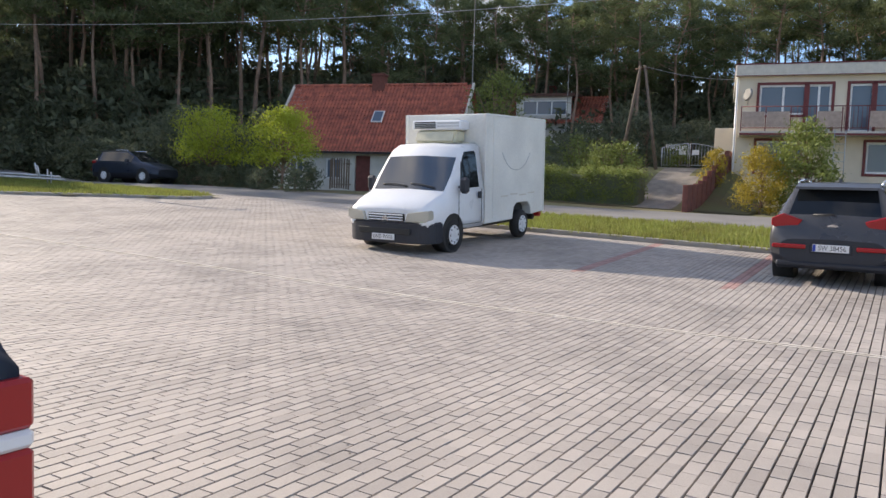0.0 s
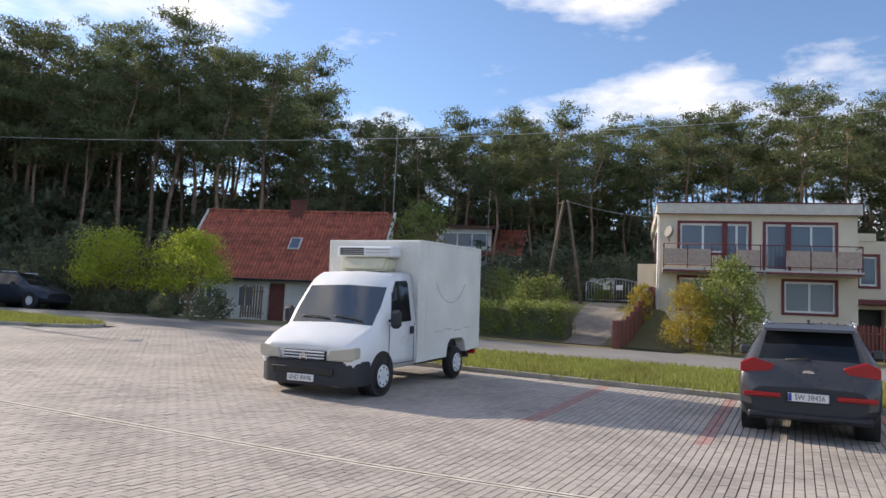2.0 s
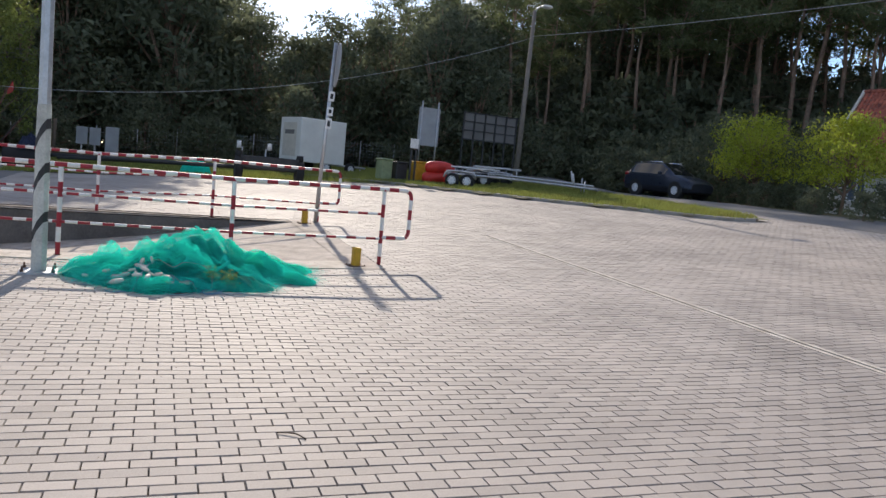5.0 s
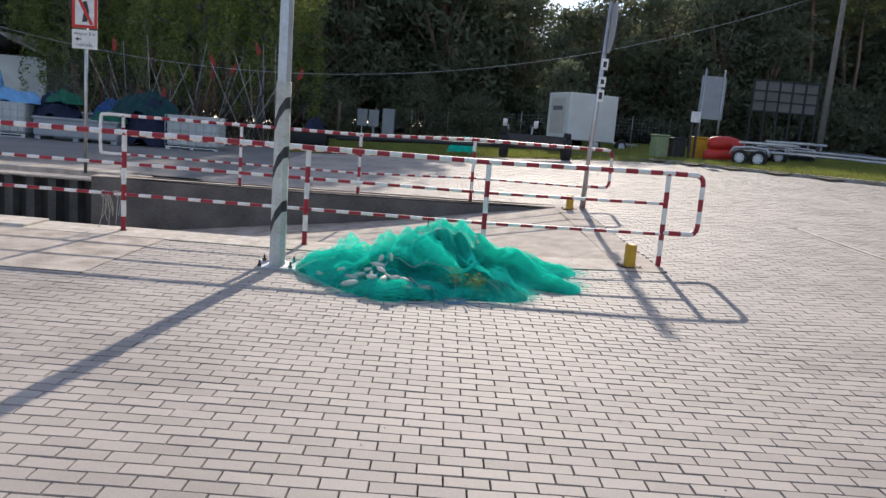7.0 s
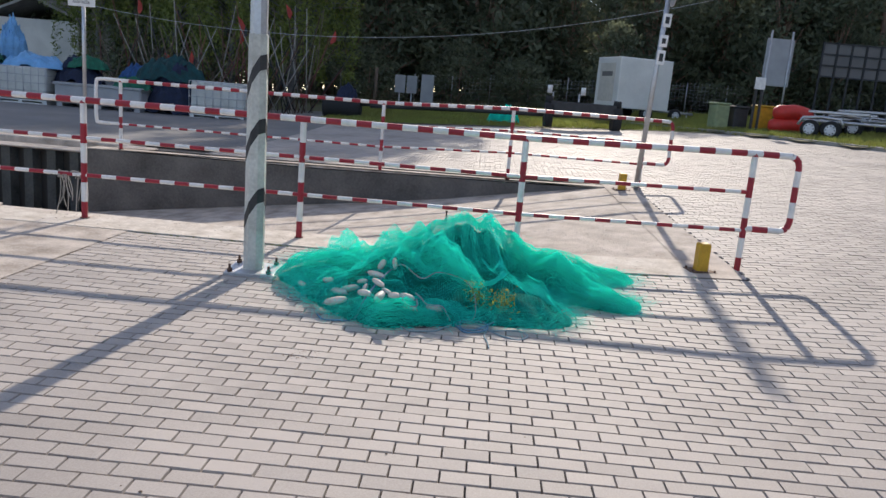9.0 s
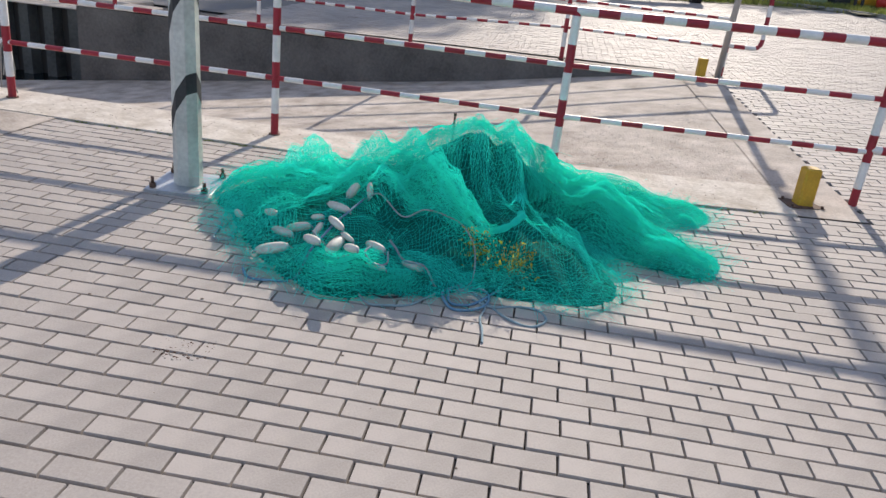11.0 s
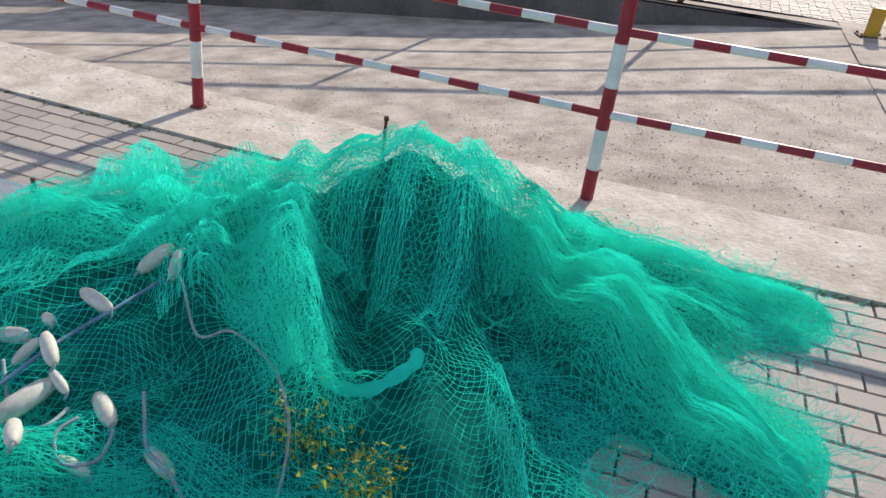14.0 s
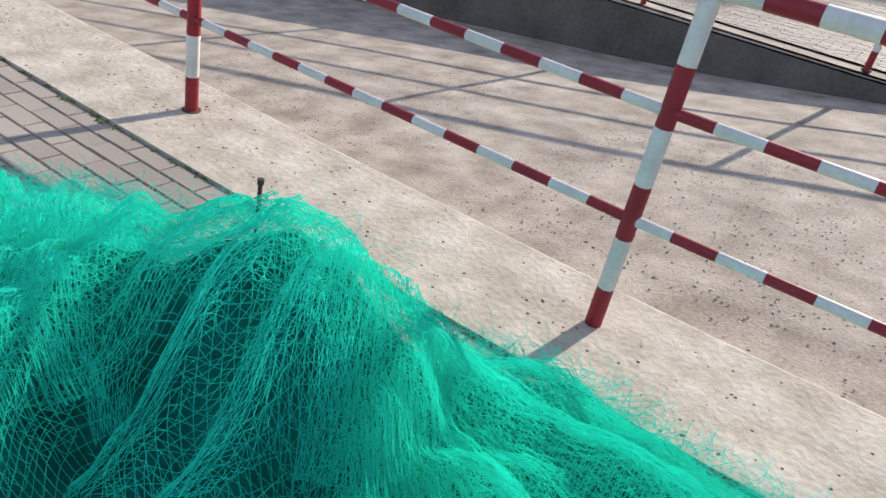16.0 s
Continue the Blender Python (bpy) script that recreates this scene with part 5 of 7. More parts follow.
    for s in (-1, 1):
        bm = bmesh.new()
        box(bm, s * 0.84 - 0.10, s * 0.84 + 0.10, 4.14, 4.25, 0.42, 0.55, 0.02)
        part("rear_light", bm, TAIL, top)


delivery_van()


def car(name, label, m, paint, plate="", facing=1, detail=True):
    """A tall estate car seen from behind: rear bumper at y = 0, nose at 4.4."""
    top = thing(name, label, "car", m, group="parked cars")
    def S(y, zb, wb, zm, wm, zh, wh, zbelt, wbelt, zr, wr, ztop):
        return (y, [(0, zb), (wb, zb), (wm, zm), (wh, zh), (wbelt, zbelt), (wr, zr), (wr - 0.09, ztop), (0, ztop + 0.015)])
    st = [S(0.00, .40, .62, .48, .74, .62, .76, .70, .72, .74, .64, .75), S(0.05, .30, .74, .50, .86, .68, .89, .80, .86, .84, .76, .85),
          S(0.10, .27, .78, .50, .90, .75, .92, .98, .875, 1.03, .78, 1.04), S(0.17, .26, .80, .50, .92, .85, .925, 1.04, .88, 1.12, .75, 1.135),
          S(0.40, .26, .80, .50, .92, .92, .925, 1.08, .89, 1.38, .69, 1.41), S(0.52, .26, .80, .50, .92, .95, .925, 1.09, .89, 1.52, .655, 1.555),
          S(0.62, .26, .80, .50, .92, .95, .925, 1.09, .89, 1.555, .65, 1.60), S(1.3, .26, .80, .50, .92, .95, .925, 1.09, .89, 1.585, .65, 1.635),
          S(2.3, .26, .80, .50, .92, .95, .92, 1.07, .885, 1.545, .63, 1.60), S(2.75, .26, .80, .50, .92, .93, .92, 1.05, .88, 1.33, .66, 1.37),
          S(3.2, .26, .80, .50, .92, .90, .91, 1.0, .85, 1.05, .70, 1.08), S(3.9, .26, .80, .50, .91, .82, .89, .90, .80, .94, .65, .96),
          S(4.25, .28, .76, .48, .86, .66, .84, .78, .74, .82, .60, .83), S(4.40, .34, .60, .46, .70, .60, .68, .68, .62, .71, .5, .72)]
    def keys(i, k):
        if k == 0 or (k == 1):
            return "lower_cladding"
        if 3 <= i <= 4 and k >= 5 and k != 5:
            return "rear_window"
        if 5 <= i <= 8 and k == 4:
            return "side_windows"
        if 8 <= i <= 9 and k >= 6:
            return "windscreen"
        return "body"
    loft(st, keys, {"body": paint, "rear_window": DARKGLASS, "side_windows": DARKGLASS, "windscreen": DARKGLASS, "lower_cladding": PLASTIC}, top)
    for s in (-1, 1):
        for wy in (0.92, 3.56):
            wheel(top, s * 0.815, wy, 0.345, 0.225, s)
        # Solid black discs stand in for the dark of the wheel wells.
        for wy in (0.92, 3.56):
            bm = bmesh.new()
            rod(bm, (s * 0.6, wy, 0.36), (s * 0.926, wy, 0.36), 0.41, seg=26)
            part("wheel_arch", bm, INK, top)
        bm = bmesh.new()
        prism(bm, [(s * 0.44, 1.055), (s * 0.50, 0.965), (s * 0.84, 0.925), (s * 0.905, 0.95), (s * 0.905, 1.07), (s * 0.74, 1.15)], 0.075, 0.34, "y")
        bmesh.ops.bevel(bm, geom=bm.edges[:], offset=0.012, segments=1, affect="EDGES")
        part("tail_light", bm, TAIL, top, "red tail light")
        bm = bmesh.new()
        box(bm, min(s * 0.36, s * 0.86), max(s * 0.36, s * 0.86), -0.035, 0.12, 0.60, 0.665, 0.01)
        part("reflector", bm, TAIL, top)
        bm = bmesh.new()
        rod(bm, (s * 0.62, 0.85, 1.665), (s * 0.62, 2.3, 1.665), 0.024, seg=6)
        for yy in (0.85, 2.3):
            rod(bm, (s * 0.62, yy, 1.58), (s * 0.62, yy, 1.65), 0.02, seg=6)
        part("roof_rail", bm, CHROME, top)
        bm = bmesh.new()
        box(bm, min(s * 0.93, s * 1.13), max(s * 0.93, s * 1.13), 2.55, 2.70, 1.03, 1.20, 0.04)
        part("wing_mirror", bm, paint, top)
    bm = bmesh.new()
    prism(bm, [(0.30, 1.545), (0.62, 1.60), (0.62, 1.635), (0.32, 1.585)], -0.60, 0.60)
    part("roof_spoiler", bm, paint, top)
    bm = bmesh.new()
    box(bm, -0.80, 0.80, -0.02, 0.10, 0.30, 0.40, 0.03)
    part("rear_valance", bm, PLASTIC, top)
    bm = bmesh.new()
    tube(bm, [(-0.30, 0.13, 1.14), (0.0, 0.16, 1.16), (0.02, 0.14, 1.13)], 0.012, 5)
    part("rear_wiper", bm, INK, top)
    bm = bmesh.new()
    prism(bm, [(0.85, 1.645), (1.05, 1.645), (0.88, 1.71)], -0.02, 0.02)
    part("aerial_fin", bm, paint, top)
    bm = bmesh.new()
    box(bm, -0.5, 0.5, 0.7, 3.8, 0.20, 0.28)
    part("underbody", bm, INK, top)
    if plate:
        bm = bmesh.new()
        box(bm, -0.30, 0.30, -0.012, 0.05, 0.535, 0.70, 0.01)
        part("plate_recess", bm, PLASTIC, top)
        bm = bmesh.new()
        box(bm, -0.26, 0.26, -0.025, 0.0, 0.565, 0.68, 0.003)
        pl = part("number_plate", bm, PLATE, top)
        write("plate_text", plate, 0.108, INK, pl, pose(0.02, -0.027, 0.622, 90, 0, 0), 0.0008, 0.86)
        bm = bmesh.new()
        box(bm, -0.257, -0.215, -0.0265, -0.02, 0.568, 0.677)
        part("country_strip", bm, plain("blue_strip", (0.01, 0.05, 0.35), 0.4), pl)
        bm = bmesh.new()
        rod(bm, (0, 0.075, 0.95), (0, 0.095, 0.95), 0.05, 0.05, 20)
        bmesh.ops.scale(bm, vec=(1.7, 1, 1), verts=bm.verts)
        part("badge", bm, CHROME, top)
    return top


car("parked_car", "dark grey estate car parked nose to the kerb", pose(-0.98, 13.36, ground_z(-0.98, 14.3) - 0.05, 2.9, 0, -1), CARPAINT, "SW 38456")
SILVER = material("silver_car_paint", (0.42, 0.43, 0.44), 0.3, 0.5, spread=0.08, bump=0.02)
car("parked_car", "silver estate car parked in the next bay", pose(2.2, 13.7, ground_z(2.2, 14.6) - 0.05, 2.9, 0, 0), SILVER)
NAVY = material("navy_car_paint", (0.02, 0.028, 0.045), 0.3, 0.2, spread=0.1, bump=0.02)


def near_car():
    """The corner of a dark car with an upright tail light, by the start of the walk."""
    top = thing("parked_car", "dark navy car with an upright red and white tail light", "car", pose(-2.85, 1.12, 0, 0, 0, 180), group="parked cars")
    def S(y, zb, w, zm, zbelt, ztop, wt):
        return (y, [(0, zb), (w - 0.1, zb), (w, zm), (w - 0.02, zbelt), (wt, ztop - 0.08), (wt - 0.1, ztop), (0, ztop)])
    st = [S(-0.01, .34, .84, .50, .80, .93, .80), S(0.03, .28, .90, .52, .95, 1.06, .82), S(0.12, .24, .90, .55, 1.0, 1.12, .80), S(0.35, .24, .91, .55, 1.0, 1.40, .70), S(0.8, .24, .91, .55, 1.0, 1.48, .68),
          S(2.2, .24, .91, .55, 1.0, 1.50, .66), S(3.0, .24, .90, .55, .95, 1.02, .70), S(4.1, .28, .80, .5, .75, .82, .66), S(4.25, .34, .6, .46, .6, .66, .5)]
    loft(st, lambda i, k: "windows" if 2 <= i <= 5 and k == 3 else "body", {"body": NAVY, "windows": DARKGLASS}, top)
    for s in (-1, 1):
        for wy in (0.75, 3.3):
            wheel(top, s * 0.80, wy, 0.31, 0.2, s)
        for z0, z1, mt, nm in ((0.788, 0.925, TAIL, "tail_light"), (0.735, 0.786, PLATE, "reversing_light"), (0.50, 0.733, TAIL, "tail_light")):
            bm = bmesh.new()
            box(bm, min(s * 0.80, s * 0.915), max(s * 0.80, s * 0.915), 0.005, 0.16, z0, z1, 0.012)
            part(nm, bm, mt, top)


near_car()


# ---- houses ----
def pantiles(bm, x0, x1, eave, ridge, mi=0):
    """A slope of rolled clay tiles between an eave (y, z) and a ridge (y, z)."""
    ey, ez = eave
    ry, rz = ridge
    length = math.hypot(ry - ey, rz - ez)
    rows = int(length / 0.34)
    cols = int((x1 - x0) / 0.24)
    ny, nz = -(rz - ez) / length, (ry - ey) / length
    if nz < 0:
        ny, nz = -ny, -nz
    for r in range(rows):
        grid = []
        for e, up in ((0.0, 0.042), (1.08, 0.0)):
            t = (r + e) / rows
            line = []
            for c in range(cols * 4 + 1):
                w = 0.055 * math.cos(c * math.pi / 2) + up + 0.008 * noise.noise((c // 4 * 1.7, r * 2.3, x0))
                line.append(bm.verts.new((x0 + (x1 - x0) * c / (cols * 4), ey + (ry - ey) * t + ny * w, ez + (rz - ez) * t + nz * w)))
            grid.append(line)
        for c in range(cols * 4):
            f = bm.faces.new((grid[0][c], grid[0][c + 1], grid[1][c + 1], grid[1][c]))
            f.smooth, f.material_index = True, mi


def window(parent, name, x0, x1, z0, z1, y, mullions=(), door=None, surround=None, depth=0.12):
    """A glazed window in a wall that faces -y, with frame, panes and an optional painted surround."""
    bm = bmesh.new()
    t = 0.09
    box(bm, x0, x1, y - 0.02, y + depth, z0, z0 + t)
    box(bm, x0, x1, y - 0.02, y + depth, z1 - t, z1)
    xs = [x0, *mullions, x1]
    for x in xs:
        box(bm, max(x0, x - t / 2), min(x1, x + t / 2) if x < x1 else x1, y - 0.015, y + depth, z0 + t, z1 - t)
    box(bm, x0, x0 + t, y - 0.015, y + depth, z0 + t, z1 - t)
    box(bm, x1 - t, x1, y - 0.015, y + depth, z0 + t, z1 - t)
    fr = part(name, bm, WFRAME, parent)
    for a, b in zip(xs, xs[1:]):
        bm = bmesh.new()
        box(bm, a + t / 2, b - t / 2, y + 0.03, y + 0.045, z0 + t, z1 - t)
        part("pane", bm, GLASS, fr)
    if surround:
        bm = bmesh.new()
        w = 0.11
        box(bm, x0 - w, x0, y - 0.10, y - 0.055, z0 - w, z1 + w)
        box(bm, x1, x1 + w, y - 0.10, y - 0.055, z0 - w, z1 + w)
        box(bm, x0, x1, y - 0.10, y - 0.055, z1, z1 + w)
        box(bm, x0, x1, y - 0.10, y - 0.055, z0 - w, z0)
        part("surround", bm, surround, fr)
    return fr


def wall_with_holes(parent, name, x0, x1, z0, z1, y0, y1, holes, mat):
    """A wall along x made of blocks round its openings (x0, x1, z0, z1)."""
    bm = bmesh.new()
    xs = sorted({x0, x1, *[h[0] for h in holes], *[h[1] for h in holes]})
    for a, b in zip(xs, xs[1:]):
        cuts = sorted((h[2], h[3]) for h in holes if h[0] <= a + 1e-6 and h[1] >= b - 1e-6)
        z = z0
        for lo, hi in cuts + [(z1, z1)]:
            if lo > z:
                box(bm, a, b, y0, y1, z, lo)
            z = max(z, hi)
    bmesh.ops.remove_doubles(bm, verts=bm.verts, dist=0.0005)
    return part(name, bm, mat, parent)


PANEL = material("dull_pink_panel", (0.46, 0.35, 0.29), 0.8, spread=0.2)


def cream_house():
    h = thing("house", "two-storey cream rendered house with maroon window frames and a balcony", "house", pose(-6.78, 36, 1.2, 0, 0, 11.4))
    W, D, T = 8.13, 9.0, 6.45
    holes = [(0.88, 2.78, 4.24, 5.55), (2.78, 3.78, 3.50, 5.55), (4.47, 5.40, 3.50, 5.55), (5.40, 7.26, 4.28, 5.55), (5.23, 7.25, 1.72, 3.06), (0.88, 2.85, 1.72, 3.10)]
    wall_with_holes(h, "front_wall", 0, W, -0.6, 5.93, 0, 0.3, holes, RENDER)
    bm = bmesh.new()
    box(bm, 0, 0.3, 0.3, D, -0.6, 5.93)
    box(bm, W - 0.3, W, 0.3, D, -0.6, 5.93)
    box(bm, 0.3, W - 0.3, D - 0.3, D, -0.6, 5.93)
    box(bm, 0.3, W - 0.3, 0.3, D - 0.3, 3.2, 3.4)
    part("side_walls", bm, RENDER, h)
    bm = bmesh.new()
    box(bm, 0.9, W - 0.9, 2.4, 2.5, 0, 5.9)
    part("inner_wall", bm, RENDER_W, h)
    bm = bmesh.new()
    box(bm, -0.15, W + 0.15, -0.25, D + 0.15, 5.93, 6.42, 0.015)
    part("flat_roof", bm, FASCIA, h, "pale fascia round the flat roof")
    bm = bmesh.new()
    box(bm, -0.17, W + 0.17, -0.27, D + 0.17, 6.42, 6.47)
    box(bm, -0.17, W + 0.17, -0.27, -0.24, 5.92, 5.95)
    part("roof_edge", bm, MAROON, h)
    window(h, "window", 0.88, 2.78, 4.24, 5.55, 0.06, (1.86,), surround=MAROON)
    window(h, "balcony_door", 2.79, 3.78, 3.50, 5.55, 0.06, (3.28,), surround=MAROON)
    window(h, "balcony_door", 4.47, 5.39, 3.50, 5.55, 0.06, (), surround=MAROON)
    window(h, "window", 5.40, 7.26, 4.28, 5.55, 0.06, (6.32,), surround=MAROON)
    window(h, "window", 5.23, 7.25, 1.72, 3.06, 0.06, (6.24,), surround=MAROON)
    window(h, "window", 0.88, 2.85, 1.72, 3.10, 0.06, (1.86,), surround=MAROON)
    for y0, y1, z0, z1 in ((3.0, 4.3, 4.0, 5.5), (5.5, 6.4, 1.6, 3.0)):
        bm = bmesh.new()
        box(bm, -0.06, 0.02, y0, y1, z0, z1)
        part("side_window", bm, MAROON, h)
    bm = bmesh.new()
    box(bm, 0.12, W - 0.02, -1.0, 0.0, 3.28, 3.44, 0.01)
    part("balcony_slab", bm, FASCIA, h)
    bm = bmesh.new()
    box(bm, 0.12, W - 0.02, -1.03, -1.0, 3.27, 3.36)
    part("slab_edge", bm, MAROON, h)
    rail = bmesh.new()
    for z in (4.50, 3.58):
        rod(rail, (0.16, -0.96, z), (W - 0.06, -0.96, z), 0.02, seg=6)
    for x in (0.16, W - 0.06):
        rod(rail, (x, -0.96, 4.50), (x, 0, 4.50), 0.02, seg=6)
    part("handrail", rail, MAROON, h)
    for k in range(9):
        x = 0.16 + k * (W - 0.22) / 8
        bm = bmesh.new()
        box(bm, x - 0.022, x + 0.022, -0.98, -0.94, 3.44, 4.50)
        part("baluster_post", bm, MAROON, h)
    for k in range(8):
        x = 0.16 + k * (W - 0.22) / 8
        w = (W - 0.22) / 8
        if k in (2, 4):
            for j in range(6):
                bm = bmesh.new()
                rod(bm, (x + w * (j + 0.5) / 6, -0.96, 3.58), (x + w * (j + 0.5) / 6, -0.96, 4.50), 0.010, seg=4)
                part("rail_bar", bm, MAROON, h)
        else:
            bm = bmesh.new()
            box(bm, x + 0.04, x + w - 0.04, -0.968, -0.952, 3.62, 4.28)
            part("rail_panel", bm, PANEL, h)
    # ladder, dish, downpipe
    bm = bmesh.new()
    for x in (3.86, 4.28):
        rod(bm, (x, -1.1, 0.9), (x, -1.04, 3.5), 0.022, seg=5)
    for k in range(7):
        rod(bm, (3.86, -1.09, 1.1 + 0.36 * k), (4.28, -1.09, 1.1 + 0.36 * k), 0.016, seg=5)
    part("ladder", bm, STEEL, h)
    bm = bmesh.new()
    rod(bm, (0.42, -0.30, 5.1), (0.34, -0.36, 5.12), 0.28, 0.24, 20)
    rod(bm, (0.42, 0, 4.7), (0.42, -0.3, 5.05), 0.02, seg=5)
    part("satellite_dish", bm, KERB, h)
    bm = bmesh.new()
    rod(bm, (-0.06, -0.06, -0.5), (-0.06, -0.06, 5.9), 0.05, seg=8)
    part("downpipe", bm, WFRAME, h)
    # annexe set back beside the house
    wall_with_holes(h, "annexe_wall", W, 10.3, -0.6, 5.2, 2.5, 2.8, [(8.85, 9.6, 3.15, 4.5), (8.6, 10.2, 0.2, 2.1)], RENDER)
    window(h, "annexe_window", 8.85, 9.6, 3.15, 4.5, 2.55, (), surround=MAROON)
    bm = bmesh.new()
    box(bm, W, 10.3, 2.8, 7, 5.0, 5.2)
    box(bm, W, 9.55, 2.45, 6, 5.2, 5.55)
    box(bm, 10.0, 10.3, 2.8, 7, -0.6, 5.0)
    box(bm, W, 10.3, 6.0, 6.2, -0.6, 5.0)
    part("annexe_body", bm, RENDER, h)
    bm = bmesh.new()
    box(bm, W, 10.6, 1.7, 2.5, 2.28, 2.5, 0.01)
    part("porch_roof", bm, MAROON, h)
    bm = bmesh.new()
    box(bm, 8.6, 10.2, 3.4, 3.5, -0.2, 2.2)
    part("garage_door", bm, INK, h)


cream_house()


def red_roof_house():
    h = thing("house", "low whitewashed cottage with a steep red clay tile roof", "house", pose(-29.4, 38, 1.3, 0, 0, 15))
    X0, X1, D = -6.35, 5.95, 6.4
    E, R = 2.80, 7.22
    holes = [(-0.58, 0.46, 0.0, 2.40), (-2.6, -1.5, 0.9, 2.2), (1.6, 2.7, 0.9, 2.2), (-5.2, -4.2, 0.9, 2.2)]
    wall_with_holes(h, "front_wall", X0, X1, -0.8, E, 0, 0.35, holes, RENDER_W)
    bm = bmesh.new()
    for x in (X0, X1 - 0.3):
        prism(bm, [(0.35, -0.8), (D, -0.8), (D, E), (D / 2, R - 0.15), (0.35, E)], x, x + 0.3)
    box(bm, X0 + 0.3, X1 - 0.3, D - 0.35, D, -0.8, E)
    part("gable_walls", bm, RENDER_W, h)
    bm = bmesh.new()
    pantiles(bm, X0 - 0.25, X1 + 0.25, (-0.45, E - 0.20), (D / 2, R))
    pantiles(bm, X0 - 0.25, X1 + 0.25, (D + 0.45, E - 0.20), (D / 2, R))
    for k in range(int((X1 - X0) / 0.36)):
        rod(bm, (X0 - 0.2 + k * 0.36, D / 2, R + 0.02), (X0 + 0.2 + k * 0.36, D / 2, R + 0.04), 0.11, 0.12, 8)
    tagged(part("tile_roof", bm, TILE, h, "weathered red clay pantile roof"), kind="stuff")
    for x in (X0 - 0.30, X1 + 0.16):
        bm = bmesh.new()
        prism(bm, [(-0.5, E - 0.38), (D / 2, R - 0.16), (D / 2, R + 0.14), (-0.5, E - 0.08)], x, x + 0.15)
        part("bargeboard", bm, FASCIA, h)
    bm = bmesh.new()
    box(bm, X0 - 0.2, X1 + 0.2, -0.55, -0.42, E - 0.30, E - 0.19)
    part("gutter", bm, INK, h)
    bm = bmesh.new()
    box(bm, -0.70, 0.12, D / 2 - 0.35, D / 2 + 0.35, R - 1.2, R + 0.78, 0.02)
    box(bm, -0.76, 0.18, D / 2 - 0.41, D / 2 + 0.41, R + 0.62, R + 0.72)
    part("chimney", bm, material("red_brick_chimney", (0.17, 0.06, 0.045), 0.9, spread=0.3, scale=8), h)
    ang = math.atan2(R - E + 0.2, D / 2 + 0.45)
    bm = bmesh.new()
    sky_m = Matrix.Translation((0.38, 1.35, E - 0.20 + 1.80 * math.tan(ang) + 0.08)) @ Matrix.Rotation(ang, 4, "X")
    box(bm, -0.36, 0.36, -0.48, 0.48, -0.02, 0.08, m=sky_m)
    sk = part("skylight", bm, WFRAME, h)
    bm = bmesh.new()
    box(bm, -0.29, 0.29, -0.41, 0.41, 0.081, 0.09, m=sky_m)
    part("pane", bm, GLASS, sk)
    bm = bmesh.new()
    box(bm, -0.55, 0.43, 0.10, 0.16, 0.0, 2.38, 0.01)
    part("door", bm, WOOD_RED, h)
    for hx in holes[1:]:
        window(h, "window", *hx, 0.08, ((hx[0] + hx[1]) / 2,))
    bm = bmesh.new()
    box(bm, X0 + 0.4, X1 - 0.4, 2.2, 2.3, -0.3, 2.7)
    part("inner_wall", bm, INK, h)


red_roof_house()


def far_house():
    h = thing("house", "house with a brown dormer and red tile roof among the trees", "house", pose(-24, 54, 1.6, 0, 0, 12))
    holes = [(1.6, 2.6, 4.3, 5.4)]
    wall_with_holes(h, "front_wall", -3.4, 4.0, -1, 5.6, 0, 0.3, holes, RENDER_W)
    bm = bmesh.new()
    bm.free()
    for x in (-3.4, 3.7):
        bm = bmesh.new()
        prism(bm, [(0.3, -1), (7, -1), (7, 5.6), (3.6, 8.0), (0.3, 5.6)], x, x + 0.3)
        part("gable_wall", bm, RENDER_W, h)
    bm = bmesh.new()
    pantiles(bm, -3.6, 4.2, (-0.4, 5.5), (3.6, 8.05))
    pantiles(bm, -3.6, 4.2, (7.4, 5.5), (3.6, 8.05))
    tagged(part("tile_roof", bm, TILE, h), kind="stuff")
    wall_with_holes(h, "dormer_wall", -2.6, 1.7, 5.9, 7.7, 0.2, 0.5, [(-2.1, 1.4, 6.2, 7.35)], RENDER_W)
    window(h, "dormer_window", -2.1, 1.4, 6.2, 7.35, 0.25, (-0.95, 0.2))
    bm = bmesh.new()
    prism(bm, [(-0.1, 7.62), (3.8, 8.05), (3.8, 8.2), (-0.1, 7.85)], -2.9, 2.0)
    part("dormer_roof", bm, material("brown_sheet_roof", (0.12, 0.06, 0.045), 0.8, spread=0.2), h)
    bm = bmesh.new()
    box(bm, -0.9, -0.2, 3.3, 4.0, 7.6, 8.9)
    part("chimney", bm, bpy.data.materials["red_brick_chimney"], h)
    window(h, "window", 1.6, 2.6, 4.3, 5.4, 0.08, (2.1,))


far_house()


# ---- garden: bank, drive, hedge, gate, fences ----
def bank_z(x, y):
    t = min(1, max(0, (y - 30.2) / 7.0))
    return ground_z(x, y) + 1.65 * t * t * (3 - 2 * t) * min(1, max(0, (-5.6 - x) / 1.0)) * min(1, max(0, (x + 20) / 4))


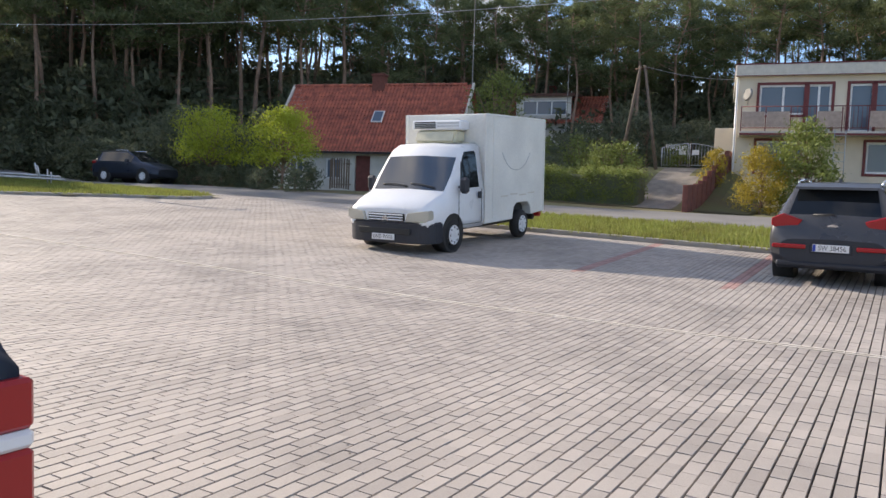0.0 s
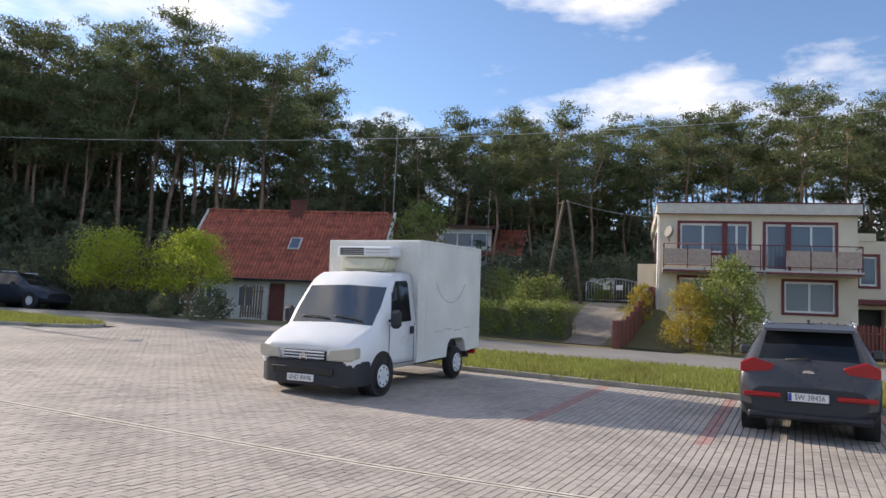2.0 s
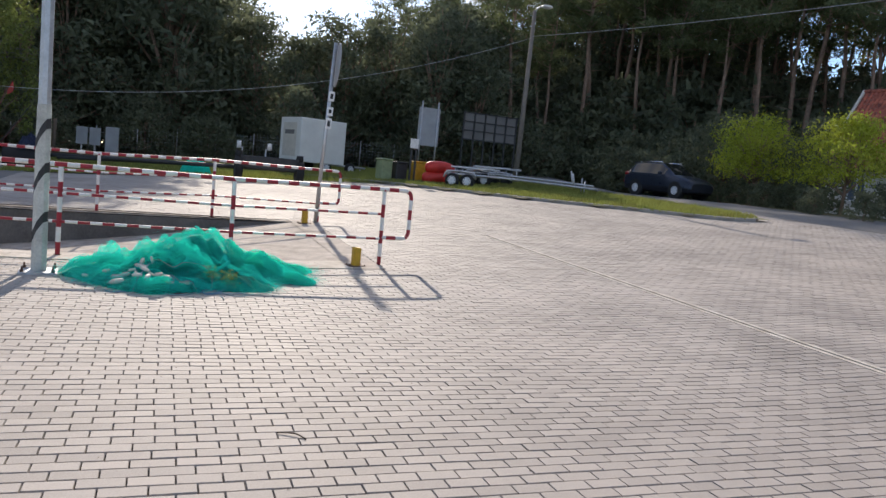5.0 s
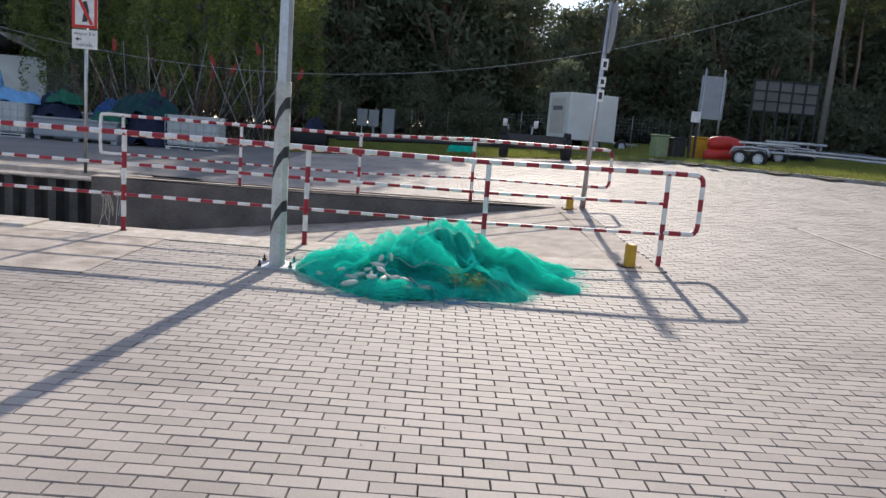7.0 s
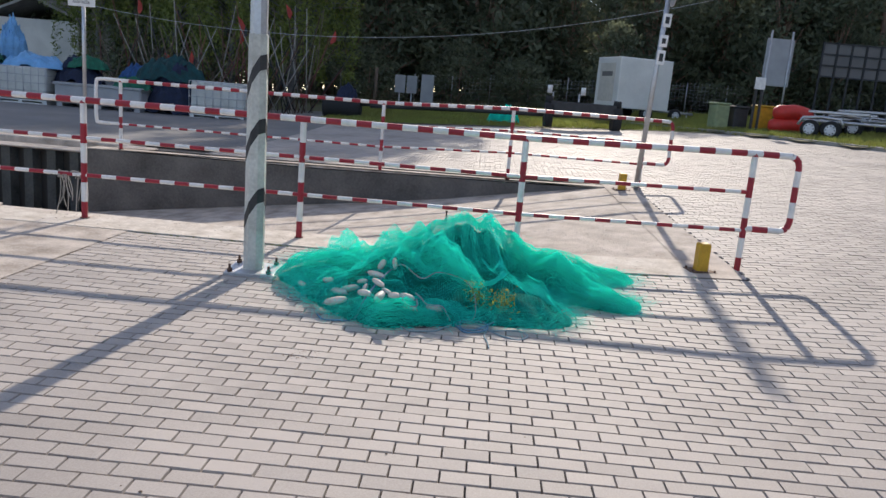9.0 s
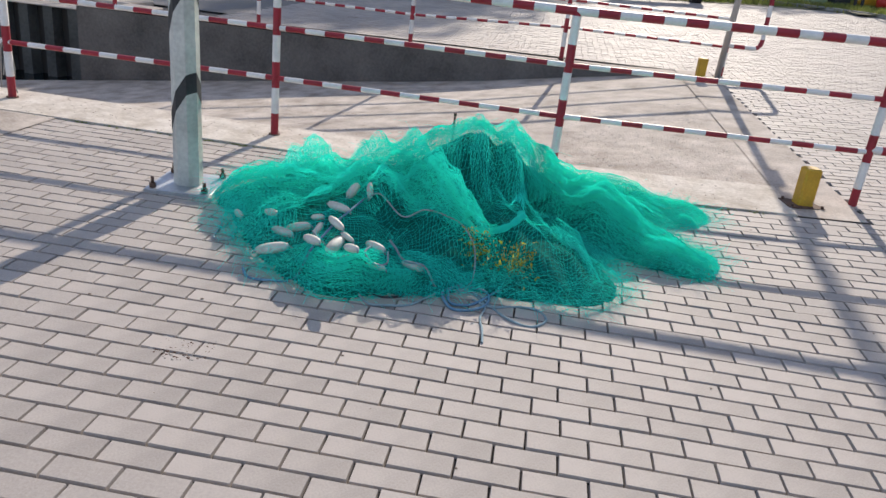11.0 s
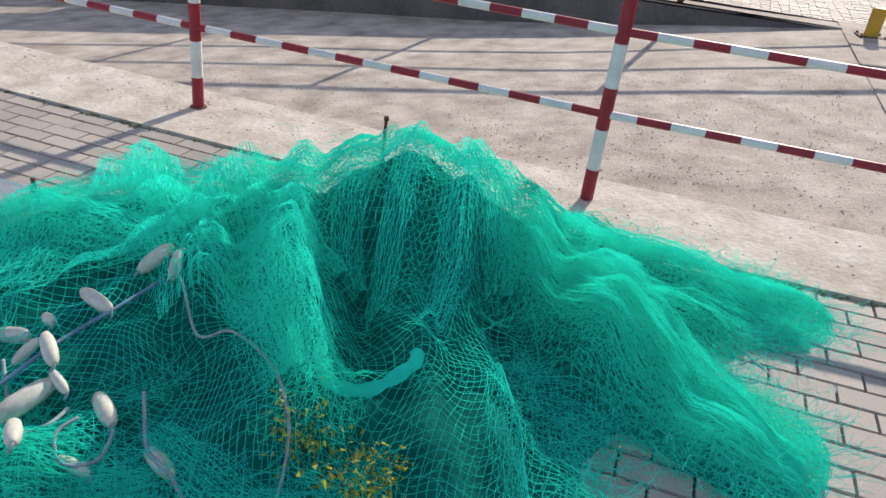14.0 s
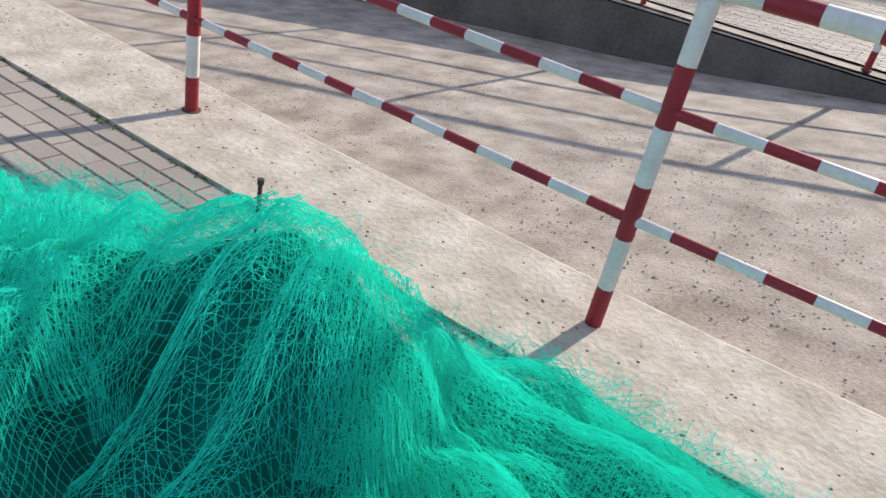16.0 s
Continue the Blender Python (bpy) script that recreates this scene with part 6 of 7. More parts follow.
xs, ys = np.arange(-20, -4.5, 0.5), np.arange(30, 46.5, 0.5)
verts = [(x, y, bank_z(x, y) + 0.006) for y in ys for x in xs]
w = len(xs)
faces = [(j * w + i, j * w + i + 1, (j + 1) * w + i + 1, (j + 1) * w + i) for j in range(len(ys) - 1) for i in range(w - 1)]
DRIVE = material("gravel_drive", (0.24, 0.21, 0.175), 1.0, spread=0.35, scale=2, fine=25, bump=0.6, depth=0.03)
idx = [1 if -9.9 < xs[i] + 0.1 * (ys[j] - 30) < -8.0 else 0 for j in range(len(ys) - 1) for i in range(w - 1)]
tagged(new("garden_bank", mesh("garden_bank", verts, faces, [SOIL, DRIVE], idx)), "sloping garden with a pale gravel drive", "garden", kind="structure")

r6 = random.Random(6)
hedge = thing("hedge", "clipped dense green hedge along the garden front", "hedge")
cl = [(r6.uniform(-17.0, -9.5), r6.choice([30.6, 31.9, r6.uniform(30.6, 31.9)]) + r6.uniform(-0.1, 0.1), 0) for _ in range(520)]
cl = [(x, y, ground_z(x, 31) + (r6.uniform(0.05, 1.35) if k % 3 else 1.3 + r6.uniform(-0.08, 0.1))) for k, (x, y, _) in enumerate(cl)]
o = new("foliage", leaf_mesh("hedge_leaves", cl, 34, 0.055, 0.13, LEAF_G, 3, 1.0))
o.parent = hedge
bm = bmesh.new()
box(bm, -17.0, -9.5, 30.7, 31.8, ground_z(-13, 31) - 0.2, ground_z(-13, 31) + 1.18, 0.1)
part("branch_core", bm, LEAF, hedge)


def bush(label, x, y, height, width, mat, seed, leaf=0.08, n=80, per=30, z=None, low=0.04):
    ob = broad_proto("bush", seed, height, width, mat, label, leaf, per, n, low=low, category="bush", group="garden bushes")
    ob.matrix_basis = Matrix.Translation((x, y, ground_z(x, y) if z is None else z))
    return ob


bush("yellow-green leafy bush beside the road", -31.4, 27.6, 3.9, 4.2, LEAF_Y, 71, 0.06, 120, 70, low=0.36)
bush("yellow-green leafy bush before the cottage", -26.4, 27.6, 3.7, 3.7, LEAF_Y, 72, 0.06, 110, 70, low=0.36)
bush("dark green bush behind the road", -35.6, 29.4, 4.2, 4.6, LEAF, 73, 0.1, 110, 30)
bush("dark green bush behind the road", -30.2, 30.2, 4.0, 3.4, LEAF, 74, 0.1, 110, 30)
bush("golden autumn bush in the front garden", -4.85, 31.2, 2.5, 1.8, LEAF_GOLD, 75, 0.045, 100, 55)
bush("grey-green bush in front of the house", -3.35, 31.7, 3.5, 2.4, LEAF_G, 76, 0.06, 120, 60)
bush("tall green bush beside the fence", 4.9, 32.0, 4.6, 3.4, LEAF_G, 77, 0.07, 130, 60)
bush("golden bush beside the drive", -7.2, 34.0, 1.5, 1.2, LEAF_GOLD, 78, 0.05, 50, 30, bank_z(-7.3, 34))
for k in range(16):
    bx, by = r6.uniform(-18, -10.4), r6.uniform(33, 38)
    bush("mixed green garden shrub on the bank", bx, by, r6.uniform(1.1, 2.0), r6.uniform(1.4, 2.4), r6.choice([LEAF_G, LEAF_G, LEAF]), 80 + k, 0.06, 50, 30, bank_z(bx, by) - 0.1)
for k in range(5):
    bx, by = -17.5 + 2.3 * k + r6.uniform(-0.5, 0.5), 43 + r6.uniform(-1, 2)
    bush("tall dark shrub behind the garden", bx, by, r6.uniform(3.0, 4.2), r6.uniform(3, 4), LEAF, 100 + k, 0.1, 90, 30, bank_z(bx, by) - 0.1)
bush("dark fruit tree beside the cottage", -21.6, 41.0, 7.2, 4.4, LEAF_G, 110, 0.1, 120, 32)
WHITEFLOWER = material("white_blossom", (0.7, 0.7, 0.66), 0.8, spread=0.1)
for bx, by in ((-11.9, 37.0), (-9.9, 37.4), (-9.5, 37.0)):
    f = bush("pale flowering garden shrub", bx, by, 1.1, 0.8, LEAF_G, 120, 0.05, 30, 20, bank_z(bx, by))
    o = new("blossom", leaf_mesh("blossom", [(r6.uniform(-0.3, 0.3), r6.uniform(-0.3, 0.3), 0.8 + r6.uniform(-0.1, 0.3)) for _ in range(14)], 12, 0.05, 0.07, WHITEFLOWER, 5))
    o.parent = f

gate = thing("gate", "double arched metal gate across the drive", "gate", pose(-9.05, 37.0, bank_z(-9.0, 37.0), 0, 0, 8))
for s in (-1, 1):
    bm = bmesh.new()
    rod(bm, (s * 0.04, 0, 0.05), (s * 0.04, 0, 1.15), 0.025, seg=6)
    rod(bm, (s * 1.25, 0, 0.05), (s * 1.25, 0, 0.95), 0.03, seg=6)
    tube(bm, [(s * (0.04 + 1.21 * k / 6), 0, 1.15 - 0.2 * (k / 6) ** 2) for k in range(7)], 0.02, 5)
    rod(bm, (s * 0.04, 0, 0.12), (s * 1.25, 0, 0.12), 0.02, seg=5)
    lf = part("gate_leaf", bm, STEEL, gate)
    for k in range(8):
        bm = bmesh.new()
        x = s * (0.16 + k * 0.14)
        rod(bm, (x, 0, 0.12), (x, 0, 1.12 - 0.2 * (abs(x) / 1.25) ** 2), 0.012, seg=4)
        part("bar", bm, STEEL, lf)
    bm = bmesh.new()
    box(bm, s * 0.3 - 0.16, s * 0.3 + 0.16, -0.03, -0.01, 0.62, 0.85)
    part("sign_plate", bm, WHITE, lf)
bm = bmesh.new()
for k in range(10):
    y0 = 29.4 + k * 0.7
    box(bm, -7.35 + 0.02 * k, -7.15 + 0.02 * k, y0, y0 + 0.7, bank_z(-7.4, y0) - 0.4, bank_z(-7.4, y0) + 1.0, 0.01)
tagged(part("garden_wall", bm, material("red_brown_block_wall", (0.20, 0.075, 0.06), 0.9, spread=0.3, scale=4), None), "low red-brown garden wall beside the drive", "wall", kind="structure")
bm = bmesh.new()
box(bm, -8.0, -6.9, 37.4, 38.4, 2.5, 5.0, 0.02)
tagged(part("gate_shed", bm, RENDER, None), "small cream rendered shed beside the gate", "shed")


def picket_fence(name, a, b, height, mat, label, step=0.13):
    f = thing(name, label, "fence", group="garden fences")
    a, b = Vector((*a, 0)), Vector((*b, 0))
    n = int((b - a).length / step)
    d = (b - a).normalized()
    turn = math.degrees(math.atan2(d.y, d.x))
    bm = bmesh.new()
    prism(bm, [(-0.042, 0.06), (0.042, 0.06), (0.042, height - 0.06), (0, height), (-0.042, height - 0.06)], -0.012, 0.012, "y")
    first = part("picket", bm, mat, f)
    for k in range(n):
        p = a.lerp(b, k / n)
        m = pose(p.x, p.y, ground_z(p.x, p.y) + r6.uniform(-0.03, 0.03), 0, r6.uniform(-1.5, 1.5), turn)
        if k == 0:
            first.matrix_basis = m
        else:
            c = new("picket", first.data)
            c.parent, c.matrix_basis = f, m
    for h in (0.3, height - 0.3):
        bm = bmesh.new()
        for k in range(6):
            p, q = a.lerp(b, k / 6), a.lerp(b, (k + 1) / 6)
            rod(bm, (p.x, p.y + 0.03, ground_z(p.x, p.y) + h), (q.x, q.y + 0.03, ground_z(q.x, q.y) + h), 0.025, seg=4)
        part("fence_rail", bm, mat, f)


picket_fence("picket_fence", (-0.6, 32.6), (3.6, 33.4), 1.35, WOOD_RED, "red-stained picket fence before the house")
picket_fence("picket_fence", (4.6, 30.8), (9.5, 31.8), 1.3, WOOD_RED, "red-stained picket fence along the road")
picket_fence("picket_fence", (-26.6, 31.5), (-25.5, 31.9), 1.7, WOOD, "dark weathered picket fence before the cottage")
picket_fence("picket_fence", (-22.6, 31.5), (-17.4, 32.4), 1.4, WOOD, "dark weathered picket fence beside the garden")

# ---- poles and lines ----
def line(name, label, pts, r=0.012):
    bm = bmesh.new()
    tube(bm, pts, r, 4)
    tagged(part(name, bm, STEEL, None), label, "cable")


def sag(a, b, drop, n=24):
    a, b = Vector(a), Vector(b)
    return [a.lerp(b, k / n) - Vector((0, 0, drop * 4 * (k / n) * (1 - k / n))) for k in range(n + 1)]


lamp = thing("street_lamp", "tall weathered concrete street lamp post with a short arm", "street lamp", pose(-36, 17.75, ground_z(-36, 17.75) - 0.2, 0, 0, 0))
bm = bmesh.new()
rod(bm, (0, 0, 0), (0.02, 0.1, 8.3), 0.14, 0.085, 10)
part("post", bm, material("brown_concrete_post", (0.20, 0.175, 0.15), 0.9, spread=0.2), lamp)
bm = bmesh.new()
tube(bm, smoothpath([(0.02, 0.1, 8.2), (0.2, 0.2, 8.42), (0.38, 0.32, 8.46)], 4), 0.035, 6)
part("arm", bm, STEEL, lamp)
bm = bmesh.new()
box(bm, 0.25, 0.55, 0.25, 0.75, 8.40, 8.53, 0.05)
part("lamp_head", bm, WHITE, lamp)
line("overhead_cable", "thin overhead cable sagging from the lamp post", sag((-36, 17.85, 8.3), (14, 36.2, 11.9), 1.3, 40))
up = thing("utility_pole", "round weathered wooden utility pole beside the road", "pole", pose(14, 36.2, ground_z(14, 36.2)))
bm = bmesh.new()
rod(bm, (0, 0, -0.3), (0, 0, 10.9), 0.13, 0.09, 8)
part("post", bm, WOOD, up)
bm = bmesh.new()
rod(bm, (0, 0, 10.7), (0, 0, 11.0), 0.05, seg=8)
part("insulator", bm, WHITE, up)
line("overhead_cable", "thin overhead cable to the quay", sag((-36, 17.8, 8.2), (-37, -16, 4.2), 2.6))
line("overhead_cable", "thin overhead cable over the front gardens", sag((-11.2, 36, 7.9), (-6.0, 37.4, 7.2), 0.25))
ap = thing("utility_pole", "weathered A-shaped wooden utility pole", "pole", pose(-11.2, 36, 0))
for dx in (-0.85, 0.85):
    bm = bmesh.new()
    rod(bm, (dx * 1.1, 0, bank_z(-11.2, 36) - 0.3), (dx * 0.12, 0, 7.9), 0.085, 0.065, 8)
    part("leg", bm, WOOD, ap)
bm = bmesh.new()
rod(bm, (-0.35, 0, 7.75), (0.35, 0, 7.75), 0.04, seg=6)
part("cross_arm", bm, RUST, ap)
fp = thing("flagpole", "tall thin pale flagpole with a furled flag", "flagpole", pose(-27.4, 48, ground_z(-27.4, 48)))
bm = bmesh.new()
rod(bm, (0, 0, -0.2), (0, 0, 14.6), 0.05, 0.025, 8)
part("pole", bm, KERB, fp)
bm = bmesh.new()
prism(bm, [(0.04, 14.4), (0.14, 13.6), (0.12, 12.6), (0.03, 12.2)], -0.03, 0.03, "y")
part("flag", bm, LEAF, fp, "dark furled flag")
fp2 = thing("flagpole", "thin white flagpole beside the far house", "flagpole", pose(-21.9, 52.5, ground_z(-21.9, 52.5)))
bm = bmesh.new()
rod(bm, (0, 0, -0.2), (0.1, 0, 10.8), 0.05, 0.025, 8)
part("pole", bm, KERB, fp2)
bm = bmesh.new()
prism(bm, [(0.05, 10.7), (0.16, 10.1), (0.14, 9.0), (0.02, 8.7)], -0.02, 0.02, "y")
part("flag", bm, WHITE, fp2)
car("parked_car", "dark car parked by the shrubs across the road", pose(-36.6, 24.9, ground_z(-36.6, 24.9), 0, 0, -82), NAVY)


# ---- the boat yard across the slipway ----
# sheet piling of the quay
bm = bmesh.new()
prof = []
for k in range(24):
    y = QUAY - 0.1 - k * 0.45
    prof += [(-21.0, y), (-21.0, y - 0.17), (-21.22, y - 0.24), (-21.22, y - 0.40)]
top_v = [bm.verts.new((x, y, -0.12)) for x, y in prof]
low_v = [bm.verts.new((x, y, -2.4)) for x, y in prof]
for k in range(len(prof) - 1):
    bm.faces.new((top_v[k], top_v[k + 1], low_v[k + 1], low_v[k]))
bmesh.ops.recalc_face_normals(bm, faces=bm.faces)
tagged(part("sheet_piling", bm, material("rusted_sheet_pile", (0.10, 0.105, 0.10), 0.8, 0.2, spread=0.45, scale=2, fine=20), None), "rusting grey sheet-pile quay wall above the water", "quay wall", kind="structure")
bm = bmesh.new()
box(bm, -21.75, -20.93, -15, QUAY, -0.16, 0.06, 0.02)
box(bm, -20.93, SLIP[0] - 0.36, QUAY - 0.0, QUAY + 0.6, -2.4, 0.06, 0.02)
tagged(part("quay_cap", bm, CONCRETE, None), "pale concrete cap of the quay", "quay", kind="structure")
bm = bmesh.new()
box(bm, -21.4, -21.2, -15, QUAY - 0.5, -2.4, -0.16)
tagged(part("quay_backing", bm, INK, None), "dark backing behind the sheet piling", "quay wall", kind="structure")
sheet("quay_road", [((-40, QUAY + 1.5), (-21.7, QUAY + 1.5)), ((-40, -8), (-21.7, -8)), ((-40, -16), (-21.7, -16)), ((-40, -40), (-21.7, -40))], ASPHALT, "dusty asphalt quay surface", "pavement", 0.0)
sheet("yard_grass", [((-60, -3.4), (-34.2, -3.4)), ((-60, 2), (-33.6, 2)), ((-60, 8), (-33.6, 8)), ((-60, 12), (-33, 11)), ((-60, 20), (-34, 20))], SOIL, "grassy ground beyond the paving", "grass", 0.012)
grass("yard_grass_blades", lambda x, y: x < -33.8 or y > 11 and x < -32.5, -48, -32.5, -3.2, 19.5, 34000, 0.13, "rough sunlit grass round the boat trailers", 0.02)

IBCW = material("milky_ibc_plastic", (0.66, 0.67, 0.63), 0.55, spread=0.15, scale=2, fine=20, trans=0.2)
NET_B = material("blue_net_mass", (0.02, 0.08, 0.22), 0.85, spread=0.5, scale=6, fine=60, bump=0.8, depth=0.05)
NET_D = material("dark_net_mass", (0.012, 0.02, 0.05), 0.85, spread=0.5, scale=6, fine=60, bump=0.8, depth=0.05)
NET_G = material("green_net_bundle", (0.008, 0.12, 0.07), 0.85, spread=0.5, scale=6, fine=60, bump=0.8, depth=0.05)
TARP = material("pale_blue_tarpaulin", (0.14, 0.36, 0.62), 0.5, spread=0.25, scale=3, fine=20)
TUB = material("grey_fish_tub", (0.34, 0.35, 0.36), 0.6, spread=0.15, scale=2)
TUB_B = material("blue_fish_tub", (0.05, 0.14, 0.30), 0.6, spread=0.2, scale=2)


def ibc(x, y, turn):
    t = thing("ibc_container", "milky plastic liquid container in a steel cage on a pallet", "container", pose(x, y, ground_z(x, y), 0, 0, turn), group="liquid containers")
    bm = bmesh.new()
    box(bm, -0.48, 0.48, -0.90, 0.90, 0.16, 1.22, 0.06)
    part("tank", bm, IBCW, t)
    bm = bmesh.new()
    for z in (0.0, 0.10):
        box(bm, -0.5, 0.5, -0.93, 0.93, z, z + 0.04)
    for yy in (-0.85, 0.0, 0.85):
        box(bm, -0.5, 0.5, yy - 0.07, yy + 0.07, 0.04, 0.10)
    part("pallet", bm, STEEL, t)
    for z in (0.20, 0.44, 0.70, 0.96, 1.20):
        bm = bmesh.new()
        tube(bm, [(-0.51, -0.94, z), (0.51, -0.94, z), (0.51, 0.94, z), (-0.51, 0.94, z)], 0.012, 5, True)
        part("cage_hoop", bm, STEEL, t)
    for k in range(8):
        yy = -0.94 + 1.88 * k / 7
        bm = bmesh.new()
        rod(bm, (0.52, yy, 0.14), (0.52, yy, 1.22), 0.012, seg=5)
        part("cage_bar", bm, STEEL, t)


def tub(x, y, turn, l, h, mat, label):
    t = thing("fish_tub", label, "tub", pose(x, y, ground_z(x, y), 0, 0, turn), group="fish tubs")
    bm = bmesh.new()
    box(bm, -0.55, 0.55, -l / 2, l / 2, 0.12, h, 0.05)
    for yy in (-l / 2 + 0.15, 0, l / 2 - 0.15):
        box(bm, -0.5, 0.5, yy - 0.1, yy + 0.1, 0, 0.12)
    part("shell", bm, mat, t)
    bm = bmesh.new()
    box(bm, -0.60, 0.60, -l / 2 - 0.04, l / 2 + 0.04, h - 0.08, h + 0.01, 0.02)
    part("rim", bm, mat, t)


def bundle(x, y, z, w, l, h, mat, seed, label):
    """A slumped heap of netting: a low dome with folds."""
    verts, faces = [], []
    n, m = 26, 34
    for j in range(m + 1):
        for i in range(n + 1):
            u, v = i / n * 2 - 1, j / m * 2 - 1
            r = min(1.0, math.hypot(u * 0.98, v * 0.98))
            hh = h * max(0, 1 - r ** 2.4) ** 0.6 * (1 + 0.4 * noise.noise((u * 2.5 + seed, v * 2.5, 0)) + 0.35 * noise.noise((u * 7 + seed, v * 7, 3))) + 0.05 * h * math.sin(7 * u + 5 * noise.noise((v * 2, seed, 0)))
            verts.append((x + u * w / 2 * (1 + 0.12 * noise.noise((v * 3, seed, 1))), y + v * l / 2 * (1 + 0.1 * noise.noise((u * 3, seed, 2))), z + max(0, hh)))
    for j in range(m):
        for i in range(n):
            a = j * (n + 1) + i
            faces.append((a, a + 1, a + n + 2, a + n + 1))
    ob = new("netting", mesh("netting", verts, faces, mat, smooth=True))
    return tagged(ob, label, "net bundle", "stored nets")


ibc(-32.6, -13.0, 0)
ibc(-32.4, -6.15, 0)
tub(-32.8, -10.4, 0, 3.0, 0.80, TUB, "grey insulated fish tub standing on the quay")
tub(-33.0, -15.6, 0, 2.8, 1.25, TUB_B, "blue fish tub standing on the quay")
tub(-35.2, -10.6, 0, 3.2, 1.0, TUB, "grey insulated fish tub behind the others")
bundle(-33.0, -11.4, 0.78, 1.2, 1.7, 0.75, NET_D, 3, "dark blue net bundle in a fish tub")
bundle(-33.0, -11.1, 1.30, 1.0, 1.4, 0.40, NET_G, 4, "green net bundle piled on a tub")
bundle(-32.7, -9.4, 0.75, 1.0, 1.3, 0.35, NET_G, 5, "green net bundle spilling from a tub")
bundle(-33.4, -8.2, 0.0, 1.6, 2.3, 1.45, NET_D, 6, "tall black net bundle on the quay")
bundle(-33.6, -8.4, 1.1, 1.5, 2.4, 0.75, material("dark_teal_net", (0.005, 0.05, 0.055), 0.85, spread=0.5, scale=6, fine=60, bump=0.8, depth=0.05), 7, "dark green net bundle on top of black netting")
bundle(-34.6, -9.8, 0.9, 1.2, 2.0, 0.6, NET_B, 8, "blue net bundle in a fish tub")
bundle(-32.9, -12.9, 1.2, 1.3, 2.2, 0.42, TARP, 9, "pale blue tarpaulin bundle on a container")
bundle(-33.2, -15.6, 1.25, 1.4, 2.6, 0.8, NET_G, 10, "green net bundle on a blue tub")
bundle(-34.8, -14.9, 1.3, 1.1, 1.0, 1.3, TARP, 11, "bright blue bundled tarpaulin")
bundle(-35.5, 3.4, ground_z(-35.5, 3.4), 1.0, 1.2, 0.55, NET, 12, "small bright green net bundle on the grass")

# marker-buoy poles with flags
FLAGRED = material("faded_red_cloth", (0.38, 0.05, 0.035), 0.8, spread=0.3)
for k in range(120):
    y = -12.5 + 8.0 * r6.random()
    x = -36.5 - 2.5 * r6.random()
    t = thing("marker_pole", "slim leaning marker pole for fishing nets", "marker pole", pose(x, y, ground_z(x, y), r6.uniform(-38, 30), r6.uniform(-14, 14), 0), group="marker poles")
    h = r6.uniform(2.2, 4.4)
    bm = bmesh.new()
    rod(bm, (0, 0, 0), (0, 0, h), 0.022, 0.014, 5)
    part("stick", bm, r6.choice([WOOD, KERB, RUST, BLACK, WOOD_RED]), t)
    if k % 12 == 0:
        bm = bmesh.new()
        prism(bm, [(0.0, h - 0.02), (0.15, h - 0.22), (0.19, h - 0.42), (0.07, h - 0.62), (0.0, h - 0.5)], -0.012, 0.012)
        part("flag", bm, FLAGRED if k % 5 else BLACK, t, "limp flag")

# drooping birches over the stores
for bx, by, hh, sd in ((-43, -9.5, 11, 1), (-46, -13.5, 12, 2), (-41.5, -6.2, 9.0, 3), (-47, -18, 12, 4)):
    t = thing("birch_tree", "birch with long drooping yellow-green twigs", "tree", pose(bx, by, ground_z(bx, by)), group="birches")
    rr = random.Random(sd)
    bm = bmesh.new()
    tube(bm, [(0, 0, -0.3), (0.1, 0.1, hh * 0.35), (0.0, 0.3, hh * 0.7), (0.2, 0.2, hh)], [0.2, 0.15, 0.09, 0.02], 8)
    cl = []
    for k in range(110):
        z = hh * rr.uniform(0.30, 1.0)
        a, reach = rr.uniform(0, 6.283), rr.uniform(1.0, 3.2)
        tip = Vector((math.cos(a) * reach, math.sin(a) * reach, z + 0.4))
        tube(bm, [(0.05, 0.15, z - 0.5), (tip.x * 0.6, tip.y * 0.6, z + 0.3), tuple(tip)], [0.03, 0.02, 0.008], 4)
        ln = rr.uniform(1.0, 3.6)
        for j in range(int(ln * 5)):
            cl.append((tip.x + rr.uniform(-0.12, 0.12), tip.y + rr.uniform(-0.12, 0.12), max(1.6, tip.z - j * 0.2)))
    part("trunk", bm, material("birch_bark", (0.16, 0.15, 0.14), 0.8, spread=0.5, scale=3) if sd == 1 else bpy.data.materials["birch_bark"], t)
    o = new("hanging_leaves", leaf_mesh("hanging_leaves", cl, 15, 0.085, 0.14, LEAF_G, sd, 1.4))
    o.parent = t
for k, (bx, by, hh, ww) in enumerate(((-50, -4, 3.0, 4.0), (-52, 1.0, 3.4, 4.2), (-51, 4.5, 2.6, 3.6), (-49, -8, 3.5, 4.5), (-44, -11, 3.0, 4.5), (-45, -15, 3.6, 5), (-45, 8.8, 4.2, 2.6))):
    bush("dark bush at the edge of the yard", bx, by, hh, ww, LEAF, 140 + k, 0.1, 90, 30)

# pale store behind the stacks of gear
sh = thing("store_shed", "pale rendered store shed behind the fishing gear", "shed", pose(-50, -22, ground_z(-50, -22)))
bm = bmesh.new()
box(bm, -2.0, 2.0, -2.6, 2.4, -0.2, 3.6, 0.02)
part("shed_body", bm, RENDER_W, sh)
bm = bmesh.new()
prism(bm, [(-2.9, 3.55), (-0.1, 4.7), (2.7, 3.55), (2.7, 3.68), (-0.1, 4.84), (-2.9, 3.68)], -2.2, 2.2)
part("roof", bm, KERB, sh)

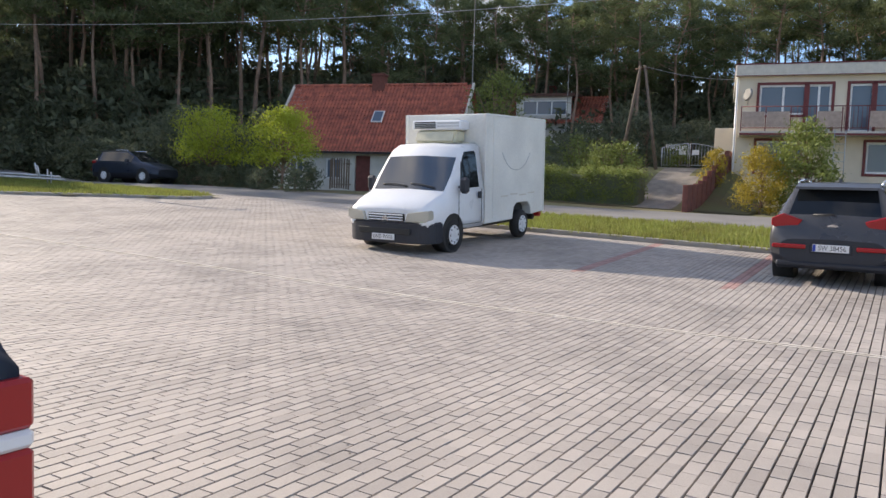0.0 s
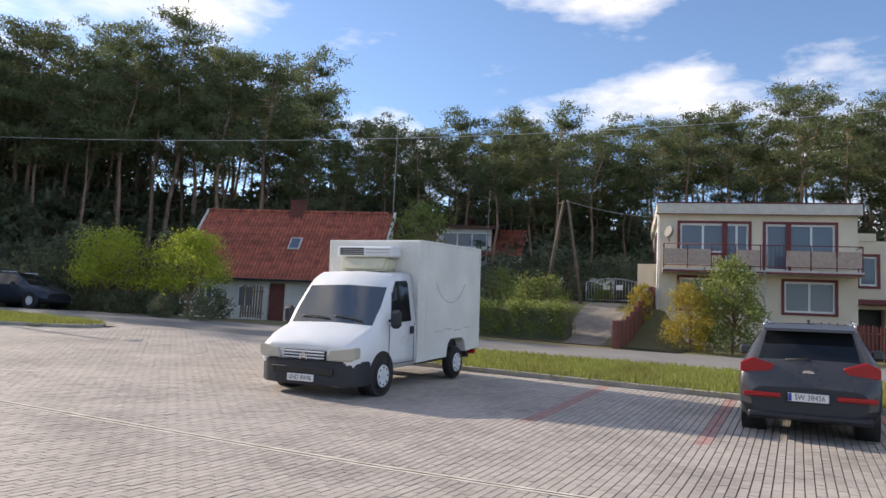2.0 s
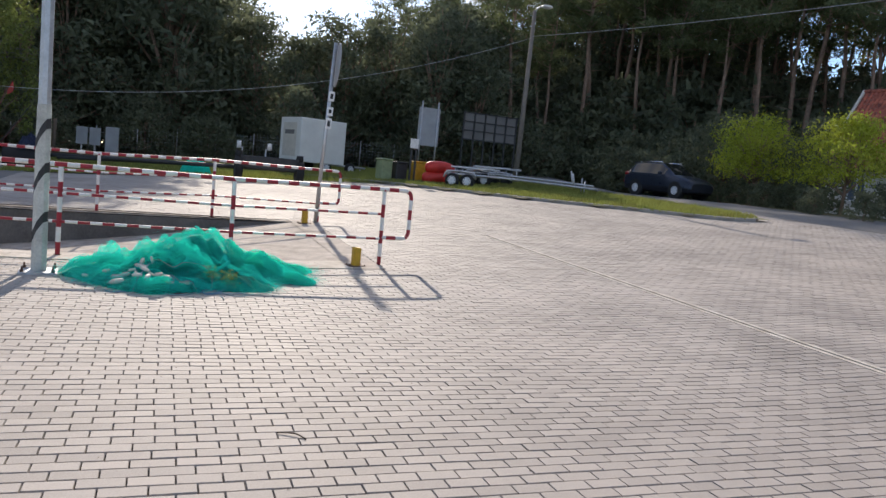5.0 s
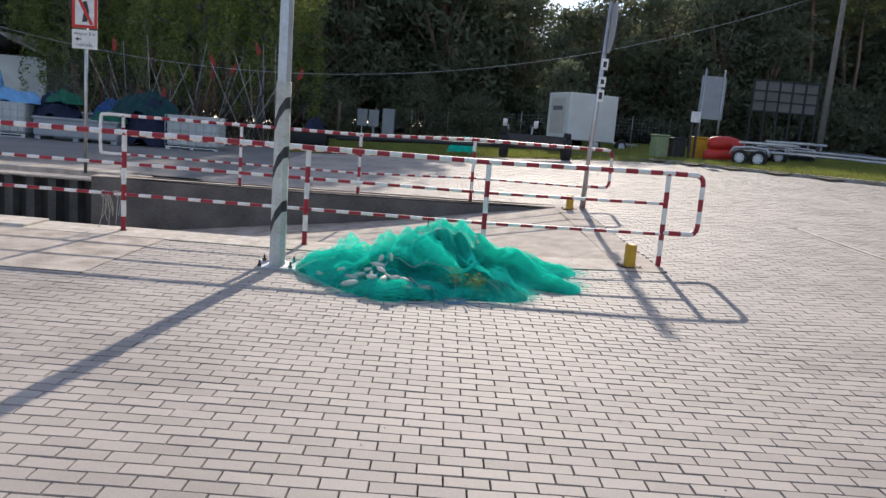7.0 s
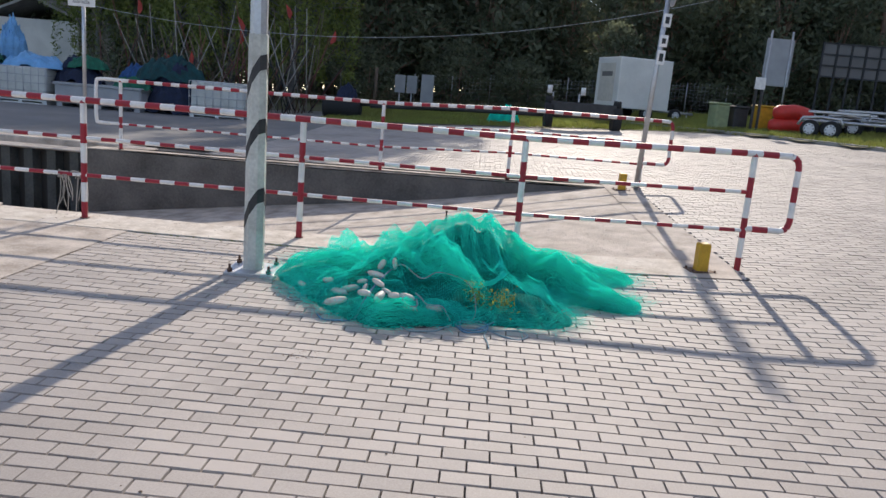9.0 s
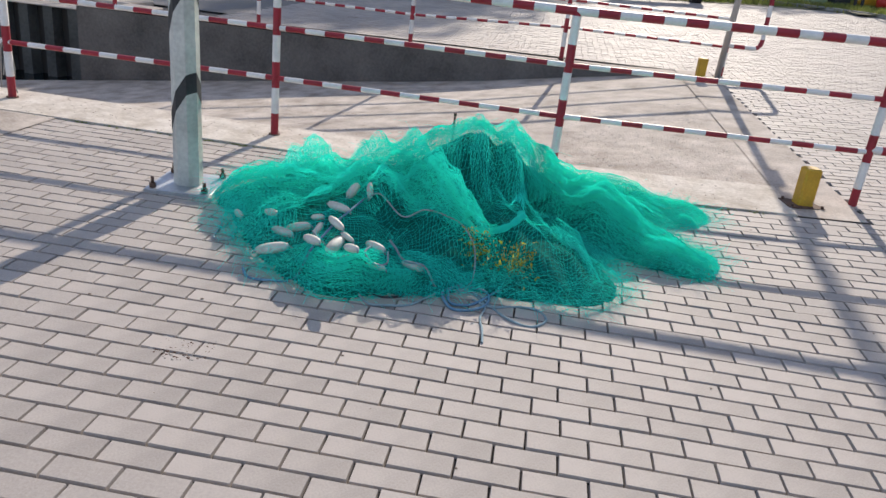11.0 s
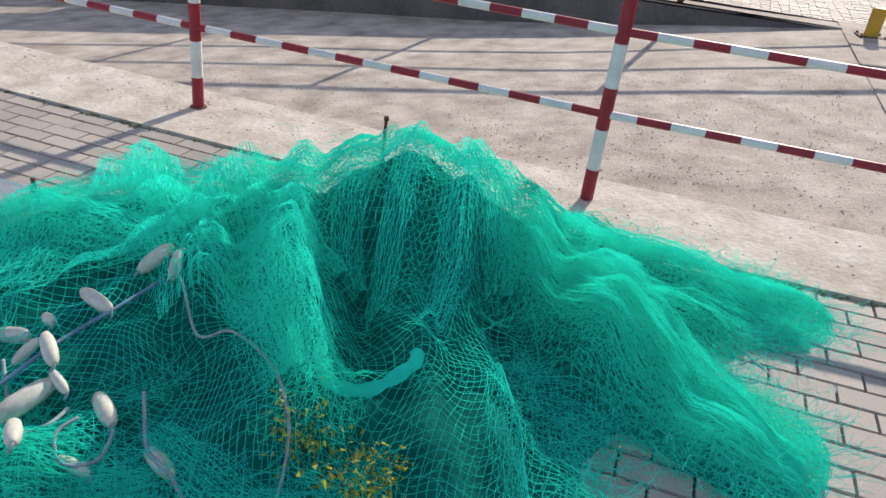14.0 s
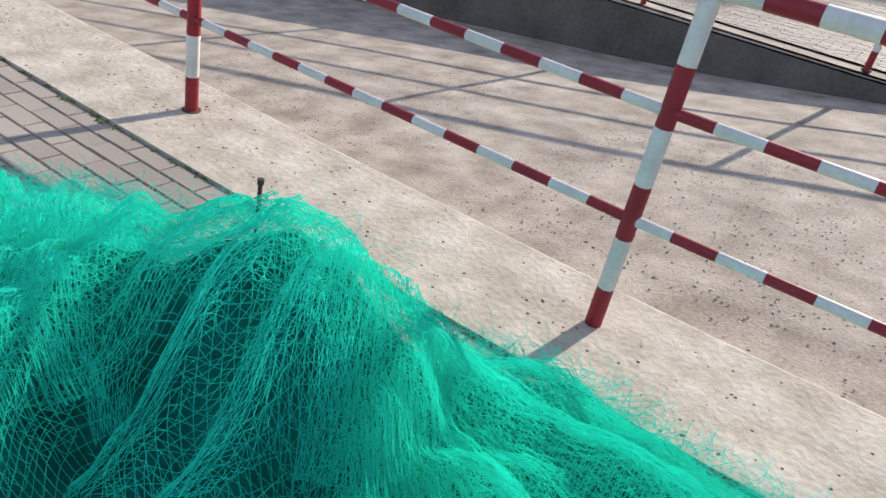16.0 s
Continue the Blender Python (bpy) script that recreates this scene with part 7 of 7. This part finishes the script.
# utility cabinets
uc = thing("notice_boards", "pair of grey boards on posts at the edge of the grass", "notice board", pose(-47, -1.6, ground_z(-47, -1.6)))
for yy in (-0.56, 0.06):
    bm = bmesh.new()
    box(bm, -0.05, 0.05, yy, yy + 0.54, 0.7, 1.6, 0.01)
    part("board", bm, TUB, uc)
for yy in (-0.3, 0.33):
    bm = bmesh.new()
    rod(bm, (0, yy, -0.1), (0, yy, 0.75), 0.04, seg=6)
    part("post", bm, STEEL, uc)
bm = bmesh.new()
box(bm, -0.2, 0.2, -0.32, 0.32, 0.0, 1.65, 0.02, m=pose(-47, -0.45, ground_z(-47, -0.45)))
tagged(part("utility_cabinet", bm, TUB, None), "pale grey electricity cabinet on the grass", "cabinet")
bm = bmesh.new()
rod(bm, (-47, -3.2, 0.4), (-47, -3.15, 2.5), 0.09, seg=6)
tagged(part("wooden_post", bm, WOOD, None), "short dark wooden post in the grass", "post")

# box trailer
bt = thing("box_trailer", "white box trailer on one axle with a drawbar", "trailer", pose(-40.9, 8.95, ground_z(-41, 9), 0, 0, 20))
bm = bmesh.new()
box(bm, -1.0, 1.0, -1.25, 1.25, 0.45, 2.55, 0.03)
bd = part("body", bm, VANBOX, bt)
bm = bmesh.new()
box(bm, -0.7, 0.6, -1.262, -1.25, 0.7, 2.3, 0.004)
part("rear_door", bm, FASCIA, bd)
bm = bmesh.new()
box(bm, -0.5, 0.4, -1.272, -1.262, 1.75, 1.95)
part("dark_stripe", bm, ASPHALT, bd)
for s in (-1, 1):
    wheel(bt, s * 0.85, 0.3, 0.3, 0.2, s)
bm = bmesh.new()
rod(bm, (0, 1.2, 0.45), (0, 3.2, 0.42), 0.05, seg=6)
rod(bm, (0, 2.9, 0.0), (0, 2.9, 0.5), 0.03, seg=6)
part("drawbar", bm, STEEL, bt)
wheel(bt, 0.1, 2.2, 0.3, 0.2, 1)

# long dark boat trailer
lt = thing("boat_trailer", "long dark boat trailer with black rollers and white-capped guides", "trailer", pose(0, 0, 0))
g0 = ground_z(-33, 6)
bm = bmesh.new()
rod(bm, (-33.3, 4.9, g0 + 0.45), (-33.3, 7.1, g0 + 0.45), 0.07, seg=8)
box(bm, -33.5, -33.1, 4.9, 7.1, g0 + 0.42, g0 + 0.90, 0.03)
rod(bm, (-33.3, 5.9, g0 + 0.45), (-36, -2.3, ground_z(-36, -2.3) + 0.55), 0.08, seg=6)
rod(bm, (-34.2, 4.9, g0 + 0.42), (-35.6, -1.6, ground_z(-36, -2.3) + 0.5), 0.06, seg=6)
part("frame", bm, BLACK, lt)
for yy in (4.85, 7.15):
    bm = bmesh.new()
    rod(bm, (-33.3, yy - 0.14, g0 + 0.42), (-33.3, yy + 0.14, g0 + 0.42), 0.42, seg=20)
    part("tyre", bm, RUBBER, lt)
    bm = bmesh.new()
    rod(bm, (-33.3, yy, g0 + 0.8), (-33.3, yy, g0 + 1.05), 0.15, 0.13, 10)
    part("roller", bm, RUBBER, lt)
for yy in (5.0, 5.9):
    bm = bmesh.new()
    rod(bm, (-33.9, yy, g0 + 0.4), (-33.9, yy, g0 + 1.2), 0.03, seg=6)
    part("guide_post", bm, STEEL, lt)
    bm = bmesh.new()
    rod(bm, (-33.9, yy - 0.13 * (1 if yy < 5.5 else -1), g0 + 1.15), (-33.9, yy - 0.13 * (1 if yy < 5.5 else -1), g0 + 1.42), 0.09, 0.08, 10)
    part("guide_cap", bm, WHITE, lt)
bt2 = thing("fender", "fat black rubber fender lying on the paving", "fender", pose(-36, -2.75, ground_z(-36, -2.75)))
bm = bmesh.new()
tube(bm, smoothpath([(0, -0.66, 0.40), (0, -0.6, 0.40), (0, 0.6, 0.40), (0, 0.66, 0.40)], 3), [0.2, 0.36, 0.4, 0.4, 0.4, 0.4, 0.4, 0.36, 0.3, 0.2], 16)
part("body", bm, RUBBER, bt2)
bundle(-36, -2.6, ground_z(-36, -2.7) + 0.7, 0.7, 0.8, 0.5, NET_D, 20, "dark netting heaped on the fender")

# galvanised boat trailers on the verge
def boat_trailer(x, y, turn, length, label):
    t = thing("boat_trailer", label, "trailer", pose(x, y, ground_z(x, y), 0, 0, turn), group="galvanised boat trailers")
    for s in (-1, 1):
        bm = bmesh.new()
        tube(bm, smoothpath([(s * 0.85, 0.0, 0.55), (s * 0.85, length * 0.4, 0.55), (s * 0.5, length * 0.75, 0.5), (0.03 * s, length, 0.45)], 4), 0.045, 6)
        part("frame_rail", bm, STEEL, t)
        bm = bmesh.new()
        box(bm, s * 0.5 - 0.06, s * 0.5 + 0.06, 0.1, 1.9, 0.80, 0.88, 0.015)
        for yy in (0.3, 1.7):
            rod(bm, (s * 0.5, yy, 0.5), (s * 0.5, yy, 0.82), 0.03, seg=6)
        part("bunk", bm, STEEL, t)
        for yy in (0.35, 0.98):
            wheel(t, s * 1.0, yy, 0.29, 0.17, s)
        bm = bmesh.new()
        tube(bm, [(s * 1.0 + 0.10 * math.cos(0), 0.0, 0.40), (s * 1.0, 0.1, 0.64), (s * 1.0, 0.66, 0.68), (s * 1.0, 1.22, 0.64), (s * 1.0, 1.33, 0.40)], 0.05, 5)
        part("mudguard", bm, STEEL, t)
    for yy in (0.05, 1.2, length * 0.45):
        bm = bmesh.new()
        rod(bm, (-0.85, yy, 0.52), (0.85, yy, 0.52), 0.04, seg=6)
        part("cross_member", bm, STEEL, t)
    bm = bmesh.new()
    rod(bm, (0, length - 0.5, 0.0), (0, length - 0.5, 0.75), 0.03, seg=6)
    rod(bm, (0, length - 0.9, 0.45), (0, length - 1.0, 1.0), 0.035, seg=6)
    part("winch_post", bm, STEEL, t)


boat_trailer(-33.0, 13.4, -38, 6.0, "galvanised twin-axle boat trailer on the grass verge")
boat_trailer(-34.2, 15.0, -52, 5.4, "galvanised boat trailer standing behind another")

# red inflatables
rd = thing("inflatable_boat", "red inflatable boat folded on the grass", "inflatable boat", pose(-33.8, 13.1, ground_z(-33.8, 13.1)))
for z, s in ((0.26, 1.0), (0.70, 0.85)):
    bm = bmesh.new()
    tube(bm, smoothpath([(0.1, -0.72 * s, z), (0.25, -0.4 * s, z + 0.03), (0.15, 0.1, z + 0.06), (0.2, 0.5 * s, z), (0.0, 0.72 * s, z - 0.06)], 5), [0.16, 0.2, 0.24, 0.26, 0.26, 0.27, 0.26, 0.26, 0.27, 0.27, 0.26, 0.26, 0.25, 0.25, 0.24, 0.24, 0.22, 0.2, 0.18, 0.14, 0.10], 12)
    part("air_tube", bm, REDPLASTIC, rd)
# bins and frames
for yy, mt, lb, hh in ((12.45, YELLOW, "yellow plastic waste bin", 0.95), (11.6, BLACK, "dark metal waste bin", 0.9), (10.95, material("pale_green_bin", (0.25, 0.30, 0.16), 0.7), "pale green waste container", 1.0)):
    t = thing("waste_bin", lb + " on the grass", "bin", pose(-34.7, yy, ground_z(-34.7, yy), 0, 0, 12), group="waste bins")
    bm = bmesh.new()
    box(bm, -0.28, 0.28, -0.26, 0.26, 0.06, hh - 0.08, 0.03)
    part("body", bm, mt, t)
    bm = bmesh.new()
    box(bm, -0.31, 0.31, -0.29, 0.29, hh - 0.08, hh, 0.03)
    part("lid", bm, mt, t)
for yy in (11.85, 12.05):
    bm = bmesh.new()
    box(bm, -33.95, -33.87, yy - 0.035, yy + 0.035, 0.8, 2.9)
    tagged(part("frame_post", bm, BLACK, None), "slim black post of an information stand", "post", "information stand")
bm = bmesh.new()
box(bm, -33.94, -33.86, 11.78, 12.12, 2.5, 2.9, 0.01)
tagged(part("sign_plate", bm, WHITE, None), "small white notice on the black posts", "sign")
sg = thing("sign_board", "large road sign board seen from its grey back", "sign", pose(-38, 13.9, ground_z(-38, 13.9), 0, 0, 6))
for yy in (-0.42, 0.42):
    bm = bmesh.new()
    rod(bm, (0, yy, -0.1), (0, yy, 3.7), 0.04, seg=8)
    part("post", bm, STEEL, sg)
bm = bmesh.new()
box(bm, -0.06, -0.03, -0.55, 0.55, 1.6, 3.4, 0.005)
part("panel", bm, TUB, sg)
bb = thing("billboard_frame", "lattice frame of a billboard by the wood", "billboard", pose(-44, 19.6, ground_z(-44, 19.6), 0, 0, 4))
bm = bmesh.new()
box(bm, 0.0, 0.05, -1.7, 1.7, 2.2, 3.7)
part("panel", bm, ASPHALT, bb)
for k in range(6):
    bm = bmesh.new()
    box(bm, 0.05, 0.12, -1.7 + k * 0.68 - 0.04, -1.7 + k * 0.68 + 0.04, -0.2, 3.75)
    part("upright", bm, BLACK, bb)
for z in (2.2, 2.7, 3.2, 3.7):
    bm = bmesh.new()
    box(bm, 0.051, 0.10, -1.72, 1.72, z - 0.03, z + 0.03)
    part("crossbar", bm, BLACK, bb)
mf = thing("mesh_fence", "grey wire mesh fence panels behind the boat yard", "fence", pose(0, 0, 0))
for k in range(14):
    y = -6 + k * 2.2
    x = -52 + 0.12 * k
    bm = bmesh.new()
    rod(bm, (x, y, ground_z(x, y)), (x, y, ground_z(x, y) + 1.7), 0.03, seg=5)
    for z in np.arange(0.1, 1.7, 0.2):
        rod(bm, (x, y, ground_z(x, y) + z), (x + 0.12, y + 2.2, ground_z(x, y + 2.2) + z), 0.006, seg=3)
    for j in range(1, 11):
        rod(bm, (x + 0.012 * j, y + 0.2 * j, ground_z(x, y)), (x + 0.012 * j, y + 0.2 * j, ground_z(x, y) + 1.7), 0.006, seg=3)
    part("fence_panel", bm, STEEL, mf)

# signs by the slipway
sp = thing("sign_post", "leaning grey steel sign post with a sign seen edge-on", "sign post", pose(-19.35, 5.28, ground_z(-19.35, 5.28), -2.2, 0, 0))
bm = bmesh.new()
rod(bm, (0, 0, 0), (0, 0, 3.75), 0.04, seg=8)
part("post", bm, STEEL, sp)
bm = bmesh.new()
rod(bm, (0.05, 0.055, 3.3), (0.055, 0.075, 3.3), 0.45, 0.45, 28)
bmesh.ops.transform(bm, matrix=Matrix.Translation((0.05, 0.06, 3.3)) @ Matrix.Rotation(radians(10), 4, "Z") @ Matrix.Translation((-0.05, -0.06, -3.3)) @ Matrix(), verts=bm.verts)
part("round_sign", bm, TUB, sp)
for z, h in ((2.55, 0.22), (2.25, 0.2), (1.98, 0.24)):
    bm = bmesh.new()
    box(bm, 0.04, 0.055, -0.03, 0.09, z, z + h - 0.02, 0.002)
    pl = part("small_plate", bm, WHITE, sp)
    bm = bmesh.new()
    box(bm, 0.055, 0.058, 0.0, 0.06, z + 0.05, z + h - 0.07)
    part("dark_mark", bm, INK, pl)
ns = thing("prohibition_sign", "red and white prohibition sign with a text plate on a post", "sign", pose(-20.75, -4.62, 0.03, 0, 0, 0))
bm = bmesh.new()
rod(bm, (0, 0, 0), (0, 0, 3.5), 0.035, seg=8)
part("post", bm, STEEL, ns)
bm = bmesh.new()
box(bm, 0.035, 0.055, -0.26, 0.24, 2.86, 3.55, 0.004)
pn = part("panel", bm, WHITE, ns)
bm = bmesh.new()
for a, b, c, d in ((-0.26, 0.24, 2.86, 2.92), (-0.26, 0.24, 3.49, 3.55), (-0.26, -0.20, 2.92, 3.49), (0.18, 0.24, 2.92, 3.49)):
    box(bm, 0.055, 0.059, a, b, c, d)
part("red_border", bm, REDPLASTIC, pn)
bm = bmesh.new()
prism(bm, [(-0.06, 2.98), (0.04, 2.98), (0.08, 3.18), (0.03, 3.38), (-0.05, 3.36), (-0.02, 3.2)], 0.0555, 0.058)
part("pictogram", bm, INK, pn)
bm = bmesh.new()
prism(bm, [(0.10, 2.93), (0.17, 2.93), (-0.12, 3.48), (-0.19, 3.48)], 0.0585, 0.061)
part("red_bar", bm, REDPLASTIC, pn)
bm = bmesh.new()
box(bm, 0.035, 0.055, -0.26, 0.24, 2.46, 2.83, 0.004)
tp = part("text_plate", bm, WHITE, ns)
write("sign_text", "dotyczy 2 m", 0.085, INK, tp, pose(0.056, -0.01, 2.75, 90, 0, 90))
write("sign_text", "nabrzeża", 0.085, INK, tp, pose(0.056, -0.01, 2.54, 90, 0, 90))
bm = bmesh.new()
prism(bm, [(-0.20, 2.645), (-0.14, 2.68), (-0.14, 2.655), (-0.07, 2.655), (-0.07, 2.635), (-0.14, 2.635), (-0.14, 2.61)], 0.0555, 0.058)
part("arrow", bm, INK, tp)

# weeds caught in the net
BLOSSOM = material("yellow_blossom", (0.50, 0.44, 0.04), 0.8, spread=0.2, island=0.3, bump=0, trans=0.3)
wd = thing("weed_tuft", "yellow-flowering weed sticking out of the net", "weed")
for ox, oy, oz, n in ((-12.08, 2.81, 0.20, 11), (-12.02, 3.00, 0.18, 12)):
    cl = [(ox + r6.uniform(-0.05, 0.05), oy + r6.uniform(-0.07, 0.07), oz + r6.uniform(-0.05, 0.07)) for _ in range(n)]
    o = new("blossom", leaf_mesh("blossom", cl, 9, 0.0055, 0.014, BLOSSOM, 8 + n, 1.0))
    o.parent = wd
    o = new("foliage", leaf_mesh("foliage", [(c[0], c[1], c[2] - 0.03) for c in cl], 12, 0.010, 0.035, LEAF_Y, 9 + n, 1.0))
    o.parent = wd
    for c in cl:
        bm = bmesh.new()
        rod(bm, (ox - 0.04, oy, oz - 0.16), c, 0.002, 0.001, 3)
        part("stem", bm, LEAF_G, wd)


# ---- litter and wear ----
def scatter(name, label, category, count, x0, x1, y0, y1, size, mat, zf, seed, flat=0.5):
    r = np.random.RandomState(seed)
    verts, faces = [], []
    for _ in range(count):
        x, y = r.uniform(x0, x1), r.uniform(y0, y1)
        s = size * r.uniform(0.3, 1.0) ** 1.5
        z = zf(x, y)
        o = len(verts)
        a = r.uniform(0, 6.283)
        for k in range(5):
            q = a + k * 1.257
            verts.append((x + math.cos(q) * s * r.uniform(0.7, 1.2), y + math.sin(q) * s * r.uniform(0.7, 1.2), z))
        verts.append((x, y, z + s * flat))
        faces += [(o + k, o + (k + 1) % 5, o + 5) for k in range(5)]
    return tagged(new(name, mesh(name, verts, faces, mat)), label, category, kind="stuff")


def ramp_z(x, y):
    return float(np.interp(y, RY[::-1], RZ[::-1])) + ground_z(x, RAMP_TOP) * max(0, min(1, 1 - (RAMP_TOP - y) / 3)) + 0.004


scatter("ramp_grit", "small stones and grit on the slipway", "grit", 2600, -17.5, -14.5, -1, 4.7, 0.009, KERB, ramp_z, 3)
scatter("dark_crumbs", "dark crumbs of dirt on the slipway", "dirt", 1500, -17.5, -14.5, -1, 4.7, 0.009, RUST, ramp_z, 4, 0.25)
scatter("kerb_crumbs", "dark crumbs of dirt on the kerb strip", "dirt", 420, -14.4, -13.82, -1.5, 4.6, 0.010, RUST, lambda x, y: ground_z(x, y) + 0.012, 5, 0.3)
scatter("paving_grit", "small stones and dry leaves on the paving", "grit", 260, -13.5, -2, -2, 8, 0.010, WOOD, lambda x, y: ground_z(x, y) + 0.001, 6, 0.4)
scatter("joint_moss", "moss in the joint beside the kerb", "moss", 260, -13.80, -13.76, -1.0, 4.7, 0.016, LEAF_G, lambda x, y: ground_z(x, y) + 0.002, 8, 0.5)
scatter("dirt_splat", "crumbled dried mud on the paving", "dirt", 160, -11.13, -10.96, 1.74, 1.98, 0.013, KERB, lambda x, y: 0.002, 9, 0.4)
scatter("dark_dirt_splat", "dark crumbs of dried mud on the paving", "dirt", 110, -11.11, -10.98, 1.76, 1.95, 0.011, RUST, lambda x, y: 0.003, 10, 0.4)
TWIG = (-7.6, 2.93)
bm = bmesh.new()
tube(bm, smoothpath([(TWIG[0], TWIG[1], 0.01), (TWIG[0] + 0.04, TWIG[1] + 0.09, 0.016), (TWIG[0] + 0.11, TWIG[1] + 0.14, 0.008)], 4), 0.0045, 6)
tagged(part("twig", bm, WOOD, None), "bent dry twig lying on the paving", "twig")
